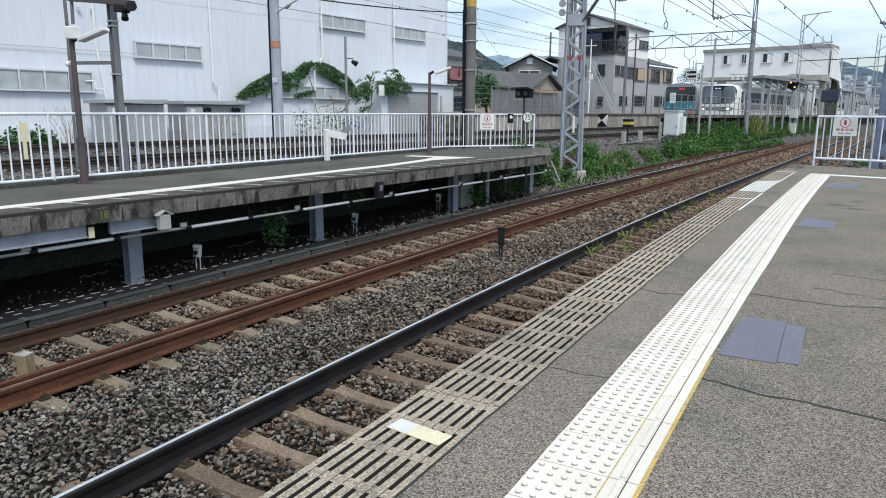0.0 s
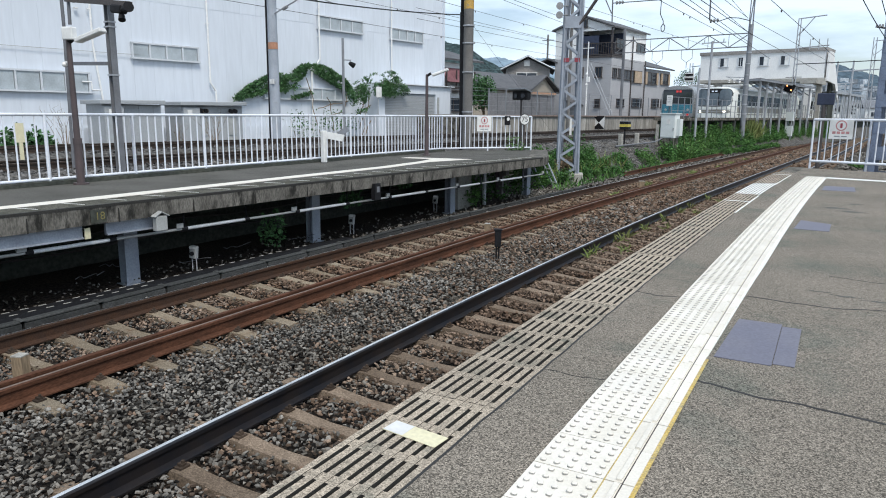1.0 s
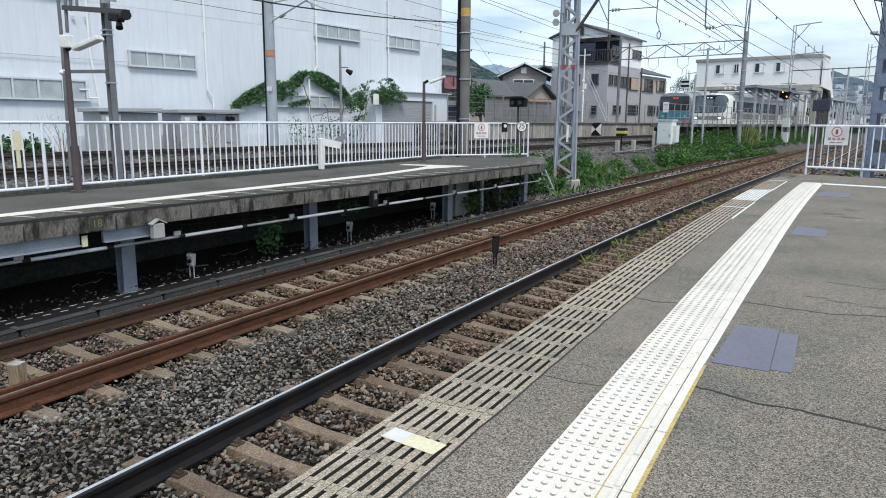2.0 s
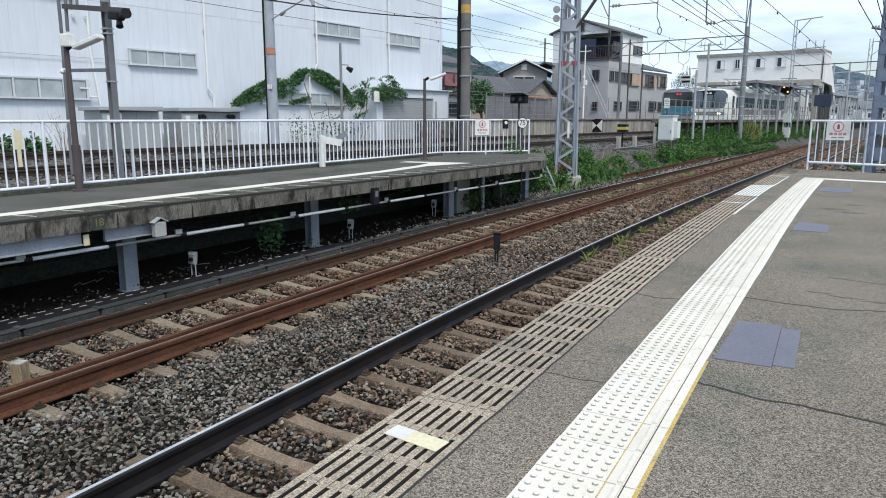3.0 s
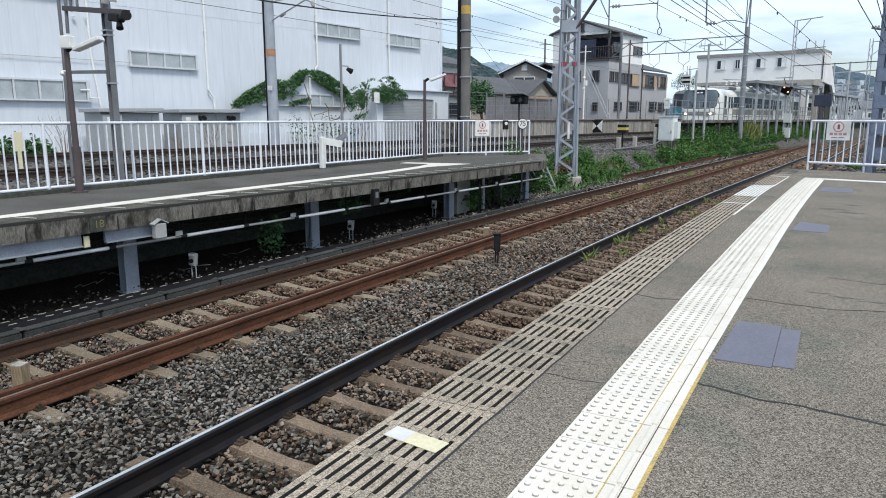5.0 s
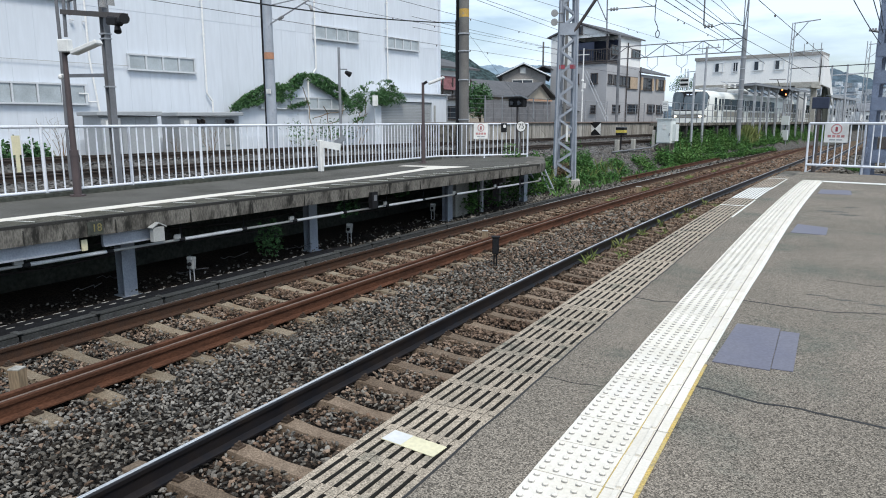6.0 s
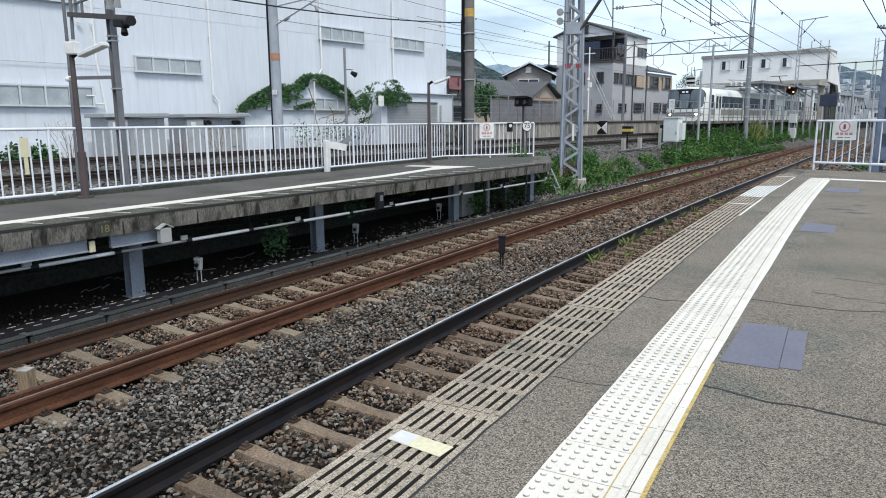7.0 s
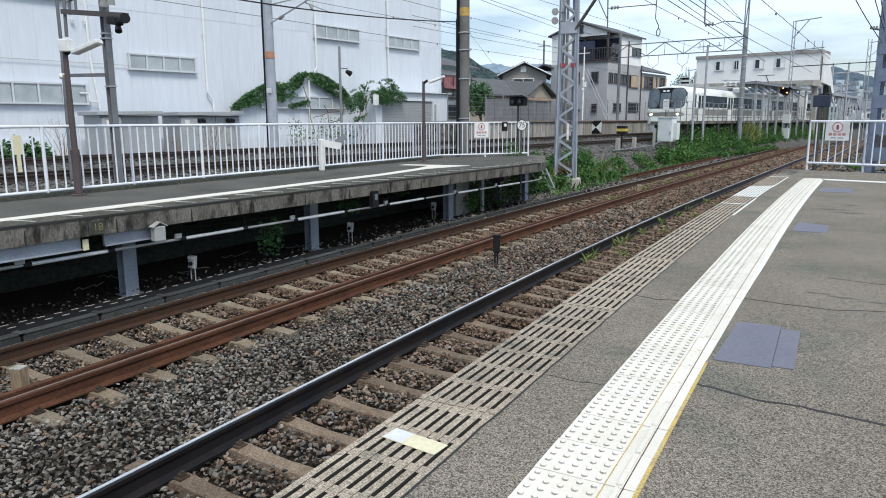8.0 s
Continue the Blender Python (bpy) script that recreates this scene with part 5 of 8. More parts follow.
def houses():
    # tall grey and white house
    h = thing("house", "three-storey house, grey below and white above, with a dark balcony", "house", FAR_LINE)
    bm = bmesh.new()
    box(bm, (-14.4, 18.35, 3.3), (6.0, 7.7, 7.0))
    part("lower_wall", bm, M["wall_grey"], h)
    bm = bmesh.new()
    box(bm, (-14.4, 19.6, 8.12), (5.98, 5.2, 2.74))
    box(bm, (-16.25, 15.8, 8.12), (2.3, 2.6, 2.74))
    box(bm, (-14.4, 14.62, 9.45), (5.98, 0.2, 0.4))
    gable_fill(bm, -17.4, -11.4, 14.52, 22.2, 9.48, 1.02, True)
    part("upper_wall", bm, M["wall_white"], h, "white upper storey")
    bm = bmesh.new()
    gable_roof(bm, -17.4, -11.4, 14.5, 22.2, 9.40, 1.2, 0.3)
    part("roof", bm, M["roof_dark"], h, "dark shallow pitched roof")
    bm = bmesh.new()
    box(bm, (-13.2, 15.7, 6.88), (3.7, 2.6, 0.16))
    part("balcony_floor", bm, M["steel_dark"], h)
    bm = bmesh.new()
    for z in (7.05, 8.1):
        box(bm, (-13.2, 14.42, z), (3.6, 0.06, 0.07))
        box(bm, (-11.38, 15.7, z), (0.06, 2.6, 0.07))
    part("balcony_rail", bm, M["steel_dark"], h, "dark balcony rail")
    upright = bar((0.04, 0.04, 1.05), M["steel_dark"], "baluster")
    for k in range(15):
        share("baluster", upright, h, pose(-15.0 + 0.25 * k, 14.42, 7.55))
    for k in range(10):
        share("baluster", upright, h, pose(-11.38, 14.5 + 0.26 * k, 7.55))
    # Navy here paints the shade of the open balcony recess.
    bm = bmesh.new()
    box(bm, (-13.25, 16.95, 8.0), (3.5, 0.1, 2.3))
    box(bm, (-15.06, 15.8, 8.0), (0.06, 2.4, 2.3))
    part("balcony_door", bm, M["navy"], h, "balcony doors painted dark as recess shade")
    bm = bmesh.new()
    box(bm, (-13.9, 14.50, 7.95), (2.2, 0.05, 1.7))
    part("screen", bm, M["navy"], h, "dark panel across the balcony")
    bm = bmesh.new()
    box(bm, (-11.5, 14.55, 8.3), (0.16, 0.16, 2.3))
    part("balcony_post", bm, M["steel_dark"], h)
    for s0, s1, z0, z1, sh in ((14.75, 15.6, 4.93, 5.81, None), (15.95, 16.84, 4.93, 5.81, None), (17.24, 18.8, 4.86, 5.78, None), (19.0, 21.5, 4.63, 5.80, "wood_warm"), (15.25, 16.86, 7.65, 8.5, None), (19.9, 21.9, 7.7, 8.48, None), (15.95, 17.58, 2.28, 3.0, None), (19.45, 21.8, 2.28, 3.13, None)):
        side_window(h, -11.4, s0, s1, z0, z1, sh)
    for x0, x1, z0, z1 in ((-14.8, -14.28, 4.96, 5.93), (-12.97, -12.34, 4.96, 5.91), (-12.87, -12.42, 2.2, 2.94), (-14.66, -14.09, 9.58, 10.3)):
        front_window(h, 14.45, x0, x1, z0, z1, "steel_dark")
    for x, s, top in ((-11.32, 18.9, 9.0), (-11.32, 22.2, 6.9)):
        bm = bmesh.new()
        tube(bm, (x, s, 0.2), (x, s, top), 0.06, n=6)
        part("downpipe", bm, M["steel_dark"], h, "dark rainwater pipe")
    bm = bmesh.new()
    gable_roof(bm, -18.9, -17.4, 14.6, 20.0, 6.4, 0.4, 0.3)
    part("side_roof", bm, M["roof_dark"], h)
    bm = bmesh.new()
    box(bm, (-15.0, 13.7, 2.75), (1.9, 1.6, 0.08), 0, (0, 22, 0))
    part("lean_to", bm, M["roof_dark"], h, "dark lean-to roof")
    # its lower neighbour
    h = thing("house", "two-storey grey house with a dark pitched roof and shuttered windows", "house", FAR_LINE)
    bm = bmesh.new()
    box(bm, (-14.9, 25.8, 3.1), (6.9, 7.1, 6.2))
    part("wall", bm, M["wall_grey"], h)
    bm = bmesh.new()
    gable_roof(bm, -18.4, -11.4, 22.35, 29.3, 6.25, 1.2, 0.35)
    part("roof", bm, M["roof_dark"], h)
    for s0, s1, z0, z1 in ((22.9, 25.3, 4.67, 5.83), (27.0, 28.6, 4.78, 5.85), (24.6, 26.4, 2.34, 3.18), (27.1, 28.8, 2.3, 3.15)):
        w = side_window(h, -11.4, s0, s1, z0, z1)
        if z0 > 4:
            for ss in (s0 - 0.25, s1 + 0.25):
                bm = bmesh.new()
                box(bm, (-11.32, ss, (z0 + z1) / 2), (0.08, 0.42, z1 - z0 + 0.1))
                part("shutter", bm, M["wood_warm"], w, "wooden shutter")
    # taupe gabled house, turned towards the platforms
    h = thing("house", "taupe gabled house with a dark roof", "house", FAR_LINE @ pose(-21.5, 16.2, 0, 0, 0, 31))
    bm = bmesh.new()
    box(bm, (0, 0.0, 2.95), (4.3, 8.0, 5.9))
    gable_fill(bm, -2.15, 2.15, -4.0, 4.0, 5.88, 1.0, True)
    part("wall", bm, M["wall_taupe"], h)
    bm = bmesh.new()
    gable_roof(bm, -2.15, 2.15, -4.0, 4.0, 5.75, 1.27, 0.5)
    part("roof", bm, M["roof_dark"], h)
    bm = bmesh.new()
    for sx in (-1, 1):
        tube(bm, (sx * 2.65, -4.52, 5.78), (0, -4.52, 7.05), 0.07, n=4)
    part("verge_board", bm, M["frame_grey"], h, "pale verge board")
    front_window(h, -4.04, -1.1, 0.9, 5.05, 5.5, "white")
    bm = bmesh.new()
    box(bm, (-0.1, -4.05, 6.4), (0.55, 0.1, 0.55))
    part("vent", bm, M["white"], h, "white gable vent")
    # low house before it
    h = thing("house", "low house with a wide dark tiled roof and beige gable", "house", FAR_LINE)
    bm = bmesh.new()
    box(bm, (-17.6, 3.4, 1.7), (5.0, 11.0, 3.5))
    box(bm, (-15.6, 6.6, 1.7), (3.0, 4.4, 3.4))
    gable_fill(bm, -17.0, -14.05, 4.4, 8.8, 3.4, 1.35, False)
    part("wall", bm, M["wall_beige"], h, "beige wall")
    bm = bmesh.new()
    gable_roof(bm, -20.4, -15.0, -2.2, 9.2, 3.4, 1.5, 0.6)
    part("roof", bm, M["roof_dark"], h)
    bm = bmesh.new()
    gable_roof(bm, -18.4, -14.1, 4.4, 8.8, 3.35, 1.35, 0.5, False)
    part("porch_roof", bm, M["roof_dark"], h)
    # house with the red awning
    h = thing("house", "small house with a faded red awning and dark eaves", "house", FAR_LINE)
    bm = bmesh.new()
    box(bm, (-18.2, -4.6, 2.6), (6.0, 5.0, 5.3))
    part("wall", bm, M["wall_white"], h)
    bm = bmesh.new()
    gable_roof(bm, -21.2, -15.2, -7.2, -2.2, 5.35, 1.0, 0.6)
    part("roof", bm, M["roof_dark"], h)
    bm = bmesh.new()
    box(bm, (-14.75, -4.7, 4.30), (1.3, 3.4, 0.06), 0, (0, 54, 0))
    part("awning", bm, M["roof_red"], h, "faded red awning")
    bm = bmesh.new()
    box(bm, (-14.9, -4.8, 3.32), (0.5, 4.4, 0.40))
    for y in (-6.4, -5.2, -4.0, -2.9):
        box(bm, (-14.5, y, 3.9), (0.08, 0.08, 1.5))
    part("balcony", bm, M["steel_dark"], h)
    side_window(h, -15.2, -6.4, -3.0, 1.6, 2.6)
    # boundary fences above the far platform
    f = thing("boundary_fence", "brown corrugated boundary fence with terracotta coping", "fence", FAR_LINE)
    panel = bar((0.05, 1.05, 1.75), M["fence_brown"], "panel")
    for k in range(8):
        share("panel", panel, f, pose(-9.0, -8.4 + 1.1 * k, 2.0))
    bm = bmesh.new()
    box(bm, (-9.0, -2.4, 2.98), (0.35, 4.4, 0.12))
    part("coping", bm, M["terracotta"], f, "terracotta coping")
    bm = bmesh.new()
    box(bm, (-9.02, -0.4, 2.4), (0.06, 0.15, 1.3))
    part("sign_strip", bm, M["white"], f)


# ================= the far station =================
def far_station():
    # far side platform with its panelled wall
    p = thing("platform", "far side platform with a stained precast panel wall", "platform", FAR_LINE, kind="structure")
    bm = bmesh.new()
    box(bm, (-7.4, 40.0, 1.32), (3.4, 112.0, 0.2))
    part("deck", bm, M["concrete_pale"], p)
    bm = bmesh.new()
    box(bm, (-7.6, 40.0, 0.6), (3.4, 112.0, 1.3))
    part("core", bm, M["concrete"], p)
    panel = bar((0.10, 0.575, 1.22), M["wall_panel"], "panel", 0.012)
    for k in range(104):
        share("panel", panel, p, pose(-5.66, -15.5 + 0.6 * k, 0.66))
    bm = bmesh.new()
    box(bm, (-5.62, 40, 1.38), (0.26, 112, 0.08))
    part("coping", bm, M["rust"], p, "rust-stained coping")
    # open mesh fence along it
    f = thing("mesh_fence", "thin grey post and wire fence along the far platform", "fence", FAR_LINE)
    post = bar((0.05, 0.05, 1.7), M["steel_grey"], "post")
    for k in range(34):
        share("post", post, f, pose(-8.2, -14 + 2.0 * k, 2.25))
    for z in (1.7, 2.0, 2.3, 2.6, 2.9, 3.08):
        bm = bmesh.new()
        tube(bm, (-8.2, -14, z), (-8.2, 52, z), 0.007, n=4)
        part("wire", bm, M["steel_grey"], f)
    # near side platform
    p = thing("platform", "near side station platform on dark piers", "platform", FAR_LINE, kind="structure")
    bm = bmesh.new()
    box(bm, (1.97, 43.0, 1.26), (1.06, 99.0, 0.18))
    part("deck", bm, M["concrete"], p)
    # Dark sheet behind the piers puts the under-deck shadow into colour.
    bm = bmesh.new()
    box(bm, (1.60, 43.0, 0.4), (0.2, 98.0, 1.5))
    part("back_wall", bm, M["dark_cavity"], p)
    # Piers take the dark trough colour to paint in the deck's shadow.
    pier = bar((0.35, 0.3, 2.2), M["trough"], "pier")
    for k in range(18):
        share("pier", pier, p, pose(2.3, -6.0 + 3.1 * k, 0.05))
    f = thing("platform_railing", "thin dark railing along the station platform", "fence", FAR_LINE)
    post = bar((0.045, 0.045, 1.25), M["steel_grey"], "post")
    for k in range(46):
        share("post", post, f, pose(2.42, -6.3 + 1.05 * k, 1.95))
    wire = bmesh.new()
    for z in (1.75, 2.15, 2.55):
        tube(wire, (2.42, -6.3, z), (2.42, 41, z), 0.016, n=5)
    part("rail", wire, M["steel_grey"], f)
    # canopy
    c = thing("platform_canopy", "grey platform canopy on pale posts", "canopy", FAR_LINE)
    sheet = bar((1.9, 2.18, 0.06), M["steel_mid"], "roof_sheet")
    for k in range(9):
        share("roof_sheet", sheet, c, pose(1.92, 11.7 + 2.2 * k, 4.28, 0, -4, 0))
    bm = bmesh.new()
    box(bm, (2.85, 20.5, 4.24), (0.08, 19.9, 0.13))
    box(bm, (1.92, 10.55, 4.22), (1.9, 0.08, 0.13))
    part("fascia", bm, M["steel_grey"], c)
    for y, w in ((11.7, 0.24), (13.8, 0.2), (15.9, 0.2), (18.7, 0.2), (21.3, 0.2), (24.1, 0.2), (26.8, 0.2), (29.6, 0.2)):
        bm = bmesh.new()
        box(bm, (2.6, y, 1.65), (w * 0.66, w * 0.66, 5.3))
        part("post", bm, M["galvanised"], c)
        bm = bmesh.new()
        tube(bm, (2.6, y, 3.5), (1.5, y, 4.2), 0.045, n=6)
        part("brace", bm, M["steel_grey"], c)
    # second canopy beyond the bridge
    c = thing("platform_canopy", "pale station canopy on slim posts beyond the bridge", "canopy", FAR_LINE)
    bm = bmesh.new()
    box(bm, (1.6, 51.0, 4.25), (2.9, 20.0, 0.10))
    part("roof", bm, M["frame_grey"], c)
    bm = bmesh.new()
    box(bm, (3.02, 51.0, 4.16), (0.08, 20.0, 0.26))
    part("fascia", bm, M["galvanised"], c)
    slim = bar((0.16, 0.16, 3.0), M["frame_grey"], "post")
    for k in range(9):
        share("post", slim, c, pose(2.75, 42.0 + 2.2 * k, 2.75))
    # over-track building
    b = thing("station_building", "white station building bridging the tracks on concrete legs", "building", FAR_LINE)
    bm = bmesh.new()
    box(bm, (-3.85, 37.5, 6.95), (12.9, 4.0, 2.95))
    part("wall", bm, M["wall_white"], b)
    bm = bmesh.new()
    box(bm, (-3.85, 37.5, 8.42), (13.1, 4.3, 0.34))
    part("parapet", bm, M["wall_taupe"], b, "taupe parapet")
    bm = bmesh.new()
    box(bm, (-3.85, 37.5, 5.33), (13.2, 4.4, 0.35))
    part("floor_slab", bm, M["concrete_pale"], b)
    bm = bmesh.new()
    box(bm, (2.1, 33.4, 4.93), (1.5, 4.9, 0.35))
    part("landing_slab", bm, M["concrete_pale"], b)
    for x0, x1 in ((-8.1, -7.2), (-6.1, -5.6), (-3.9, -2.95), (-1.75, -0.85)):
        front_window(b, 35.48, x0, x1, 6.92, 7.9, "frame_grey", "white" if x1 - x0 > 0.7 else None)
    bm = bmesh.new()
    box(bm, (2.05, 31.4, 1.75), (0.72, 0.6, 6.0))
    box(bm, (2.05, 31.4, 4.4), (1.1, 0.7, 0.6))
    part("leg", bm, M["wall_white"], b)
    bm = bmesh.new()
    box(bm, (2.45, 34.6, 1.75), (0.5, 0.5, 6.0))
    part("leg", bm, M["concrete_pale"], b)
    # Solid dark box painted in where the stair opening lies in shade.
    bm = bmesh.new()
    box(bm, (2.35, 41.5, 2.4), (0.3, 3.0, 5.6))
    part("stair_core", bm, M["dark_cavity"], b, "dark box in place of the shaded stair opening")
    bm = bmesh.new()
    lo = [bm.verts.new((2.75, y, z)) for y, z in ((35.6, 5.2), (35.6, 8.2), (37.6, 8.2), (42.4, 4.2), (42.4, 3.2), (40.0, 5.0))]
    hi = [bm.verts.new((2.95, v.co.y, v.co.z)) for v in lo]
    bm.faces.new(lo)
    bm.faces.new(hi)
    for k in range(6):
        bm.faces.new((lo[k], lo[(k + 1) % 6], hi[(k + 1) % 6], hi[k]))
    part("stair_flank", bm, M["wall_white"], b, "white slanting flank of the station stair")
    bm = bmesh.new()
    box(bm, (-8.6, 37.0, 2.6), (0.8, 0.8, 5.4))
    part("leg", bm, M["wall_white"], b)
    # equipment cabinet
    c = thing("relay_cabinet", "pale green-grey relay cabinet with a small notice", "cabinet", far_pose(2.95, -8.1, 0, -4))
    bm = bmesh.new()
    box(bm, (0.02, 0.25, 0.88), (0.86, 0.62, 1.36))
    soften(bm, 0.02)
    part("body", bm, M["cabinet"], c)
    bm = bmesh.new()
    box(bm, (0.02, 0.25, 1.58), (0.96, 0.74, 0.06))
    part("roof", bm, M["cabinet"], c)
    bm = bmesh.new()
    box(bm, (0.02, -0.065, 0.88), (0.74, 0.02, 1.24))
    door = part("door", bm, M["cabinet"], c)
    bm = bmesh.new()
    box(bm, (0.05, -0.08, 1.12), (0.2, 0.012, 0.26))
    part("notice", bm, M["white"], door, "small white notice")
    bm = bmesh.new()
    box(bm, (0.38, -0.09, 0.7), (0.03, 0.03, 0.16))
    part("handle", bm, M["steel_mid"], door, "grey handle")
    bm = bmesh.new()
    box(bm, (0, 0.25, -0.33), (0.85, 0.58, 1.05))
    part("footing", bm, M["concrete"], c, "stained concrete footing")
    bm = bmesh.new()
    box(bm, (0.55, 0.36, 0.80), (0.20, 0.4, 0.95))
    part("side_box", bm, M["cabinet"], c)
    bm = bmesh.new()
    box(bm, (-0.62, 0.1, 0.55), (0.17, 0.17, 1.5))
    soften(bm, 0.02)
    solid("cable_post", bm, M["concrete_pale"], "grey concrete cable post beside the cabinet", "post", m=far_pose(2.95, -8.1, -0.35))
    for x, y, z in ((2.3, -12.9, 0.0), (2.3, -10.8, 0.0)):
        st = thing("stub_post", "short grey concrete stub post on the embankment", "post", far_pose(x, y, z - 0.35), group="stub posts")
        bm = bmesh.new()
        box(bm, (0, 0, 0.42), (0.20, 0.20, 0.84))
        soften(bm, 0.02)
        part("post", bm, M["concrete_pale"], st)
    cd = thing("cable_pipe", "grey cable pipe running along the embankment to the cabinet", "pipe", FAR_LINE)
    bm = bmesh.new()
    way = [(2.45, -13.8, -0.12), (2.5, -11.0, -0.07), (2.7, -9.2, 0.0), (2.8, -8.4, 0.2)]
    for a, b2 in zip(way, way[1:]):
        tube(bm, a, b2, 0.04, n=8)
    part("tube", bm, M["steel_mid"], cd)
    s = thing("sign_post", "white notice plate on a thin dark platform-end post", "sign", far_pose(2.3, -6.35))
    bm = bmesh.new()
    box(bm, (0, -0.03, 2.33), (0.34, 0.03, 0.60))
    soften(bm, 0.01)
    plate = part("plate", bm, M["white"], s)
    for z in (2.50, 2.42, 2.30, 2.20):
        bm = bmesh.new()
        box(bm, (0, -0.048, z), (0.24, 0.006, 0.022))
        part("bar", bm, M["steel_mid"], plate, "grey line of lettering")
    bm = bmesh.new()
    tube(bm, (0, 0.0, 1.34), (0, 0.0, 2.6), 0.028, n=6)
    part("post", bm, M["steel_dark"], s)
    # board with black bars far behind
    s = thing("marker_board", "white board with black bars on a thin pole", "sign", far_pose(-9.55, 30.0))
    bm = bmesh.new()
    tube(bm, (0.42, 0.06, 0.0), (0.42, 0.06, 6.6), 0.06, n=8)
    part("post", bm, M["frame_grey"], s)
    bm = bmesh.new()
    box(bm, (0, 0, 5.6), (0.95, 0.05, 0.95))
    plate = part("plate", bm, M["white"], s)
    for z in (5.85, 5.40):
        bm = bmesh.new()
        box(bm, (0, -0.04, z), (0.85, 0.02, 0.22))
        part("bar", bm, M["black"], plate, "black bar")


def far_gantries():
    # pole with a trussed beam over the far line
    g = thing("catenary_gantry", "concrete pole carrying a thin trussed steel beam over the tracks", "gantry", far_pose(2.75, 7.3))
    bm = bmesh.new()
    tube(bm, (0, 0, -1.1), (0, 0, 8.0), 0.19, 0.165, n=14)
    part("pole", bm, M["steel_grey"], g, smooth=True)
    for z in (1.6, 2.3, 3.0, 3.7, 4.4, 5.2, 6.0):
        bm = bmesh.new()
        tube(bm, (0, 0, z), (0, 0, z + 0.07), 0.20, n=14)
        part("band", bm, M["galvanised"], g, "steel band")
    bm = bmesh.new()
    tube(bm, (-0.15, 0, 4.25), (-1.5, 0, 4.35), 0.03, n=6)
    tube(bm, (-0.15, 0, 3.75), (-1.3, 0, 4.3), 0.025, n=6)
    part("bracket", bm, M["galvanised"], g, "small steel bracket")
    for x, z in ((-0.45, 4.08), (-0.85, 4.12), (-1.2, 4.15)):
        bm = bmesh.new()
        for k in range(3):
            tube(bm, (x, -0.05, z - 0.11 * k), (x, -0.05, z + 0.05 - 0.11 * k), 0.085, 0.06, n=10)
        part("insulator", bm, M["wall_white"], g, "white insulator string")
    bm = bmesh.new()
    tube(bm, (0.1, 0, 7.4), (0.1, 0, 10.5), 0.05, n=8)
    tube(bm, (-0.15, 0, 7.4), (0.1, 0, 10.5), 0.04, n=8)
    tube(bm, (-0.15, 0, 7.4), (-0.15, 0, 10.5), 0.04, n=8)
    part("head_frame", bm, M["steel_grey"], g)
    bm = bmesh.new()
    for z in (6.45, 7.4):
        box(bm, (-5.25, 0, z), (10.5, 0.07, 0.07))
    for k in range(7):
        x0 = -1.5 * k
        tube(bm, (x0, 0, 6.45 if k % 2 else 7.4), (x0 - 1.5, 0, 7.4 if k % 2 else 6.45), 0.034, n=5)
        tube(bm, (x0 - 1.5, 0, 6.45), (x0 - 1.5, 0, 7.4), 0.02, n=5)
    part("truss", bm, M["steel_mid"], g)
    for x in (-4.55, -6.9):
        bm = bmesh.new()
        for sx in (-0.42, 0.42):
            tube(bm, (x + sx, 0, 6.45), (x + sx, 0, 5.8), 0.02, n=5)
            tube(bm, (x + sx, 0, 5.8), (x, 0, 5.5), 0.02, n=5)
        tube(bm, (x, 0, 5.5), (x, 0, 5.1), 0.03, n=5)
        part("hanger", bm, M["steel_grey"], g)
    bm = bmesh.new()
    tube(bm, (-10.0, 0.6, 0.0), (-10.0, 0.6, 8.4), 0.125, 0.11, n=12)
    part("pole", bm, M["steel_mid"], g)
    # thin pole with a crossarm
    for x, y, top, arm in ((2.75, -0.9, 6.15, 1.0), (2.75, -2.9, 4.4, 0)):
        p = thing("utility_pole", "thin pale pole beside the station platform", "pole", far_pose(x, y))
        bm = bmesh.new()
        tube(bm, (0, 0, -1.1), (0, 0, top), 0.085, 0.07, n=8)
        part("shaft", bm, M["galvanised"], p, smooth=True)
        if arm:
            bm = bmesh.new()
            box(bm, (0.1, 0, top - 0.1), (1.5, 0.06, 0.06))
            for sx in (-0.5, 0.1, 0.7):
                tube(bm, (sx, 0, top - 0.1), (sx, 0, top + 0.12), 0.03, n=6)
            part("crossarm", bm, M["galvanised"], p)
    p = thing("utility_pole", "white service post with a short crossarm and meter box", "pole", far_pose(-9.5, 6.0))
    bm = bmesh.new()
    tube(bm, (0, 0, 0.0), (0, 0, 7.35), 0.06, 0.05, n=8)
    part("shaft", bm, M["wall_white"], p)
    bm = bmesh.new()
    box(bm, (0, 0, 6.85), (1.0, 0.06, 0.06))
    part("crossarm", bm, M["wall_white"], p)
    bm = bmesh.new()
    box(bm, (0.12, -0.05, 4.35), (0.26, 0.16, 0.4))
    part("meter_box", bm, M["wall_white"], p)
    for dx in (0.0, 0.26):
        bm = bmesh.new()
        tube(bm, (dx, 0.05, 5.6), (dx + 2.15, 0.05, 1.5), 0.032, n=6)
        part("stay", bm, M["galvanised"], p, "slanting galvanised stay")
    for z in (4.75, 3.9):
        bm = bmesh.new()
        tube(bm, (0.0, -0.06, z), (0.0, -0.06, z + 0.16), 0.12, 0.07, n=10)
        part("insulator", bm, M["wall_white"], p)
    p = thing("utility_pole", "far grey utility pole with a crossarm", "pole", far_pose(-36.1, 45.0))
    bm = bmesh.new()
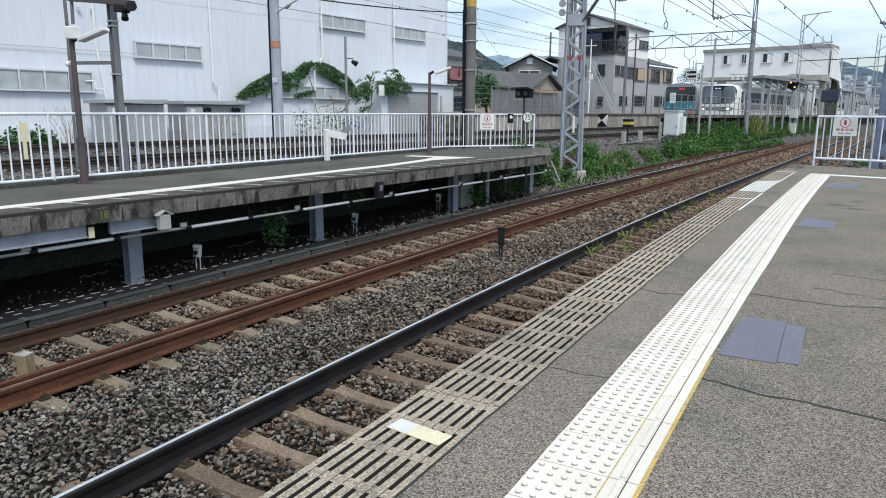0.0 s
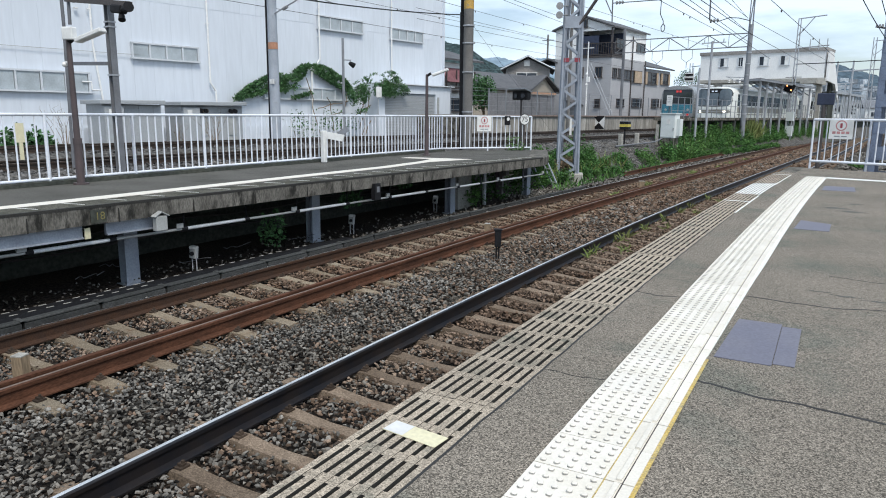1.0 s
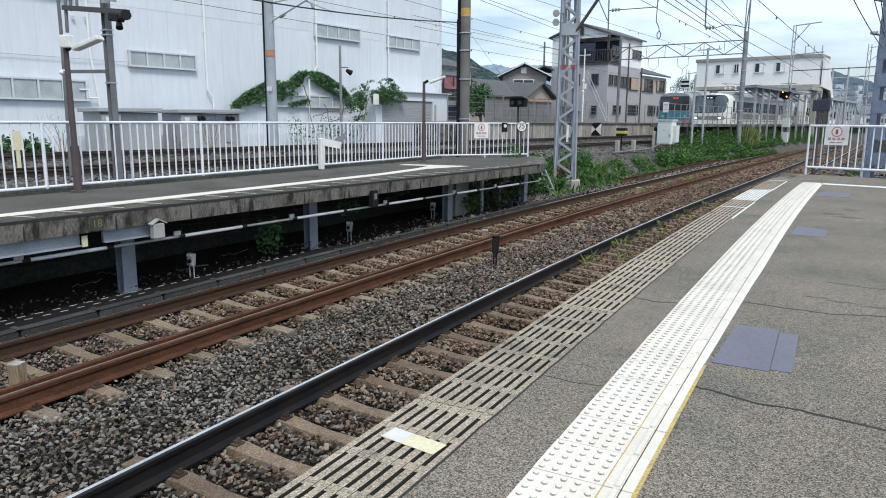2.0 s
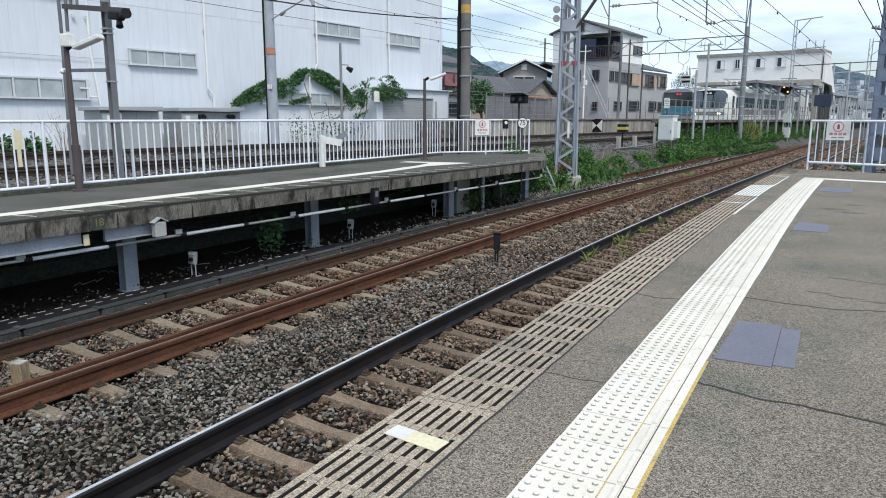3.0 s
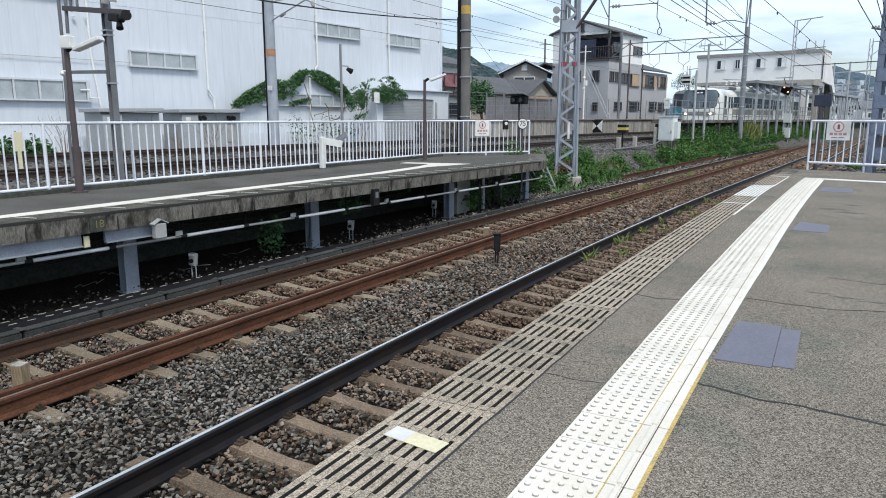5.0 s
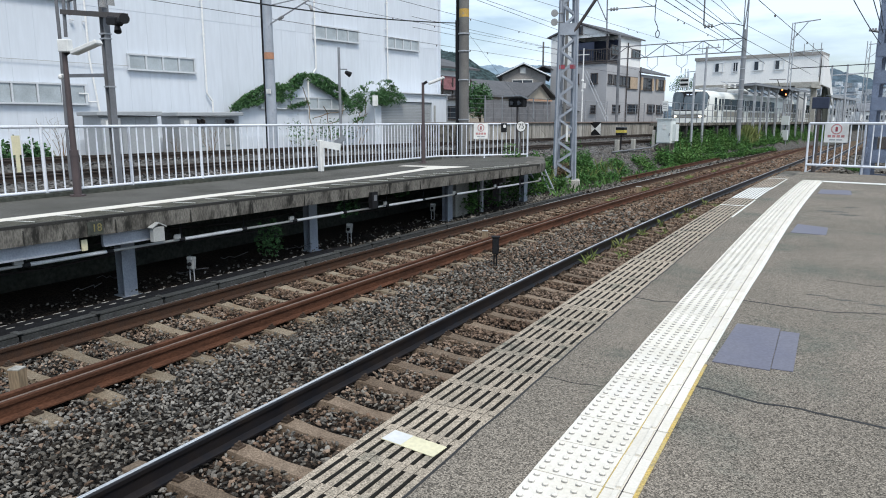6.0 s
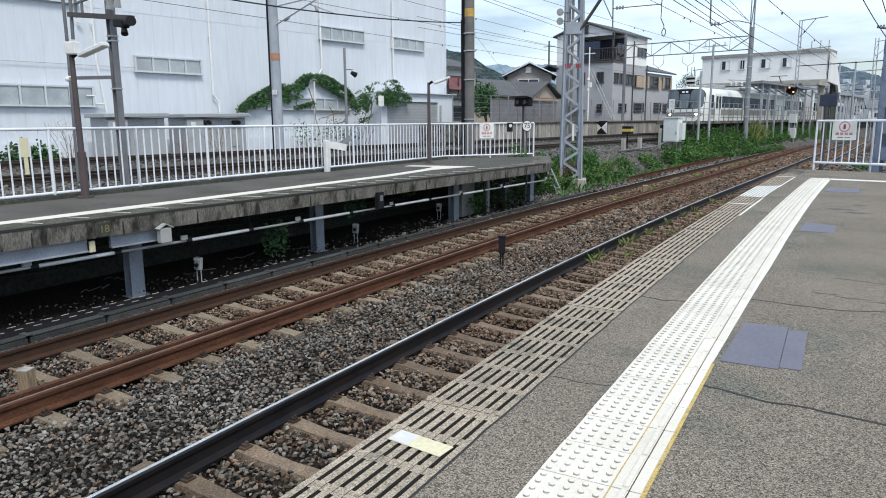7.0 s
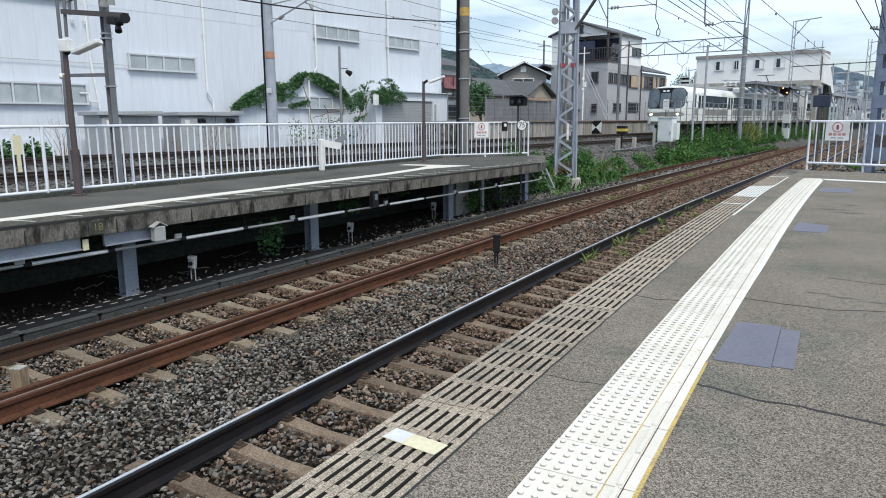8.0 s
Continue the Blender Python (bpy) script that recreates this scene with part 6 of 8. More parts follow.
    tube(bm, (0, 0, 0.0), (0, 0, 13.0), 0.17, 0.13, n=8)
    part("shaft", bm, M["pole_concrete"], p)
    bm = bmesh.new()
    box(bm, (0, 0, 12.2), (1.9, 0.1, 0.1))
    part("crossarm", bm, M["steel_grey"], p)
    # latticed post with the signal
    g = thing("signal_mast", "grey steel mast with twin lit orange signal lamps", "signal", far_pose(2.85, 21.5))
    bm = bmesh.new()
    for sx in (-0.14, 0.14):
        tube(bm, (sx, 0, -1.0), (sx * 0.7, 0, 9.95), 0.045, n=6)
    for k in range(18):
        z = -0.5 + 0.52 * k
        tube(bm, (-0.13 if k % 2 else 0.13, 0, z), (0.13 if k % 2 else -0.13, 0, z + 0.5), 0.022, n=5)
    part("shaft", bm, M["galvanised"], g)
    bm = bmesh.new()
    tube(bm, (0, 0, 9.9), (2.1, 0, 10.05), 0.05, n=6)
    tube(bm, (0, 0, 8.5), (1.2, 0, 10.0), 0.04, n=6)
    tube(bm, (0, 0, 7.4), (2.5, 0, 7.55), 0.05, n=6)
    for x in (1.0, 1.7, 2.35):
        tube(bm, (x, 0, 7.2 if x < 2 else 5.2), (x, 0, 8.1), 0.04, n=6)
    part("arms", bm, M["galvanised"], g)
    bm = bmesh.new()
    box(bm, (-0.25, -0.25, 4.0), (0.75, 0.3, 0.75), 0, (0, 25, 0))
    part("signal_head", bm, M["black"], g)
    for x, z in ((-0.42, 4.18), (-0.08, 3.78)):
        bm = bmesh.new()
        tube(bm, (x, -0.41, z), (x, -0.44, z), 0.065, n=14)
        part("lens", bm, M["lamp_orange"], g, "lit orange lens")
    bm = bmesh.new()
    box(bm, (0, -0.1, 0.2), (0.55, 0.4, 0.9))
    part("equipment_box", bm, M["cabinet"], g)
    bm = bmesh.new()
    box(bm, (0, -0.1, 1.5), (0.6, 0.4, 0.8))
    part("equipment_box", bm, M["cabinet"], g)
    # poles farther down the line
    for x, y, h in ((5.2, 48.0, 10.5), (7.0, 62.0, 9.5), (10.5, 80.0, 9.0), (15.0, 95.0, 9.0), (9.2, 55.0, 9.0), (-13.0, 46.0, 9.0), (-11.5, 36.0, 7.5)):
        p = thing("catenary_mast", "slim grey catenary mast far down the line", "mast", far_pose(x, y), group="far masts")
        bm = bmesh.new()
        for sx in (-0.2, 0.2):
            tube(bm, (sx, 0, -1.0), (sx * 0.8, 0, h), 0.05, n=6)
        for k in range(int(h)):
            tube(bm, (-0.18 if k % 2 else 0.18, 0, k), (0.18 if k % 2 else -0.18, 0, k + 1), 0.03, n=5)
        part("shaft", bm, M["galvanised"], p)
        bm = bmesh.new()
        tube(bm, (0, 0, h - 0.4), (2.6, 0, h - 0.2), 0.05, n=6)
        tube(bm, (0, 0, h - 2.0), (2.0, 0, h - 0.3), 0.035, n=6)
        part("arm", bm, M["galvanised"], p)


# ================= trains =================
NOSE = [(0.0, 0.0), (0.62, 0.0), (0.74, 0.03), (0.83, 0.08), (0.90, 0.17), (0.95, 0.32), (0.985, 0.62), (1.0, 1.15)]      # share of the half width, setback


def nose_y(x, z, half):
    """How far the bowed, raked face stands back at the offset x and height z."""
    y = float(np.interp(abs(x) / half, [n[0] for n in NOSE], [n[1] for n in NOSE]))
    return y + 0.30 * max(0.0, z - 1.9) / 1.6 * max(0.0, 1 - y / 1.6)


def train_section(bm, half, floor, roof, bowed, y1):
    """The rounded body shell of a car, lofted along its length."""
    rings = []
    prof = [(-half * 0.96, floor), (-half, floor + 0.5), (-half, 1.9), (-half, roof - 0.75), (-half * 0.95, roof - 0.42), (-half * 0.84, roof - 0.2), (-half * 0.66, roof - 0.08), (-half * 0.35, roof - 0.01), (0, roof + 0.02)]
    prof = prof + [(-x, z) for x, z in prof[-2::-1]]
    steps = [(k, y) for k, y in NOSE[1:]] + [(1.0, 1.6)] if bowed else [(0.95, 0.0), (1.0, 0.2)]
    for k, y in steps + [(1.0, v) for v in (5, 10, 15, y1)]:
        ring = []
        for x, z in prof:
            drop = 0.10 * max(0.0, 1 - y / 1.6) ** 2 * max(0.0, z - 2.6) if bowed else 0.0
            back = 0.30 * max(0.0, z - 1.9) / 1.6 * max(0.0, 1 - y / 1.6) if bowed else 0.0
            ring.append(bm.verts.new((x * k, y + back, z - drop)))
        rings.append(ring)
    for a, b in zip(rings, rings[1:]):
        n = len(a)
        for i in range(n):
            bm.faces.new((a[i], a[(i + 1) % n], b[(i + 1) % n], b[i]))
    bm.faces.new(rings[0])
    bm.faces.new(rings[-1])


def face_patch(bm, half, x0, x1, z0, z1, r, off, n=26):
    """A sheet with rounded corners that lies on the bowed face, proud of it by off."""
    front, back = [], []
    for i in range(n + 1):
        x = x0 + (x1 - x0) * i / n
        d = min(x - x0, x1 - x)
        cut = r - math.sqrt(max(0.0, r * r - (r - d) ** 2)) if d < r else 0.0
        col_f, col_b = [], []
        for k in range(5):
            z = z0 + cut + (z1 - z0 - 2 * cut) * k / 4
            y = nose_y(x, z, half)
            col_f.append(bm.verts.new((x * (1 + off * 0.6), y - off, z)))
            col_b.append(bm.verts.new((x, y + 0.05, z)))
        front.append(col_f)
        back.append(col_b)
    for a, b, c, d in zip(front, front[1:], back, back[1:]):
        for k in range(4):
            bm.faces.new((a[k], b[k], b[k + 1], a[k + 1]))
        bm.faces.new((a[4], b[4], d[4], c[4]))
        bm.faces.new((b[0], a[0], c[0], d[0]))


def rounded_plate(bm, x0, x1, z0, z1, r, y0, y1, taper=0.0):
    pts = []
    for cx, cz, a0 in ((x1 - r, z1 - r, 0), (x0 + r, z1 - r, 90), (x0 + r, z0 + r, 180), (x1 - r, z0 + r, 270)):
        for k in range(5):
            a = radians(a0 + 22.5 * k)
            pts.append((cx + r * math.cos(a), cz + r * math.sin(a)))
    lo = [bm.verts.new((x * (1 - taper * (z - z0)), y0, z)) for x, z in pts]
    hi = [bm.verts.new((x * (1 - taper * (z - z0)), y1, z)) for x, z in pts]
    bm.faces.new(lo)
    bm.faces.new(hi)
    for k in range(len(pts)):
        j = (k + 1) % len(pts)
        bm.faces.new((lo[k], lo[j], hi[j], hi[k]))


def train(name, label, m, cars, body, stripe, silver):
    t = thing(name, label, "train", m)
    half, floor, roof = (1.37 if silver else 1.46), 0.95, (3.48 if silver else 3.52)
    for c in range(cars):
        y0 = 20.0 * c
        bm = bmesh.new()
        train_section(bm, half, floor, roof, silver and c == 0, 19.75)
        for v in bm.verts:
            v.co.y += y0
        part("car_body", bm, body, t, smooth=True)
        for side in (-1, 1):
            x = side * (half + 0.006)
            bm = bmesh.new()
            if silver:
                box(bm, (x, y0 + 10.7, 1.70), (0.02, 17.9, 0.42))
                box(bm, (x, y0 + 10.7, 1.36), (0.02, 17.9, 0.06))
            else:
                box(bm, (x, y0 + 10.2, 1.55), (0.02, 19.0, 0.28))
            part("stripe", bm, stripe, t, "coloured stripe along the side")
            doors = (3.2, 10.0, 16.8) if silver else (2.6, 7.6, 12.6, 17.4)
            for d in doors:
                bm = bmesh.new()
                box(bm, (x, y0 + d, 2.02), (0.03, 1.3, 1.95))
                door = part("door", bm, body, t)
                for dy in (-0.32, 0.32):
                    bm = bmesh.new()
                    rounded_plate_side(bm, x + side * 0.018, y0 + d + dy, 2.42, 0.46, 0.85)
                    part("pane", bm, M["train_glass"], door)
            if silver and c == 0:
                bm = bmesh.new()
                rounded_plate_side(bm, x, y0 + 1.95, 2.46, 0.5, 0.9)
                part("cab_window", bm, M["train_glass"], t)
            edges = [1.6] + list(doors) + [19.4]
            for a, b in zip(edges, edges[1:]):
                g0, g1 = a + (0.8 if a != 1.6 else 0.25), b - (0.8 if b != 19.4 else 0.2)
                if g1 - g0 < 0.6:
                    continue
                n = max(1, round((g1 - g0) / 1.75))
                for k in range(n):
                    bm = bmesh.new()
                    rounded_plate_side(bm, x, y0 + g0 + (g1 - g0) * (k + 0.5) / n, 2.46, (g1 - g0) / n - (0.07 if silver else 0.14), 0.82)
                    part("window", bm, M["train_glass"], t)
        for k, dy in enumerate((5.5, 11.5, 16.5)):
            bm = bmesh.new()
            box(bm, (0, y0 + dy, roof + 0.12), (1.5, 2.4 if k < 2 else 1.2, 0.3))
            soften(bm, 0.06)
            part("roof_unit", bm, M["train_roof"], t)
        for dy in (3.6, 16.4):
            bm = bmesh.new()
            box(bm, (0, y0 + dy, 0.55), (2.0, 2.9, 0.35))
            for wy in (-1.05, 1.05):
                for sx in (-0.6, 0.6):
                    tube(bm, (sx - 0.07, y0 + dy + wy, 0.43), (sx + 0.07, y0 + dy + wy, 0.43), 0.43, n=16)
            part("bogie", bm, M["steel_dark"], t, "dark wheeled bogie")
        bm = bmesh.new()
        box(bm, (0, y0 + 10, 0.72), (2.5, 8.5, 0.5))
        part("underframe", bm, M["steel_dark"], t)
    if silver:
        bm = bmesh.new()
        tube(bm, (0.1, 25, 3.9), (0.1, 26.2, 4.6), 0.04, n=6)
        tube(bm, (0.1, 26.2, 4.6), (0.1, 25.0, 5.25), 0.04, n=6)
        box(bm, (0.1, 25.0, 5.28), (1.5, 0.3, 0.05))
        part("pantograph", bm, M["steel_dark"], t)
    # the face
    fw = half * 0.90
    if silver:
        wide = half * 0.965
        bm = bmesh.new()
        face_patch(bm, half, -wide, wide, 1.95, 3.31, 0.36, 0.012)
        part("screen_surround", bm, M["black"], t, "black windscreen surround", smooth=True)
        screen = None
        for x0, x1 in ((-wide + 0.04, -0.40), (-0.34, 0.34), (0.40, wide - 0.04)):
            bm = bmesh.new()
            face_patch(bm, half, x0, x1, 2.0 if x0 != -0.34 else 1.99, 3.27 if x0 != -0.34 else 2.98, 0.30 if x0 != -0.34 else 0.04, 0.02, 16)
            pane = part("windscreen", bm, M["train_screen"], t, "windscreen pane with painted sky reflection", smooth=True)
            screen = pane if x0 == -0.34 else screen
        for sx in (-0.13, 0.13):
            bm = bmesh.new()
            box(bm, (sx, nose_y(0, 3.12, half) - 0.024, 3.11), (0.17, 0.012, 0.09), 0, (-10.6, 0, 0))
            part("route_lamp", bm, M["lamp_white"], screen)
        bm = bmesh.new()
        face_patch(bm, half, -half * 0.93, half * 0.93, 1.44, 1.67, 0.05, 0.012)
        part("front_stripe", bm, M["train_brown"], t, "grey-brown lamp band", smooth=True)
        bm = bmesh.new()
        face_patch(bm, half, -half * 0.95, half * 0.95, 1.72, 1.92, 0.06, 0.03)
        part("sill_band", bm, body, t, smooth=True)
        for sx in (-1, 1):
            bm = bmesh.new()
            a, b = (sx * 0.30, 2.03), (sx * 0.72, 2.50)
            tube(bm, (a[0], nose_y(a[0], a[1], half) - 0.05, a[1]), (b[0], nose_y(b[0], b[1], half) - 0.05, b[1]), 0.014, n=5)
            part("wiper", bm, M["black"], t)
            bm = bmesh.new()
            face_patch(bm, half, min(sx * 0.74, sx * 1.08), max(sx * 0.74, sx * 1.08), 1.47, 1.64, 0.05, 0.018, 8)
            lamp = part("lamp_case", bm, M["plastic_grey"], t, "grey lamp housing", smooth=True)
            bm = bmesh.new()
            face_patch(bm, half, min(sx * 0.80, sx * 1.0), max(sx * 0.80, sx * 1.0), 1.50, 1.61, 0.05, 0.030, 8)
            part("headlight", bm, M["headlight"], lamp, "lit headlight", smooth=True)
        bm = bmesh.new()
        face_patch(bm, half, -half * 0.90, half * 0.90, 0.34, 0.93, 0.14, -0.06)
        part("skirt", bm, M["train_roof"], t, "grey skirt", smooth=True)
        bm = bmesh.new()
        box(bm, (0, -0.12, 0.72), (0.30, 0.42, 0.26))
        soften(bm, 0.03)
        part("coupler", bm, M["steel_dark"], t, "dark coupler")
    else:
        bm = bmesh.new()
        rounded_plate(bm, -fw * 0.96, fw * 0.96, 2.02, 3.22, 0.10, -0.05, 0.02, 0.02)
        screen = part("windscreen", bm, M["glass_dark"], t, "dark windscreen in a black mask")
        for sx in (-1, 1):
            bm = bmesh.new()
            rounded_plate(bm, sx * 0.72 - 0.5, sx * 0.72 + 0.5, 2.12, 3.0, 0.05, -0.065, -0.04)
            part("pane", bm, M["train_glass"], screen)
        for sx in (-0.12, 0.14):
            bm = bmesh.new()
            box(bm, (sx + 0.1, -0.068, 3.06), (0.18, 0.012, 0.16))
            part("tail_indicator", bm, M["taillight"], screen, "lit red indicator")
        bm = bmesh.new()
        rounded_plate(bm, -fw * 0.98, fw * 0.98, 1.25, 2.0, 0.06, -0.04, 0.02)
        part("front_band", bm, stripe, t, "teal front band")
        for sx in (-1, 1):
            bm = bmesh.new()
            tube(bm, (sx * 0.95, -0.04, 1.55), (sx * 0.95, -0.07, 1.55), 0.10, n=12)
            part("headlight", bm, M["plastic_grey"], t)
            bm = bmesh.new()
            tube(bm, (sx * 0.95, -0.04, 1.15), (sx * 0.95, -0.07, 1.15), 0.09, n=12)
            part("taillight", bm, M["taillight"], t, "lit red tail lamp")
        bm = bmesh.new()
        rounded_plate(bm, -fw * 0.97, fw * 0.97, 0.4, 1.0, 0.1, -0.02, 0.2)
        part("skirt", bm, M["steel_dark"], t)
    return t


def rounded_plate_side(bm, x, y, z, w, h):
    """A pane in the side of a car."""
    r = 0.06
    pts = []
    for cy, cz, a0 in ((w / 2 - r, h / 2 - r, 0), (-w / 2 + r, h / 2 - r, 90), (-w / 2 + r, -h / 2 + r, 180), (w / 2 - r, -h / 2 + r, 270)):
        for k in range(3):
            a = radians(a0 + 45 * k)
            pts.append((y + cy + r * math.cos(a), z + cz + r * math.sin(a)))
    lo = [bm.verts.new((x - 0.012, yy, zz)) for yy, zz in pts]
    hi = [bm.verts.new((x + 0.012, yy, zz)) for yy, zz in pts]
    bm.faces.new(lo)
    bm.faces.new(hi)
    for k in range(len(pts)):
        j = (k + 1) % len(pts)
        bm.faces.new((lo[k], lo[j], hi[j], hi[k]))


# ================= loose stones, plants =================
def many(name, shapes, faces, place, turn_m, size, mat, label, category, kind="stuff"):
    """One mesh of very many small shapes, each at its own place, turn and size."""
    n, v = len(place), shapes.shape[1]
    rng = np.random.default_rng(5)
    pick = shapes[rng.integers(0, len(shapes), n)]
    co = np.einsum("nij,nvj->nvi", turn_m, pick * size[:, None, :]) + place[:, None, :]
    k = faces.shape[1]
    idx = (faces[None] + (np.arange(n) * v)[:, None, None]).reshape(-1)
    me = bpy.data.meshes.new(name)
    me.vertices.add(n * v)
    me.vertices.foreach_set("co", co.reshape(-1).astype(np.float32))
    nf = n * len(faces)
    me.loops.add(nf * k)
    me.loops.foreach_set("vertex_index", idx.astype(np.int32))
    me.polygons.add(nf)
    me.polygons.foreach_set("loop_start", (np.arange(nf) * k).astype(np.int32))
    me.polygons.foreach_set("use_smooth", np.zeros(nf, bool))
    me.update(calc_edges=True)
    me.materials.append(mat)
    ob = new(name, me)
    return tagged(ob, label, category, "", kind) if kind else tagged(ob, label)


def turns(rng, n, tilt=None):
    """Random turns; with tilt, only leaning that far from upright."""
    if tilt is None:
        q = rng.normal(size=(n, 4))
    else:
        a, b, c = rng.uniform(0, 2 * math.pi, n), rng.uniform(0, 2 * math.pi, n), np.abs(rng.normal(0, tilt, n))
        half = c / 2
        q1 = np.stack([np.cos(half), np.sin(half) * np.cos(a), np.sin(half) * np.sin(a), 0 * a], 1)
        q2 = np.stack([np.cos(b / 2), 0 * b, 0 * b, np.sin(b / 2)], 1)
        w1, x1, y1, z1 = q1.T
        w2, x2, y2, z2 = q2.T
        q = np.stack([w1 * w2 - x1 * x2 - y1 * y2 - z1 * z2, w1 * x2 + x1 * w2 + y1 * z2 - z1 * y2, w1 * y2 - x1 * z2 + y1 * w2 + z1 * x2, w1 * z2 + x1 * y2 - y1 * x2 + z1 * w2], 1)
    q = q / np.linalg.norm(q, axis=1)[:, None]
    w, x, y, z = q.T
    return np.stack([np.stack([1 - 2 * (y * y + z * z), 2 * (x * y - z * w), 2 * (x * z + y * w)], 1),
                     np.stack([2 * (x * y + z * w), 1 - 2 * (x * x + z * z), 2 * (y * z - x * w)], 1),
                     np.stack([2 * (x * z - y * w), 2 * (y * z + x * w), 1 - 2 * (x * x + y * y)], 1)], 1)


def stones():
    rng = np.random.default_rng(11)
    bm = bmesh.new()
    bmesh.ops.create_icosphere(bm, subdivisions=1, radius=1.0)
    base = np.array([v.co[:] for v in bm.verts])
    faces = np.array([[v.index for v in f.verts] for f in bm.faces])
    bm.free()
    shapes = base[None] * (1 + rng.uniform(-0.5, 0.35, (24, len(base), 1))) * np.array([1.12, 0.84, 0.56])[None, None]
    out = {"grey": [], "brown": [], "orange": []}
    for s0, s1, gap, big in ((-9.0, 0.3, 0.085, 0.055), (0.3, 7.5, 0.0355, 0.0215), (7.5, 16.0, 0.042, 0.0272), (16.0, 34.0, 0.072, 0.047), (34.0, 80.0, 0.155, 0.090)):
        ss, oo = np.meshgrid(np.arange(s0, s1, gap), np.arange(-9.9, -1.9, gap))
        ss, oo = ss.ravel() + rng.normal(0, gap * 0.3, ss.size), oo.ravel() + rng.normal(0, gap * 0.3, oo.size)
        keep = np.ones(len(ss), bool)
        inner, outer = np.zeros(len(ss), bool), np.zeros(len(ss), bool)
        for centre, first, pitch in ((-6.843, 3.35, 0.585), (-3.28, 2.60, 0.565)):
            d = np.abs((ss - first + pitch / 2) % pitch - pitch / 2)
            lat = np.abs(oo - centre)
            buried = 1.10 + 0.12 * np.sin(ss * 7.3 + centre)
            keep &= ~((d < 0.10) & (lat < buried))
            keep &= ~(np.abs(lat - 0.7505) < 0.085)
            near = (lat < 1.0 + rng.normal(0, 0.12, len(ss))) & (rng.uniform(0, 1, len(ss)) < np.clip((ss - 1.0) / 6.5, 0.2, 1.0))
            inner |= near
            if centre < -5:
                # rust dust lies thickest beside the rails and farther down the line
                outer |= near & (rng.uniform(0, 1, len(ss)) < np.clip((ss - 3) / 9, 0.15, 0.62) + 0.4 * (np.abs(lat - 0.75) < 0.22))
        strip = (oo > -5.9) & (oo < -4.3)
        inner |= strip & (rng.uniform(0, 1, len(ss)) < np.clip((ss - 3.5) / 16, 0.08, 0.55))
        # Far along, darker stones stand in for the shade of fine gaps.
        outer |= (oo > -8.2) & (rng.uniform(0, 1, len(ss)) < np.clip((ss - 14) / 14, 0, 0.7))
        keep &= ~((np.abs(oo + 8.37) < 0.17) & (ss < 26))
        keep &= (oo > -8.5) | (rng.uniform(0, 1, len(ss)) < np.where(oo > -8.95, 0.30, 0.05)) | (ss > 20)
        ss, oo, inner, outer = ss[keep], oo[keep], inner[keep], outer[keep]
        a, rest = np.maximum(0, np.minimum(ss, END) - START) / RADIUS, np.maximum(0, ss - END)
        x = np.where(ss < START, oo, RADIUS - (RADIUS - oo) * np.cos(a) + rest * np.sin(a))
        y = np.where(ss < START, ss, START + (RADIUS - oo) * np.sin(a) + rest * np.cos(a))
        z = -1.145 + 0.03 * np.exp(-((oo + 5.0) / 0.45) ** 2) + 0.004 * inner + rng.uniform(-0.036, 0.028, len(ss))
        size = big * rng.uniform(0.62, 1.25, (len(ss), 1)) * rng.uniform(0.8, 1.2, (len(ss), 3))
        for key, mask in (("grey", ~inner & ~outer), ("brown", inner & ~outer), ("orange", outer)):
            out[key].append((np.stack([x, y, z], 1)[mask], size[mask]))
    for key, mat, label in (("grey", M["stone"], "loose grey crushed ballast stones between the tracks"), ("brown", M["stone_rust"], "brown ballast stones between the near rails"),
                            ("orange", M["stone_orange"], "rust-dusted ballast stones, also darkening the far ballast as shade")):
        place = np.concatenate([p for p, s in out[key]])
        size = np.concatenate([s for p, s in out[key]])
        many("ballast_stones", shapes, faces, place, turns(rng, len(place), 0.75), size, mat, label, "ballast")
    # gravel beside the line beyond the platform's end
    n = 9000
    ss, oo = rng.uniform(24.2, 62, n), rng.uniform(-1.9, 3.2, n)
    place = np.array([along(a, b, -1.18)[:] for a, b in zip(ss, oo)]) + np.stack([np.zeros(n), np.zeros(n), rng.uniform(-0.03, 0.03, n)], 1)
    size = 0.075 * rng.uniform(0.6, 1.25, (n, 1)) * rng.uniform(0.8, 1.2, (n, 3))
    many("ballast_stones", shapes, faces, place, turns(rng, n, 0.7), size, M["stone"], "grey gravel beside the track beyond the platform end", "ballast")
    # stones on the far embankment's shoulder
    n = 9000
    xs, ys = rng.uniform(1.5, 3.3, n), rng.uniform(-46, 2, n)
    zs = np.where(xs < 1.7, 0.08, np.where(xs < 2.3, 0.08 - 0.3 * (xs - 1.7), -0.1 - 0.82 * (xs - 2.3)))
    place = np.array([(FAR_LINE @ Vector((x, y, z)))[:] for x, y, z in zip(xs, ys, zs)])
    size = 0.06 * rng.uniform(0.6, 1.3, (n, 1)) * rng.uniform(0.8, 1.2, (n, 3))
    many("ballast_stones", shapes, faces, place, turns(rng, n, 0.6), size, M["stone_pale"], "pale ballast stones on the far embankment", "ballast")
    n = 14000
    xs, ys = rng.uniform(-5.4, 1.8, n), rng.uniform(-48, 4, n)
    keep = (np.abs(np.abs(xs) - 0.566) > 0.1) & (np.abs(np.abs(xs + 4.0) - 0.566) > 0.1)
    xs, ys = xs[keep], ys[keep]
    zs = np.where(xs > -2.3, 0.10, 0.27) + rng.uniform(-0.02, 0.03, len(xs))
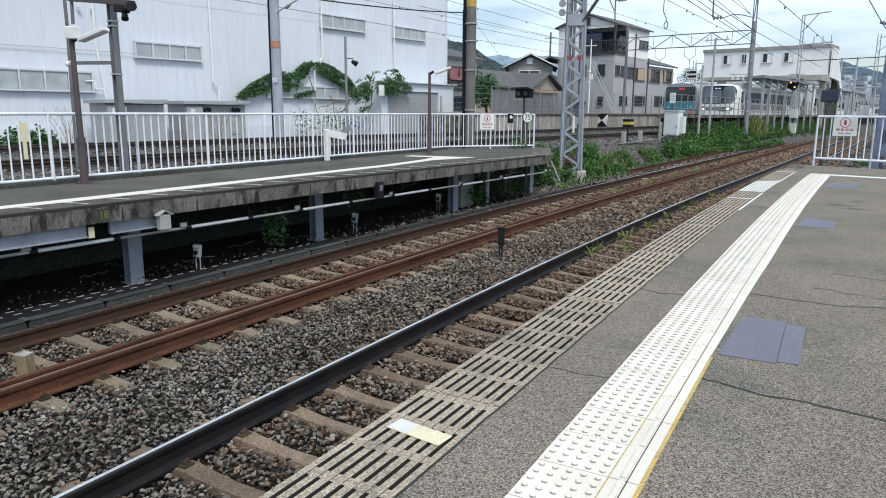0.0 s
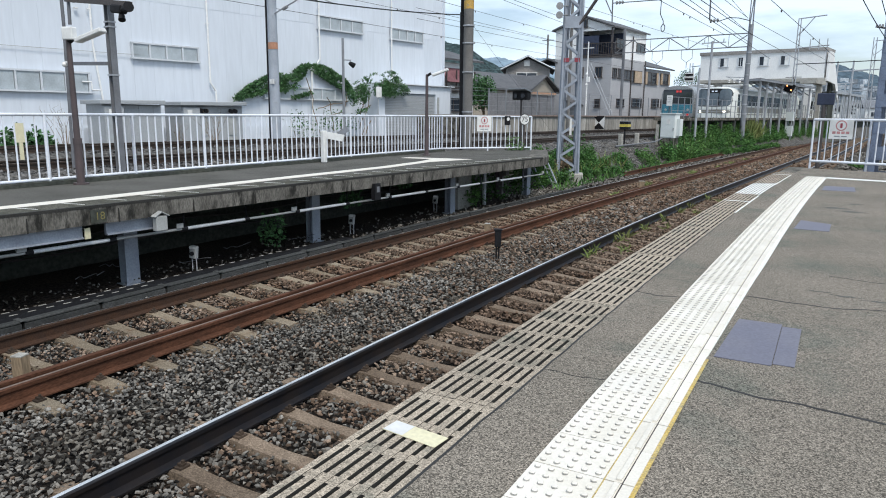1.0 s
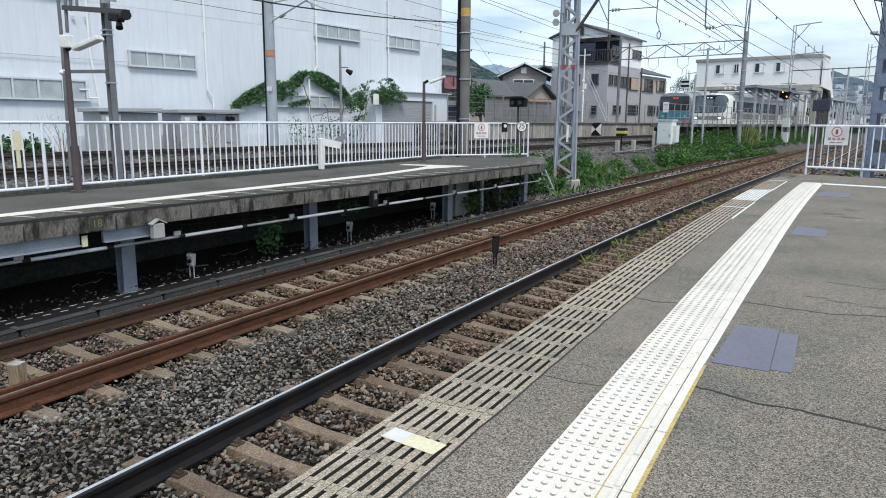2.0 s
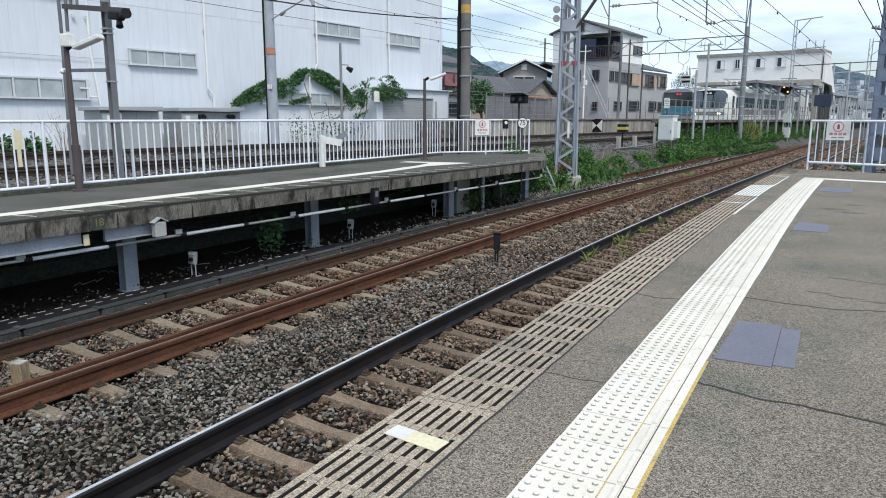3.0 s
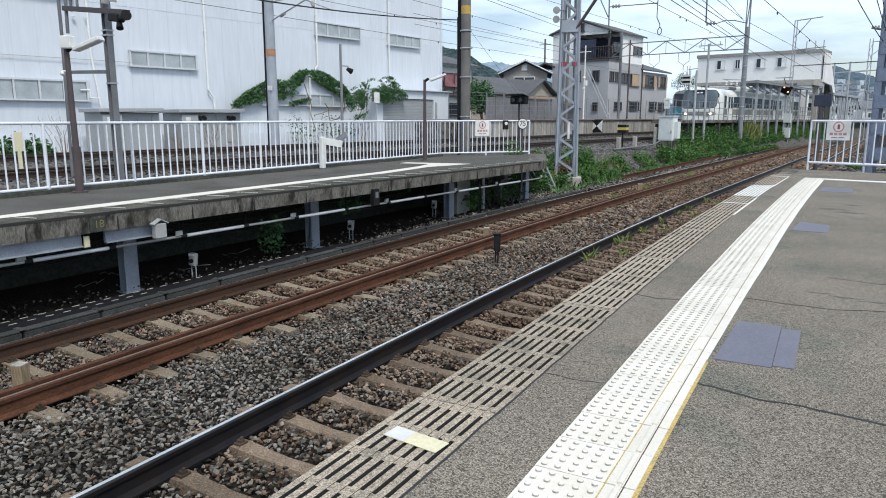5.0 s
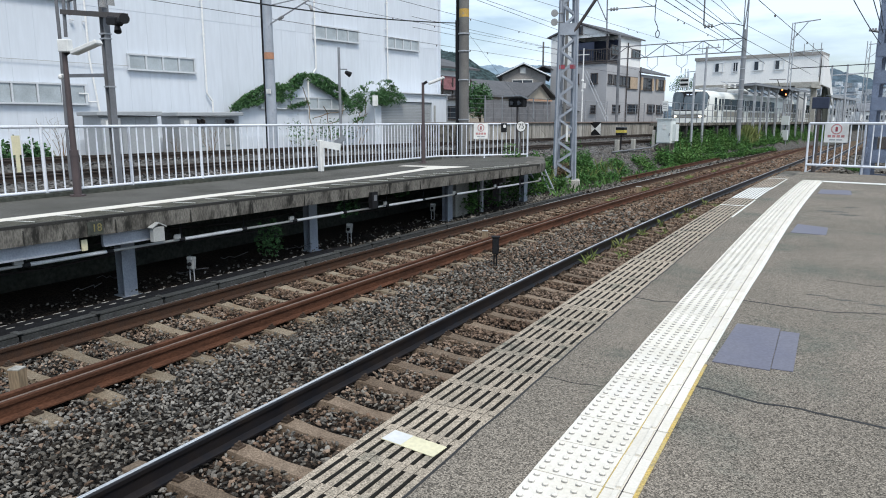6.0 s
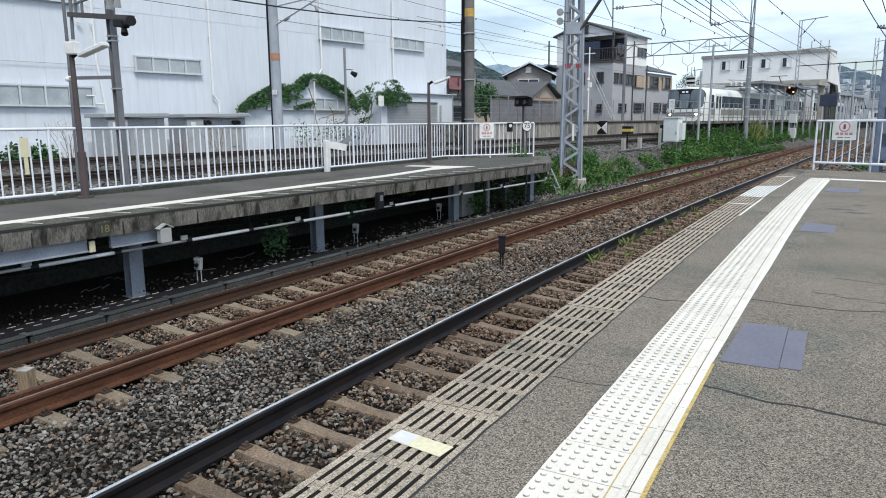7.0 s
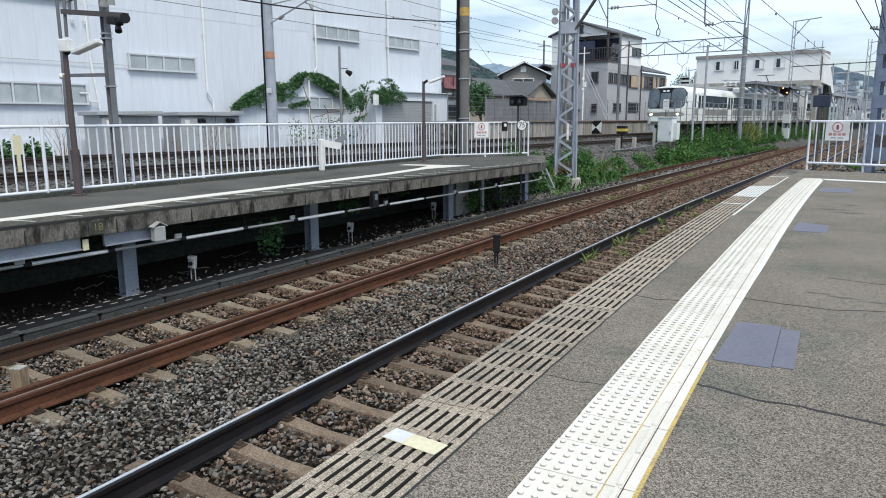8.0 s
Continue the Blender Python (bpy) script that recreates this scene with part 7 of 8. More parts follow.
    place = np.array([(FAR_LINE @ Vector((x, y, z)))[:] for x, y, z in zip(xs, ys, zs)])
    size = 0.043 * rng.uniform(0.6, 1.3, (len(xs), 1)) * rng.uniform(0.8, 1.2, (len(xs), 3))
    many("ballast_stones", shapes, faces, place, turns(rng, len(xs), 0.6), size, M["stone_dim"], "dark grey ballast stones between the far rails", "ballast")


LEAF = np.array([[[0, -0.5, 0], [0.32, 0.0, 0.08], [0, 0.5, -0.05], [-0.32, 0.0, 0.08]], [[0, -0.5, 0.05], [0.24, 0.05, -0.04], [0, 0.55, 0.1], [-0.26, 0.0, -0.04]]], float)
BLADE = np.array([[[-0.04, 0, 0], [0.04, 0, 0], [0.03, 0.12, 0.6], [0.0, 0.4, 1.0]], [[-0.04, 0, 0], [0.04, 0, 0], [0.02, -0.1, 0.6], [0.0, -0.3, 1.0]]], float)
QUAD = np.array([[0, 1, 2, 3]])


def leaf_cloud(rng, blobs, per, spread=0.33):
    """Places crowded towards the skin of each blob (centre, radii)."""
    out = []
    for (c, r) in blobs:
        n = int(per * r[0] * r[1] * 4 + per * r[2] * (r[0] + r[1]))
        d = rng.normal(size=(n, 3))
        d /= np.linalg.norm(d, axis=1)[:, None]
        d *= (rng.uniform(0, 1, (n, 1)) ** spread)
        lump = 1 + 0.3 * np.sin(d[:, :1] * 5 + c[0] * 3) * np.cos(d[:, 1:2] * 4 + c[1] * 2)
        out.append(np.array(c) + d * np.array(r) * lump)
    return np.concatenate(out)


def plants():
    rng = np.random.default_rng(21)
    base = [(22.5, -8.25), (24, -8.25), (29, -8.0), (35, -7.62), (41, -7.4), (50, -6.85), (61, -5.9), (64, -4.9), (77, -2.6), (95, 0.9)]
    foot = lambda y: float(np.interp(y, [b[0] for b in base], [b[1] for b in base]))
    blobs = []
    for y in np.arange(23.4, 31.5, 0.42):
        for k in range(3):
            x = foot(y) - 0.62 - 0.58 * k + rng.normal(0, 0.12)
            hgt = (0.32, 0.52, 0.62)[k] * rng.uniform(0.6, 1.25) * (1.0 if y < 30 else 0.6)
            blobs.append(((x, y, -1.05 + 0.22 * k + hgt * 0.8), (0.34, 0.34, hgt)))
    low = leaf_cloud(rng, blobs, 560, 0.5)
    size = rng.uniform(0.04, 0.13, (len(low), 1)) * np.ones((1, 3))
    many("weeds", LEAF, QUAD, low, turns(rng, len(low), 0.8), size, M["leaf"], "leafy green weeds on the bank beside the mast", "weeds")
    dry = leaf_cloud(rng, [((-9.0, 25.7 + 0.35 * k, -0.42 + 0.05 * (k % 2)), (0.3, 0.3, 0.24)) for k in range(4)], 330, 0.5)
    size = rng.uniform(0.04, 0.12, (len(dry), 1)) * np.ones((1, 3))
    many("dead_weeds", LEAF, QUAD, dry, turns(rng, len(dry), 1.0), size, M["leaf_dry"], "withered brown weeds among the green ones", "weeds")
    blobs = []
    for y in np.arange(34.5, 92, 0.6):
        room = float(np.interp(y, [36, 48, 60, 75], [1.6, 1.2, 0.9, 0.5]))
        for k in range(3):
            x = foot(y) - 0.12 - room * k / 3 + rng.normal(0, 0.08)
            hgt = rng.uniform(0.3, 1.0) * (0.55, 0.85, 1.1)[k] * (0.55 if y < 37 else 1.0)
            if 56.0 < y < 60 or (y < 43.0 and x < -0.184 * y):
                continue
            blobs.append(((x, y, -1.0 + 0.15 * k + hgt * 0.9), (0.36, 0.45, hgt)))
    for k in range(26):
        a = FAR_LINE @ Vector((3.25 + 0.22 * (k % 3) + rng.normal(0, 0.06), -9.6 + 0.17 * k, -0.75 + 0.16 * (2 - k % 3)))
        blobs.append((a[:], (0.3, 0.3, rng.uniform(0.25, 0.6))))
    for yl in (-15.2, -14.7, -14.3, -12.3, -11.9, -11.5, -11.0):
        for k in range(3):
            a = FAR_LINE @ Vector((3.0 + 0.3 * k, yl + rng.normal(0, 0.1), -0.6 - 0.22 * k))
            blobs.append((a[:], (0.28, 0.3, rng.uniform(0.25, 0.5))))
    for k in range(5):
        blobs.append(((1.1 + 0.14 * k, 43.6 - 0.5 * k, -1.05), (0.25, 0.4, 0.16)))
    for k in range(12):
        blobs.append(((-5.7 + rng.normal(0, 0.2), 58 + rng.normal(0, 1.3), -0.7 + rng.uniform(0, 0.9)), (0.3, 0.4, 0.4)))
    # thick growth on the slope below the station
    for yl in np.arange(-8.0, 16.0, 0.4):
        for x in (3.2, 3.45):
            a = FAR_LINE @ Vector((x + rng.normal(0, 0.06), yl, -0.95 + rng.uniform(0.0, 0.12)))
            blobs.append((a[:], (0.22, 0.3, rng.uniform(0.14, 0.3))))
    for yl in np.arange(-7.0, 33.0, 0.55):
        edge = float(np.interp(yl, [-7, 5, 19, 33], [3.05, 3.0, 2.7, 2.3]))
        for k in range(4):
            x = edge - (edge - 1.75) * k / 4 + rng.normal(0, 0.06)
            foot_z = float(np.interp(x, [1.7, 2.3, 3.4], [0.08, -0.1, -1.0]))
            hgt = rng.uniform(0.5, 1.15) * (0.34, 0.52, 0.64, 0.62)[k] * float(np.interp(yl, [-7, 0, 33], [0.8, 1.0, 1.1]))
            a = FAR_LINE @ Vector((x, yl + rng.normal(0, 0.15), foot_z + hgt * 0.85))
            blobs.append((a[:], (0.32, 0.42, hgt)))
    high = leaf_cloud(rng, blobs, 250, 0.5)
    size = rng.uniform(0.05, 0.17, (len(high), 1)) * np.ones((1, 3))
    many("weeds", LEAF, QUAD, high, turns(rng, len(high), 0.8), size, M["leaf"], "tall green weeds along the station platform", "weeds")
    # pale grass clump and grassy fringe
    n = 1500
    pos = np.array([(FAR_LINE @ Vector((x, y, -0.3)))[:] for x, y in zip(rng.normal(2.45, 0.22, n), rng.normal(10.4, 0.9, n))])
    size = np.stack([np.full(n, 0.28), np.full(n, 0.7), rng.uniform(0.5, 1.65, n)], 1)
    many("tall_grass", BLADE, QUAD, pos, turns(rng, n, 0.28), size, M["leaf_yellow"], "clump of tall yellow-green grass", "grass")
    # thin stalks standing out of the weeds
    n = 900
    ys = rng.uniform(24, 90, n)
    back = rng.uniform(0, 1, n) * np.interp(ys, [24, 48, 75], [1.4, 1.0, 0.35])
    xs = np.array([foot(y) for y in ys]) - 0.2 - back
    ok = ~((ys < 43) & (xs < -0.184 * ys) & (ys > 32))
    pos = np.stack([xs, ys, -1.0 + 0.2 * back], 1)[ok]
    size = np.stack([np.full(len(pos), 0.2), np.full(len(pos), 0.5), rng.uniform(0.4, 1.3, len(pos)) * np.where(pos[:, 1] < 34, 0.6, 1.0)], 1)
    many("weed_stalks", BLADE, QUAD, pos, turns(rng, len(pos), 0.3), size, M["leaf_yellow"], "thin grassy stalks standing out of the weeds", "grass")
    n = 1600
    ys = rng.uniform(23, 95, n)
    pos = np.stack([np.array([foot(y) for y in ys]) + rng.normal(0.02, 0.13, n), ys, np.full(n, -1.15)], 1)
    size = np.stack([np.full(n, 0.35), np.full(n, 0.5), rng.uniform(0.12, 0.38, n)], 1)
    many("grass_fringe", BLADE, QUAD, pos, turns(rng, n, 0.35), size, M["leaf"], "thin grass along the edge of the ballast", "grass")
    # tufts between the rails
    tufts = [(26.0, -6.8), (29.0, -6.7), (33.0, -6.9), (37.0, -6.6), (41, -6.8), (45, -6.8), (22, -6.6)]
    pos = []
    for s, o in tufts:
        p = along(s, o, -1.12)
        pos.append(np.array(p) + rng.normal(0, 1, (70, 3)) * np.array([0.07, 0.22, 0.0]))
    for s, o in ((12.9, -3.88), (15.6, -3.88), (17.0, -3.9)):
        pos.append(np.array(along(s, o, -1.14)) + rng.normal(0, 1, (9, 3)) * np.array([0.04, 0.2, 0.0]) - np.array([0, 0, 0.04]))
    for k in range(16):
        pos.append(np.array(along(13.2 + 0.62 * k, -2.36 - 1.15 * (k % 5 == 0), -1.13)) + rng.normal(0, 1, (16, 3)) * np.array([0.04, 0.14, 0.0]))
    low_count = sum(len(p) for p in pos)
    for s in (12.15, 12.5, 13.9, 14.2, 14.6, 15.9, 17.6, 19.0, 20.4, 22.6):
        pos.append(np.array(along(s, -3.90, -1.13)) + rng.normal(0, 1, (11, 3)) * np.array([0.025, 0.05, 0.0]))
    pos = np.concatenate(pos)
    size = np.stack([np.full(len(pos), 0.22), np.full(len(pos), 0.4), rng.uniform(0.06, 0.19, len(pos)) * np.where(np.arange(len(pos)) < low_count, 0.8, 1.3)], 1)
    many("grass_tufts", BLADE, QUAD, pos, turns(rng, len(pos), 0.4), size, M["leaf_yellow"], "small grass tufts growing between the rails", "grass")
    # plants under the end of the opposite platform
    blobs = [((-9.2, 9.9, -0.75), (0.22, 0.32, 0.36)), ((-9.3, 12.5, -0.45), (0.2, 0.4, 0.2)), ((-9.6, 15.2, -0.35), (0.2, 0.3, 0.16))]
    fern = leaf_cloud(rng, blobs, 500)
    size = rng.uniform(0.05, 0.13, (len(fern), 1)) * np.ones((1, 3))
    many("fern", LEAF, QUAD, fern, turns(rng, len(fern), 1.2), size, M["leaf_dark"], "dark green plants growing under the platform", "plant")
    blobs = [((-8.85 - 0.3 * (k % 4), 17.9 + 0.42 * k, -0.85 + 0.14 * (k % 4)), (0.4, 0.4, 0.3)) for k in range(16)]
    vine = leaf_cloud(rng, blobs, 300)
    size = rng.uniform(0.05, 0.12, (len(vine), 1)) * np.ones((1, 3))
    many("vines", LEAF, QUAD, vine, turns(rng, len(vine), 1.0), size, M["leaf"], "green vines under the platform end", "plant")
    # bushes behind the fences
    for name, blobs, per, mat, label in (
            ("bush", [((-8.0, -38.4 + 0.32 * k, 0.25 + 0.2 * (k % 2)), (0.4, 0.35, 0.42)) for k in range(5)], 200, "leaf_dark", "small dark shrub below the works wall"),
            ("bush", [((-10.2, -8.3 + 0.6 * k, 2.35 + 0.55 * j), (0.7, 0.65, 0.65)) for k in range(3) for j in range(3) if j + k < 4], 110, "leaf_dark", "rounded dark green bush behind the boundary fence"),
            ("tree", [((-21.6 + 0.75 * k, 60.0 + 0.4 * k, 6.6 + 0.5 * (k % 2)), (0.9, 0.9, 0.8)) for k in range(4)] + [((-20.7, 60.0, 7.7), (0.9, 0.9, 0.7))], 60, "leaf_dark", "dark green tree top beyond the houses")):
        pts = leaf_cloud(rng, blobs, per)
        pts = np.array([(FAR_LINE @ Vector(p))[:] for p in pts])
        size = rng.uniform(0.12, 0.26, (len(pts), 1)) * np.ones((1, 3))
        t = thing(name, label, name)
        ob = many("leaves", LEAF, QUAD, pts, turns(rng, len(pts), 1.0), size, M[mat], "", "", "")
        ob.parent = t
        bm = bmesh.new()
        c0 = blobs[len(blobs) // 2][0]
        a, b = FAR_LINE @ Vector((c0[0], c0[1], 0.0)), FAR_LINE @ Vector(c0)
        tube(bm, a, b, 0.12, 0.05, n=7)
        for k in range(4):
            c = FAR_LINE @ Vector(blobs[k % len(blobs)][0])
            tube(bm, a.lerp(b, 0.5), c, 0.05, 0.02, n=5)
        part("trunk", bm, M["leaf_dry"], t)
    # bare twiggy shrubs before the sheds
    twig = random.Random(17)
    for y, tall, n in ((-37.0, 1.9, 9), (-31.2, 1.75, 13), (-32.7, 1.2, 7), (-26.9, 0.9, 8)):
        sh = thing("bare_shrub", "thin leafless shrub beside the far rails", "shrub", far_pose(-6.8, y, 0.0), group="bare shrubs")
        for k in range(n):
            bm = bmesh.new()
            p0, d = Vector((twig.uniform(-0.08, 0.08), twig.uniform(-0.10, 0.10), -0.05)), Vector((twig.uniform(-0.2, 0.2), twig.uniform(-0.35, 0.35), 1.0))
            reach, r = tall * twig.uniform(0.55, 1.0), 0.013
            for j in range(5):
                p1 = p0 + d.normalized() * reach / 5
                tube(bm, p0, p1, r, r * 0.8, n=5)
                if j > 1:
                    tube(bm, p1, p1 + Vector((twig.uniform(-0.12, 0.12), twig.uniform(-0.22, 0.22), twig.uniform(0.08, 0.25))), r * 0.6, r * 0.3, n=4)
                p0, d, r = p1, d + Vector((twig.uniform(-0.2, 0.2), twig.uniform(-0.3, 0.3), 0)), r * 0.8
            part("twig", bm, M["leaf_dry"], sh)
    # ivy on the works wall
    ivy = thing("ivy", "drooping dark green creeper spreading over the factory wall", "climbing plant")
    crest = [(-24.95, 2.28), (-24.2, 2.85), (-23.1, 3.38), (-22.0, 3.72), (-20.5, 4.15), (-19.8, 4.2), (-19.1, 4.17), (-18.05, 3.78), (-17.4, 3.36), (-16.95, 2.9)]
    hang = [(-24.95, 2.12), (-24.2, 2.30), (-23.1, 2.52), (-22.2, 2.60), (-21.1, 2.68), (-20.5, 3.25), (-20.05, 3.80), (-19.0, 3.40), (-18.1, 3.02), (-16.95, 2.72)]
    top = lambda v: float(np.interp(v, [c[0] for c in crest], [c[1] for c in crest]))
    low_edge = lambda v: float(np.interp(v, [c[0] for c in hang], [c[1] for c in hang]))
    pts = []
    # overlapping sprays that arch outwards from the middle and droop at their tips
    for k in range(470):
        v = rng.uniform(-24.9, -17.0)
        t, b = top(v), low_edge(v)
        z = t - (t - b) * rng.uniform(0, 1) ** 1.5
        if noise.noise(Vector((v * 1.3, z * 2.0, 3.0))) < -0.16:
            continue
        way = -1.0 if v < -19.9 else 1.0
        length = rng.uniform(0.25, 0.6)
        for q in np.linspace(0, 1, 26):
            pts.append((-14.02 + 0.10 + rng.uniform(0, 0.16) + 0.14 * q, v + way * length * q + rng.normal(0, 0.035), z - 0.42 * length * q * q + rng.normal(0, 0.035)))
    for k in range(24):
        v = rng.uniform(-21.6, -19.9)
        for q in np.linspace(0, 1, 12):
            pts.append((-13.85 + rng.uniform(0, 0.1), v + 0.3 * q, 2.30 + 0.24 * (v + 21.6) - 0.12 * q + rng.normal(0, 0.03)))
    # the bushier second growth over the lean-to
    crest2, low2 = ([-18.1, -17.14, -16.2, -14.65, -14.1, -13.3], [2.95, 3.45, 3.75, 3.85, 3.75, 2.95]), ([-18.1, -17.4, -16.5, -15.9, -14.5, -13.3], [2.7, 1.6, 1.55, 2.55, 2.65, 2.8])
    for k in range(270):
        v = rng.uniform(-18.0, -13.4)
        t, b = float(np.interp(v, *crest2)), float(np.interp(v, *low2))
        z = t - (t - b) * rng.uniform(0, 1)
        if noise.noise(Vector((v * 1.5, z * 1.8, 9.0))) < -0.15:
            continue
        way = 1.0 if v > -16.2 else -0.5
        for q in np.linspace(0, 1, 18):
            pts.append((-12.8 + rng.uniform(0, 0.5), v + way * 0.5 * q + rng.normal(0, 0.05), z + 0.1 * q - 0.3 * q * q + rng.normal(0, 0.05)))
    for v0, z0, reach in ((-16.4, 3.7, 0.7), (-14.6, 3.85, 0.55), (-14.0, 3.9, -0.5), (-15.2, 3.9, 0.9)):
        for q in np.linspace(0, 1, 30):
            pts.append((-12.7 + rng.uniform(0, 0.2), v0 + reach * q + rng.normal(0, 0.03), z0 + 0.35 * q - 0.25 * q * q + rng.normal(0, 0.04)))
    for (s, z) in ((-21.6, 0.9), (-20.8, 0.6), (-18.6, 1.0), (-19.4, 0.9), (-17.6, 0.8)):
        for a, b in rng.normal(size=(110, 2)) * 0.35:
            pts.append((-13.4 + rng.uniform(0, 0.3), s + a, max(0.1, z + b)))
    pts = np.array([(FAR_LINE @ Vector(p))[:] for p in pts])
    size = rng.uniform(0.08, 0.19, (len(pts), 1)) * np.array([[0.8, 1.25, 1.0]])
    leaves = many("leaves", LEAF, QUAD, pts, turns(rng, len(pts)), size, M["leaf_dark"], "", "", "")
    leaves.parent = ivy
    r2 = random.Random(8)
    for s, z0, s1, z1 in ((-19.6, 0.1, -20.6, 3.4), (-18.0, 0.1, -17.4, 2.6), (-18.4, 0.1, -19.0, 2.4), (-16.2, 0.1, -15.4, 3.0), (-15.9, 0.1, -14.0, 3.3), (-17.0, 1.2, -14.8, 2.2), (-19.8, 1.7, -17.2, 2.2), (-20.2, 1.2, -17.6, 1.5), (-16.4, 0.5, -16.0, 2.4)):
        prev = Vector((-13.5, s, z0))
        bm = bmesh.new()
        for k in range(1, 7):
            cur = Vector((-13.5, s + (s1 - s) * k / 6 + r2.uniform(-0.12, 0.12), z0 + (z1 - z0) * k / 6 + r2.uniform(-0.05, 0.05)))
            tube(bm, FAR_LINE @ prev, FAR_LINE @ cur, 0.025, n=5)
            prev = cur
        part("stem", bm, M["leaf_dry"], ivy, "bare brown stem")


# ================= wires =================
def wire(name, a, b, sag, r, label, group, n=14):
    bm = bmesh.new()
    r *= 0.78
    a, b = Vector(a), Vector(b)
    pts = [a.lerp(b, k / n) - Vector((0, 0, 4 * sag * (k / n) * (1 - k / n))) for k in range(n + 1)]
    ring = [(math.cos(t) * r, math.sin(t) * r) for t in (0.5, 2.6, 4.7)]
    sweep(bm, ring, pts)
    return solid(name, bm, M["copper"], label, "wire", group=group)


def wires():
    def span(name, ax, ay, bx, by, z, t0, t1, sag, r, label, group):
        """A wire at one height whose course runs over (ax, ay) and (bx, by), carried on to either side."""
        a, b = Vector((ax, ay, z)), Vector((bx, by, z))
        wire(name, a.lerp(b, t0), a.lerp(b, t1), sag, r, label, group)

    # along the second railway
    for ax, ay, bx, by, z, t0, t1 in ((-14.71, 38.37, -12.40, 61.38, 8.0, -2.2, 1.6), (-23.89, 29.06, -22.50, 43.33, 7.5, -2.5, 2.6), (-22.36, 24.79, -19.77, 51.85, 6.0, -1.4, 2.0),
                                      (-19.64, 31.54, -19.01, 49.76, 7.5, -2.0, 1.9), (-20.02, 36.21, -19.36, 50.71, 7.0, -0.2, 2.6), (-20.11, 36.37, -19.02, 49.84, 6.5, -0.2, 2.6),
                                      (-14.87, 30.77, -15.13, 39.56, 7.0, -2.5, 2.0), (-15.79, 33.78, -15.75, 41.16, 7.5, -2.5, 3.0)):
        span("feeder_wire", ax, ay, bx, by, z, t0, t1, 0.0, 0.016, "dark overhead wire along the second railway", "far line wires")
    # over the near line
    for ax, ay, bx, by, z, t0, t1 in ((-7.35, 33.63, -6.69, 47.03, 6.5, -2.6, 1.1), (-4.64, 22.55, -4.19, 39.32, 5.0, -1.8, 1.6), (-4.97, 25.91, -4.74, 37.59, 5.5, -2.6, 1.6),
                                      (-4.07, 22.89, -3.63, 33.74, 5.0, -2.6, 1.0), (-3.63, 33.74, -3.00, 42.73, 5.0, 0.0, 3.2), (-4.88, 29.51, -4.65, 43.21, 6.0, -2.6, 1.1),
                                      (-5.32, 36.34, -4.97, 44.59, 7.0, -3.2, 1.0), (-4.96, 36.55, -4.97, 45.11, 7.0, -3.2, 1.0), (-2.46, 27.37, -1.12, 46.35, 5.5, -1.8, 1.5), (-4.24, 43.22, -2.89, 56.85, 6.5, -0.1, 2.6)):
        span("catenary_wire", ax, ay, bx, by, z, t0, t1, 0.0, 0.017, "dark overhead wire above the near line", "near line wires")
    # slack wires that end on the mast at the platform end
    for ax, ay, z0, bx, by, z1, sag in ((-1.6, 4.0, 5.6, 1.10, 24.0, 3.55, 0.35), (-0.9, 4.0, 5.6, 1.12, 24.0, 3.85, 0.22), (-0.5, 4.0, 5.6, 1.10, 24.0, 4.05, 0.18), (0.2, 4.0, 5.9, 1.0, 24.0, 5.0, 0.15)):
        wire("slack_wire", (ax, ay, z0), (bx, by, z1), sag, 0.017, "slack dark wire led to the steel mast", "near line wires")
    wire("span_wire", far_pose(2.9, 21.5, 6.05).translation, far_pose(13.6, 21.5, 6.25).translation, 0.03, 0.06, "straight dark cross-span between two masts", "near line wires")
    p = thing("catenary_mast", "slim grey catenary mast holding the cross-span", "mast", far_pose(13.6, 21.5), group="far masts")
    bm = bmesh.new()
    tube(bm, (0, 0, -1.3), (0, 0, 7.0), 0.13, 0.11, n=8)
    part("shaft", bm, M["galvanised"], p)
    # small clamps strung on the wires
    clamp = bar((0.06, 0.07, 0.10), M["steel_dark"], "clamp", 0.02)
    for ax, ay, bx, by, z, spots in ((-22.36, 24.79, -19.77, 51.85, 6.0, (0.48, 0.62, 0.70)), (-19.64, 31.54, -19.01, 49.76, 7.5, (0.4, 0.78)), (-14.71, 38.37, -12.40, 61.38, 8.0, (0.6, 0.68, 1.0)),
                                     (-7.35, 33.63, -6.69, 47.03, 6.5, (0.3, 0.4, 0.85)), (-2.46, 27.37, -1.12, 46.35, 5.5, (0.18, 0.55, 0.78)), (-23.89, 29.06, -22.50, 43.33, 7.5, (0.5, 0.8))):
        for t in spots:
            cl = tagged(new("wire_clamp", clamp), "small dark clamp hanging on an overhead wire", "clamp", "wire clamps")
            p = Vector((ax, ay, z)).lerp(Vector((bx, by, z)), t)
            cl.matrix_world = pose(p.x, p.y, p.z - 0.06)
    wire("thick_cable", FAR_LINE @ Vector((2.6, -40.2, 4.55)), FAR_LINE @ Vector((2.55, -27.0, 4.9)), 0.22, 0.028, "thick black cable between two poles", "cables")
    wire("thick_cable", FAR_LINE @ Vector((2.6, -62.0, 4.9)), FAR_LINE @ Vector((2.6, -40.2, 4.55)), 0.3, 0.028, "thick black cable between two poles", "cables")
    wire("stay_wire", FAR_LINE @ Vector((2.75, -26.9, 4.6)), FAR_LINE @ Vector((2.4, -20.5, 0.8)), 0.0, 0.007, "thin diagonal stay wire from the pole", "cables")
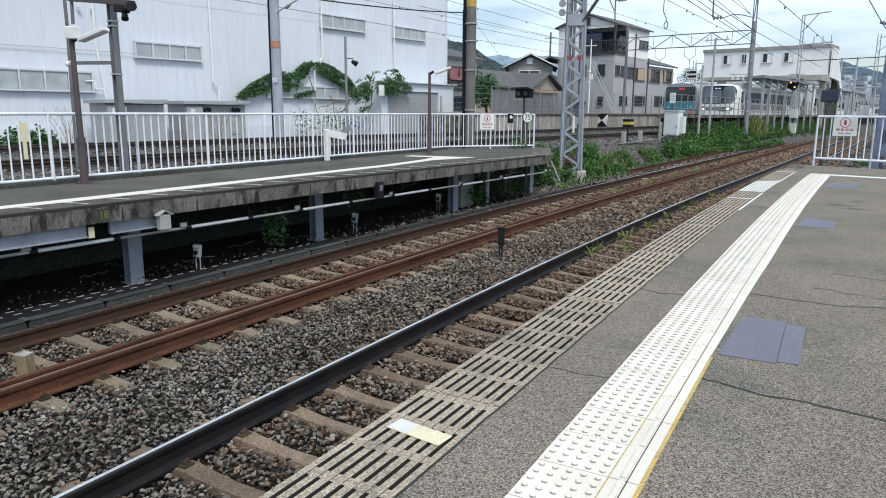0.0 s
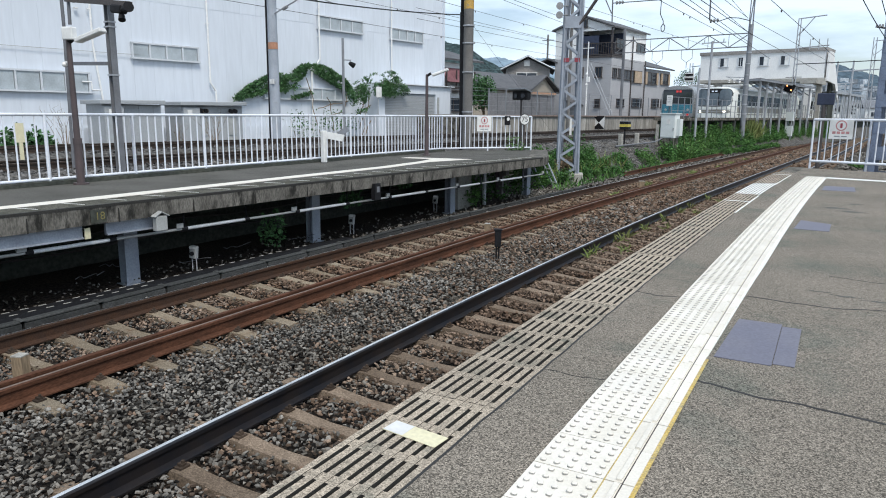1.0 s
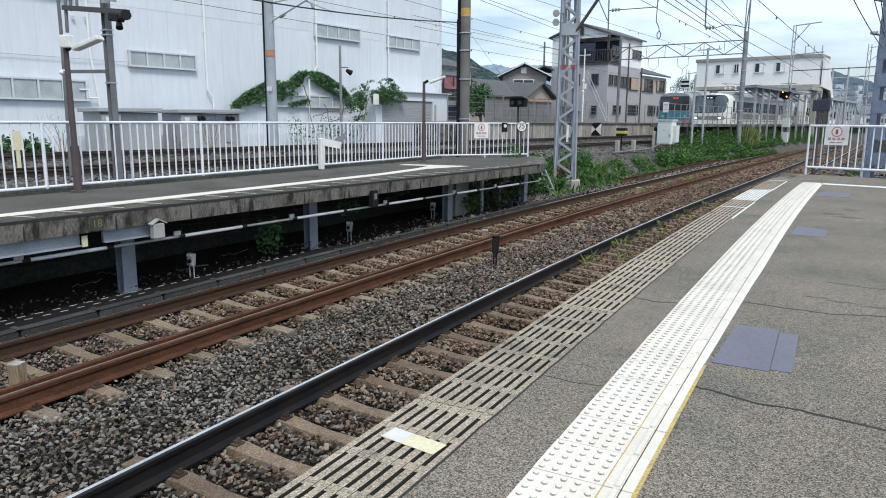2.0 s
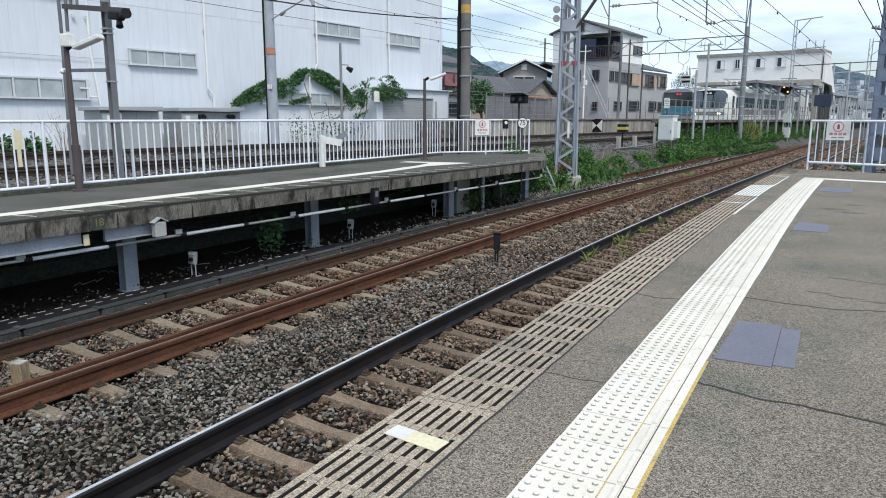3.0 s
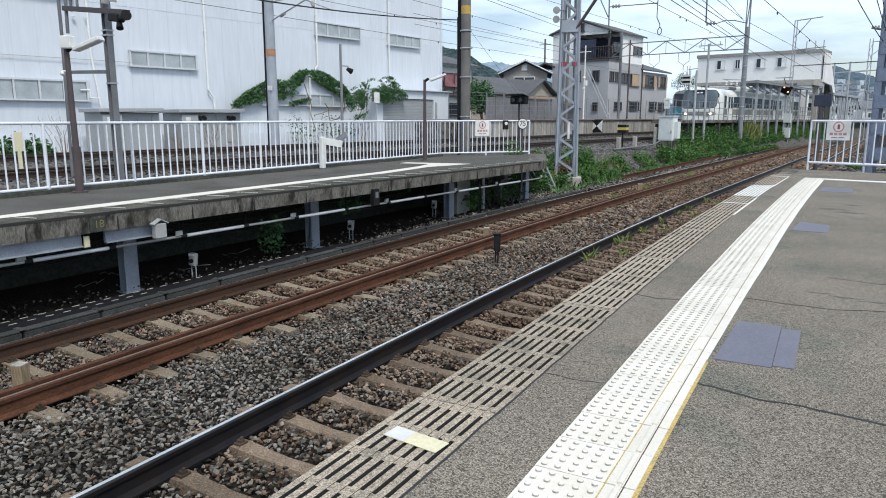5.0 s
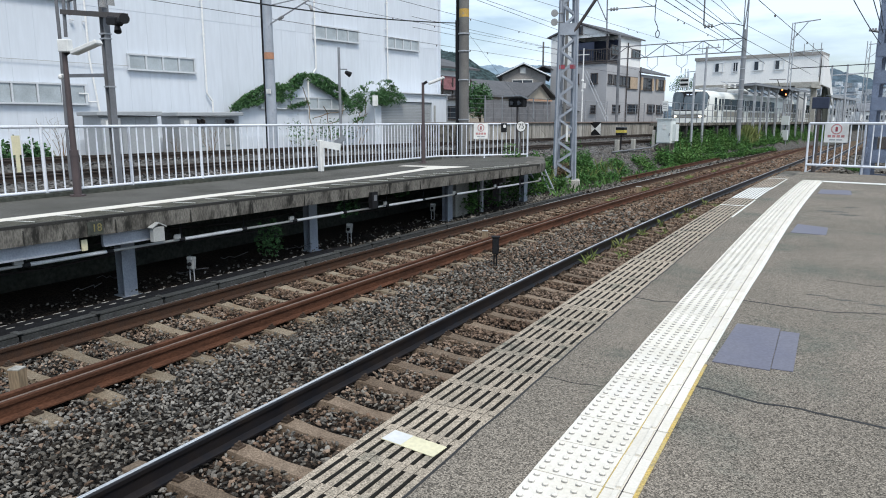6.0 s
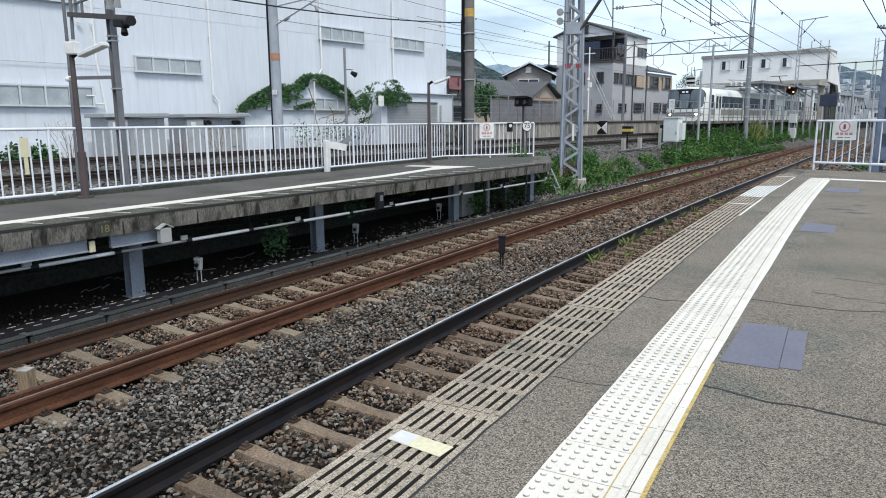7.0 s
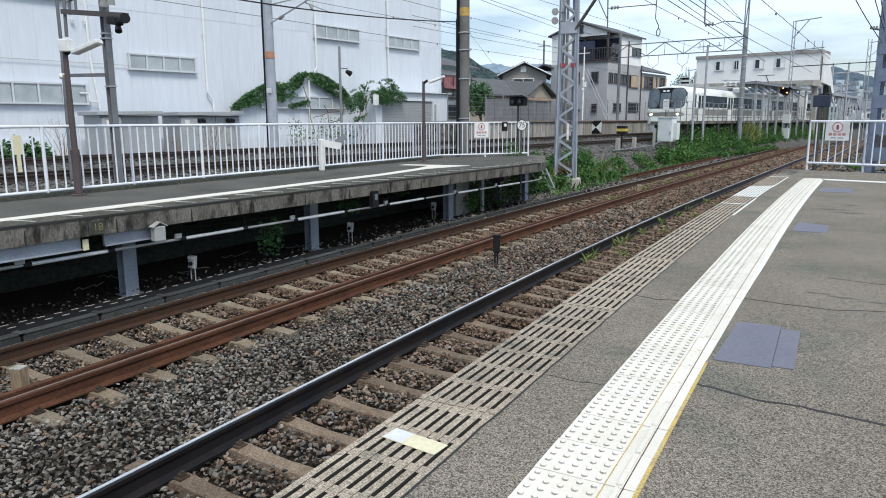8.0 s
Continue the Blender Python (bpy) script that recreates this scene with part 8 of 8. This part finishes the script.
    # brackets on the blue-grey pole
    b = thing("catenary_bracket", "grey tubular catenary bracket on the pole", "bracket", far_pose(-7.0, -28.0))
    bm = bmesh.new()
    tube(bm, (0.15, 0, 5.55), (2.9, 0.2, 6.45), 0.035, n=6)
    tube(bm, (0.15, 0, 6.3), (3.2, 0.2, 6.5), 0.03, n=6)
    tube(bm, (2.2, 0.2, 6.2), (3.4, 0.4, 5.75), 0.025, n=6)
    part("arm", bm, M["galvanised"], b)
    bm = bmesh.new()
    tube(bm, (0.7, 0.05, 5.7), (0.95, 0.06, 5.78), 0.07, n=8)
    part("insulator", bm, M["insulator"], b)
    bm = bmesh.new()
    tube(bm, (2.5, 0.2, 6.1), (2.6, 0.2, 5.9), 0.06, n=8)
    part("insulator", bm, M["insulator"], b)
    # suspension gear over the second railway
    g = thing("cross_span", "grey steel cross-span with brackets and hanging insulators", "gantry", far_pose(2.75, -6.0))
    bm = bmesh.new()
    tube(bm, (-7.35, 0, 0.2), (-7.35, 0, 10.4), 0.10, 0.09, n=10)
    part("pole", bm, M["pole_concrete"], g, smooth=True)
    bm = bmesh.new()
    tube(bm, (-7.35, 0, 10.1), (2.2, 0, 10.1), 0.06, n=6)
    part("span", bm, M["steel_grey"], g)
    bm = bmesh.new()
    tube(bm, (-4.64, 0, 10.1), (-4.57, 0, 7.06), 0.045, n=6)
    tube(bm, (-5.9, 0, 10.1), (-4.64, 0, 7.64), 0.035, n=6)
    part("hanger", bm, M["steel_mid"], g)
    bm = bmesh.new()
    tube(bm, (-4.60, 0, 8.24), (-1.52, 0, 8.17), 0.03, n=6)
    tube(bm, (-1.52, 0, 8.17), (-1.45, 0, 8.6), 0.03, n=6)
    part("registration_arm", bm, M["steel_mid"], g)
    bm = bmesh.new()
    tube(bm, (-7.35, 0, 7.45), (-7.75, 0, 7.5), 0.03, n=6)
    part("registration_arm", bm, M["steel_mid"], g)
    bm = bmesh.new()
    tube(bm, (1.32, 0, 10.1), (1.40, 0, 6.80), 0.045, n=6)
    part("hanger", bm, M["steel_mid"], g)
    for x0, z in ((-4.35, 8.24), (1.45, 6.76)):
        for k in range(3):
            bm = bmesh.new()
            tube(bm, (x0 + 0.19 * k, 0, z), (x0 + 0.19 * k + 0.07, 0, z), 0.12, 0.10, n=10)
            part("insulator", bm, M["insulator"], g, "porcelain insulator disc")
    bm = bmesh.new()
    way = [(1.40, 6.78), (1.97, 6.72), (2.5, 6.86), (3.0, 6.80), (3.6, 6.62)]
    for (x0, z0), (x1, z1) in zip(way, way[1:]):
        tube(bm, (x0, 0, z0), (x1, 0, z1), 0.022, n=6)
    part("jumper", bm, M["copper"], g)
    bm = bmesh.new()
    way = [(-1.47, 10.1), (-1.51, 7.36), (-1.31, 6.95), (-1.30, 6.80), (-1.42, 6.62), (-1.40, 6.42), (-1.30, 6.32), (-1.20, 6.45), (-1.19, 6.65), (-1.30, 6.80)]
    for (x0, z0), (x1, z1) in zip(way, way[1:]):
        tube(bm, (x0, 0, z0), (x1, 0, z1), 0.026, n=6)
    part("drop_loop", bm, M["copper"], g, "hanging wire loop")


# ================= hills and the far town =================
def hill(name, label, pts, depth, mat, seed):
    """A wooded ridge through crest points (x, y, height), falling away behind and before."""
    bm = bmesh.new()
    cols = []
    steps = 200
    for k in range(steps + 1):
        t = k / steps * (len(pts) - 1)
        i = min(int(t), len(pts) - 2)
        u = t - i
        u = u * u * (3 - 2 * u)
        x, y, z = (pts[i][j] * (1 - u) + pts[i + 1][j] * u for j in range(3))
        col = []
        for f, w in ((-1.0, 0.0), (-0.75, 0.22), (-0.5, 0.5), (-0.25, 0.82), (-0.1, 0.96), (0.0, 1.0), (0.3, 0.8), (1.0, 0.0)):
            n1 = noise.noise(Vector((x * 0.02 + seed, f * 3, 1))) * 4 + noise.noise(Vector((x * 0.15 + seed, f * 7, 5))) * 1.8 + noise.noise(Vector((x * 0.6 + seed, f * 9, 8))) * 1.3
            col.append(bm.verts.new((x, y + f * depth, -1.0 + (z + 1) * w + (n1 if 0 < w else 0) * min(1.0, z / 30))))
        cols.append(col)
    for a, b in zip(cols, cols[1:]):
        for k in range(len(a) - 1):
            bm.faces.new((a[k], b[k], b[k + 1], a[k + 1]))
    solid(name, bm, mat, label, "hill", "structure", smooth=True)


def distance():
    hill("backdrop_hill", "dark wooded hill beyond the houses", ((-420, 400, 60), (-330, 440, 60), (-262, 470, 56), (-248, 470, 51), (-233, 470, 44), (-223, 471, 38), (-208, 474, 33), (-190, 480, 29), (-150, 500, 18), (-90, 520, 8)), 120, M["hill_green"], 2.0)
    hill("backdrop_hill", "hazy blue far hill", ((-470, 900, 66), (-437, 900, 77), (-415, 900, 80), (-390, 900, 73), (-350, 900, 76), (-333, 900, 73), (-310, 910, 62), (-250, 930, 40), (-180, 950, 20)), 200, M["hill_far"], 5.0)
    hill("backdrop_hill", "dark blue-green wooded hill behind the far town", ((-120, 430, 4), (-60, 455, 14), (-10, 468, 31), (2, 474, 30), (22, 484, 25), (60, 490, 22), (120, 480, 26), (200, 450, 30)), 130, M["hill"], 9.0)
    # small roofs and walls scattered over the lower slope
    rnd = random.Random(77)
    bm = bmesh.new()
    for k in range(260):
        x = rnd.uniform(-35, 75)
        f = rnd.uniform(-0.95, -0.35)
        crest = float(np.interp(x, [-60, -10, 2, 22, 60], [14, 31, 30, 25, 22]))
        z = -1.0 + (crest + 1) * float(np.interp(f, [-1.0, -0.75, -0.5, -0.25], [0.0, 0.22, 0.5, 0.82]))
        y = float(np.interp(x, [-60, -10, 2, 22, 60], [455, 468, 474, 484, 490])) + f * 130
        box(bm, (x, y, z + 1.0), (rnd.uniform(3, 6), rnd.uniform(3, 6), rnd.uniform(2.5, 5.0)), rnd.uniform(-40, 40))
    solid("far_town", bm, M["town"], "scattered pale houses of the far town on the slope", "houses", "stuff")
    rnd = random.Random(12)
    for k in range(26):
        y = rnd.uniform(210, 400)
        x = y * rnd.uniform(-0.015, 0.075) + rnd.uniform(-4, 4)
        w, d, h = rnd.uniform(6, 11), rnd.uniform(6, 9), rnd.uniform(3.5, 6.5)
        hs = thing("far_house", "small far house with a dark pitched roof", "house", pose(x, y, -1.2, 0, 0, rnd.uniform(-30, 30)), group="far town houses")
        bm = bmesh.new()
        box(bm, (0, 0, h / 2), (w, d, h))
        part("wall", bm, M[rnd.choice(("wall_white", "wall_grey", "wall_white", "wall_taupe"))], hs)
        bm = bmesh.new()
        gable_roof(bm, -w / 2, w / 2, -d / 2, d / 2, h, rnd.uniform(1.2, 2.2), 0.5, rnd.random() < 0.5)
        part("roof", bm, M["roof_far"], hs)
        for j in range(2):
            front_window(hs, -d / 2, -w / 4 + j * w / 2.4 - 0.6, -w / 4 + j * w / 2.4 + 0.6, h - 2.2, h - 1.0)
    for k in range(16):
        y = rnd.uniform(95, 240)
        x = y * rnd.uniform(0.0, 0.06) + rnd.uniform(-2, 2)
        hgt = rnd.uniform(7, 10)
        p = thing("catenary_mast", "slim grey catenary mast far down the line", "mast", pose(x, y, -1.2), group="far masts")
        bm = bmesh.new()
        tube(bm, (0, 0, 0), (0, 0, hgt), 0.14, 0.11, n=6)
        part("shaft", bm, M["galvanised"], p)
        bm = bmesh.new()
        tube(bm, (-0.2, 0, hgt - 1.2), (rnd.choice((-1, 1)) * 3.2, 0, hgt - 1.0), 0.07, n=5)
        part("arm", bm, M["galvanised"], p)


# ================= things along the tracks =================
def trackside():
    for s, o, h, r in ((3.58, -6.65, 0.26, 0.055), (13.37, -6.62, 0.24, 0.06), (24.6, -6.62, 0.30, 0.09)):
        p = along(s, o, -1.14)
        st = thing("survey_stake", "short square wooden stake with a pale top between the rails", "stake", pose(p.x, p.y, p.z, 0, 0, 20), group="stakes between the rails")
        bm = bmesh.new()
        box(bm, (0, 0, h / 2), (r * 2, r * 2, h))
        part("post", bm, M["wood_pale"], st)
        bm = bmesh.new()
        box(bm, (0, 0, h), (r * 2.04, r * 2.04, 0.012))
        part("cap", bm, M["concrete_pale"], st, "pale top")
    p = Vector((-5.06, 11.2, -1.14))
    mk = thing("track_marker", "small black marker box on a thin post in the ballast", "marker", pose(*p, 0, 0, 25))
    bm = bmesh.new()
    box(bm, (0, 0, 0.40), (0.12, 0.09, 0.30))
    soften(bm, 0.012)
    case = part("case", bm, M["black"], mk)
    bm = bmesh.new()
    box(bm, (0, 0, 0.56), (0.15, 0.11, 0.025))
    part("lid", bm, M["black"], case)
    for dx in (-0.025, 0.02):
        bm = bmesh.new()
        tube(bm, (dx, 0, 0), (dx, 0, 0.3), 0.016, n=6)
        part("post", bm, M["black"], mk)
    # old rail lying beside the track
    sp = thing("spare_rail", "old rusty rail lying beside the track", "rail")
    bm = bmesh.new()
    sweep(bm, RAIL_PROF, [Vector((-7.63, 29.8, -0.93)), Vector((-6.95, 41.1, -0.93)), Vector((-5.58, 61.0, -0.93))])
    part("bar", bm, M["rail_side"], sp)
    # cable trough with lids
    tr = thing("cable_trough", "grey concrete cable trough with separate lids beside the rail", "trough", kind="structure")
    lid = bar((0.12, 0.985, 0.030), M["trough"], "lid", 0.008)
    body = bar((0.14, 0.99, 0.12), M["trough"], "trough_body")
    clamp = bar((0.16, 0.07, 0.02), M["trough"], "clamp", 0.006)
    for k in range(22):
        s = 2.0 + 1.0 * k
        share("lid", lid, tr, on_line(s, -8.33, -1.055))
        share("trough_body", body, tr, on_line(s, -8.33, -1.135))
        share("clamp", clamp, tr, on_line(s + 0.5, -8.33, -1.037))
    # black ribbed duct with pale marks
    du = thing("rubber_duct", "black rubber duct with pale dashed edges", "duct")
    bm = bmesh.new()
    path = [along(s, o, -1.06) for s, o in ((1.5, -8.86), (4.5, -8.70), (7.0, -8.58), (9.0, -8.56), (11.0, -8.54))]
    sweep(bm, [(-0.12, -0.06), (0.12, -0.06), (0.10, 0.02), (-0.10, 0.02)], path)
    part("duct", bm, M["black"], du)
    dash = bar((0.014, 0.10, 0.006), M["concrete_pale"], "dash")
    for k in range(34):
        s = 2.6 + 0.22 * k
        o = -8.86 + (0.16 * (s - 1.5) / 3 if s < 4.5 else 0.16 + 0.12 * min(1, (s - 4.5) / 2.5))
        for du_o in (-0.085, 0.085):
            if s < 6.5 or du_o < 0:
                share("dash", dash, du, on_line(s, o + du_o, -1.037, -3))
    # small control boxes on stakes
    for x, y, h in ((-9.02, 7.85, 0.0), (-8.98, 12.15, 0.0), (-9.02, 15.9, 0.05)):
        cb = thing("control_box", "small pale control box on two legs under the platform", "box", pose(x, y, -1.15 + h, 0, 0, 12), group="boxes under the platform")
        bm = bmesh.new()
        box(bm, (0, 0, 0.32), (0.13, 0.08, 0.21), 0, (0, 6, 0))
        soften(bm, 0.012)
        part("case", bm, M["plastic_grey"], cb)
        bm = bmesh.new()
        tube(bm, (0.0, -0.04, 0.30), (0.0, -0.075, 0.30), 0.035, n=10)
        part("knob", bm, M["black"], cb, "black knob")
        bm = bmesh.new()
        box(bm, (0, -0.048, 0.40), (0.10, 0.006, 0.04))
        part("label_plate", bm, M["white"], cb)
        for dx in (-0.04, 0.04):
            bm = bmesh.new()
            tube(bm, (dx, 0, 0.0), (dx, 0, 0.22), 0.010, n=6)
            part("leg", bm, M["galvanised"], cb)
    # hanging box at the edge and the number plate
    y = 6.86
    jb = thing("junction_box", "grey junction box with a small pitched lid under the edge", "box", pose(opposite_edge(y) + 0.11, y, -0.14, 0, 0, -3))
    bm = bmesh.new()
    box(bm, (0, 0, -0.04), (0.10, 0.19, 0.22))
    soften(bm, 0.01)
    part("case", bm, M["plastic_grey"], jb)
    bm = bmesh.new()
    box(bm, (0, -0.06, 0.10), (0.12, 0.15, 0.014), 0, (28, 0, 0))
    box(bm, (0, 0.06, 0.10), (0.12, 0.15, 0.014), 0, (-28, 0, 0))
    part("lid", bm, M["plastic_grey"], jb)
    for y, w in ((11.95, 0.2),):
        j2 = thing("junction_box", "dark junction box with a grey frame under the edge", "box", pose(opposite_edge(y) + 0.10, y, -0.16))
        bm = bmesh.new()
        box(bm, (0, 0, 0), (0.1, w, 0.34))
        part("case", bm, M["black"], j2)
        bm = bmesh.new()
        box(bm, (0.052, 0, 0.05), (0.01, w * 0.5, 0.12))
        part("window", bm, M["steel_mid"], j2)
    y = 5.93
    pl = thing("number_plate", "dark plate with the yellow number 18 on the platform edge", "sign", pose(opposite_edge(y) + 0.098, y, DECK - 0.14, 0, 0, 90 - 4))
    bm = bmesh.new()
    box(bm, (0, 0, 0), (0.22, 0.012, 0.18))
    part("plate", bm, M["dark_cavity"], pl)
    lettering("number", "18", 0.15, pose(0.02, -0.009, 0, 90, 0, 0), M["yellow_dim"], pl)
    y = 5.82
    rf = thing("reflector", "faded yellow strip at the girder end", "marker", pose(opposite_edge(y) + 0.0, y, -0.2))
    bm = bmesh.new()
    box(bm, (0, 0, 0), (0.02, 0.08, 0.15))
    part("strip", bm, M["yellow_pale"], rf)
    # stair rails at the platform end
    for x, dy in ((-9.45, 23.2), (-9.0, 23.55)):
        ld = thing("end_ladder", "slanted steel ladder at the platform end", "ladder", pose(x, dy, 0), group="ladders")
        bm = bmesh.new()
        for off in (-0.09, 0.09):
            tube(bm, (0 + off, 0, DECK - 0.15), (0.55 + off, 0.12, -1.15), 0.03, n=6)
        part("rail", bm, M["steel_bluegrey"], ld)
        for k in range(4):
            t = 0.2 + 0.2 * k
            bm = bmesh.new()
            box(bm, (0.55 * t, 0.12 * t, 0.02 - 1.17 * t), (0.2, 0.08, 0.03))
            part("rung", bm, M["plastic_grey"], ld)
    # cables and dead branches under the opposite platform
    for z, sag, o in ((-0.52, 0.10, 0.0), (-0.70, 0.16, 0.05), (-0.80, 0.08, -0.06)):
        ca = thing("wall_cable", "slack dark cable along the wall under the platform", "cable", group="cables under the platform")
        pts = []
        for k in range(61):
            y = -2.0 + 0.36 * k
            x = -12.6 + 0.0625 * (y + 8) + 0.1 if y < 8 else -11.6 + 0.0556 * (y - 8) + 0.1
            pts.append(Vector((x + 0.7 + o, y, z - sag * abs(math.sin(y * 0.72)))))
        bm = bmesh.new()
        sweep(bm, [(math.cos(a) * 0.016, math.sin(a) * 0.016) for a in (0.3, 1.6, 2.8, 4.1, 5.3)], pts)
        part("sheath", bm, M["steel_dark"], ca)
    rnd = random.Random(31)
    for x, y in ((-9.5, 8.0), (-9.9, 6.3), (-9.8, 9.2), (-9.7, 4.6), (-9.4, 10.7), (-10.0, 7.3)):
        br = thing("dead_branch", "grey dry branch lying on the dark ground", "branch", pose(x, y, -1.12, 0, 0, rnd.uniform(0, 360)), group="branches under the platform")
        way = [Vector((0.085 * k, rnd.uniform(-0.06, 0.06), 0.02 + 0.02 * k + rnd.uniform(0, 0.05))) for k in range(8)]
        bm = bmesh.new()
        sweep(bm, [(math.cos(a) * 0.008, math.sin(a) * 0.008) for a in (0.5, 2.6, 4.7)], way)
        part("twig", bm, M["fence_brown"], br)


# ================= build =================
ground()
near_tracks()
far_tracks()
near_platform()
far_platform()
conduit()
fence_run("fence", (FENCE_A, FENCE_B, FENCE_C, FENCE_D), DECK, 1.2, 1.744, 10, "white painted steel railing with upright bars on the opposite platform")
works_building()
annex()
sheds()
poles()
masts()
lamp_posts()
fence_signs()
end_of_platform()
houses()
far_station()
far_gantries()
stones()
plants()
wires()
distance()
trackside()
SILVER = train("commuter_train", "ivory commuter train with a brown stripe and lit headlights", far_pose(0, 8.76, 0.25), 2, M["train_white"], M["train_brown"], True)
TEAL = train("departing_train", "dull silver train with a teal front band and red tail lamps", far_pose(-4, 11.9, 0.42), 3, M["train_silver"], M["train_teal"], False)


def motions():
    """The ivory train starts towards the viewer on the near track, the teal one leaves on the other."""
    walk(SILVER, [(t, far_pose(0.0, s, 0.25)) for t, s in ((0, 8.76), (1, 8.72), (2, 8.5), (3, 8.02), (4, 7.25), (4.5, 6.65), (5, 5.95), (6, 4.1), (6.5, 3.05), (7, 1.88), (7.5, 0.66), (8, -0.62))])
    walk(TEAL, [(t, far_pose(-4.0, s, 0.42)) for t, s in ((0, 11.9), (1, 11.95), (2, 12.1), (3, 12.6), (4, 13.6), (4.5, 14.3), (5, 15.1), (6, 17.2), (7, 20.0), (8, 23.5))])


motions()
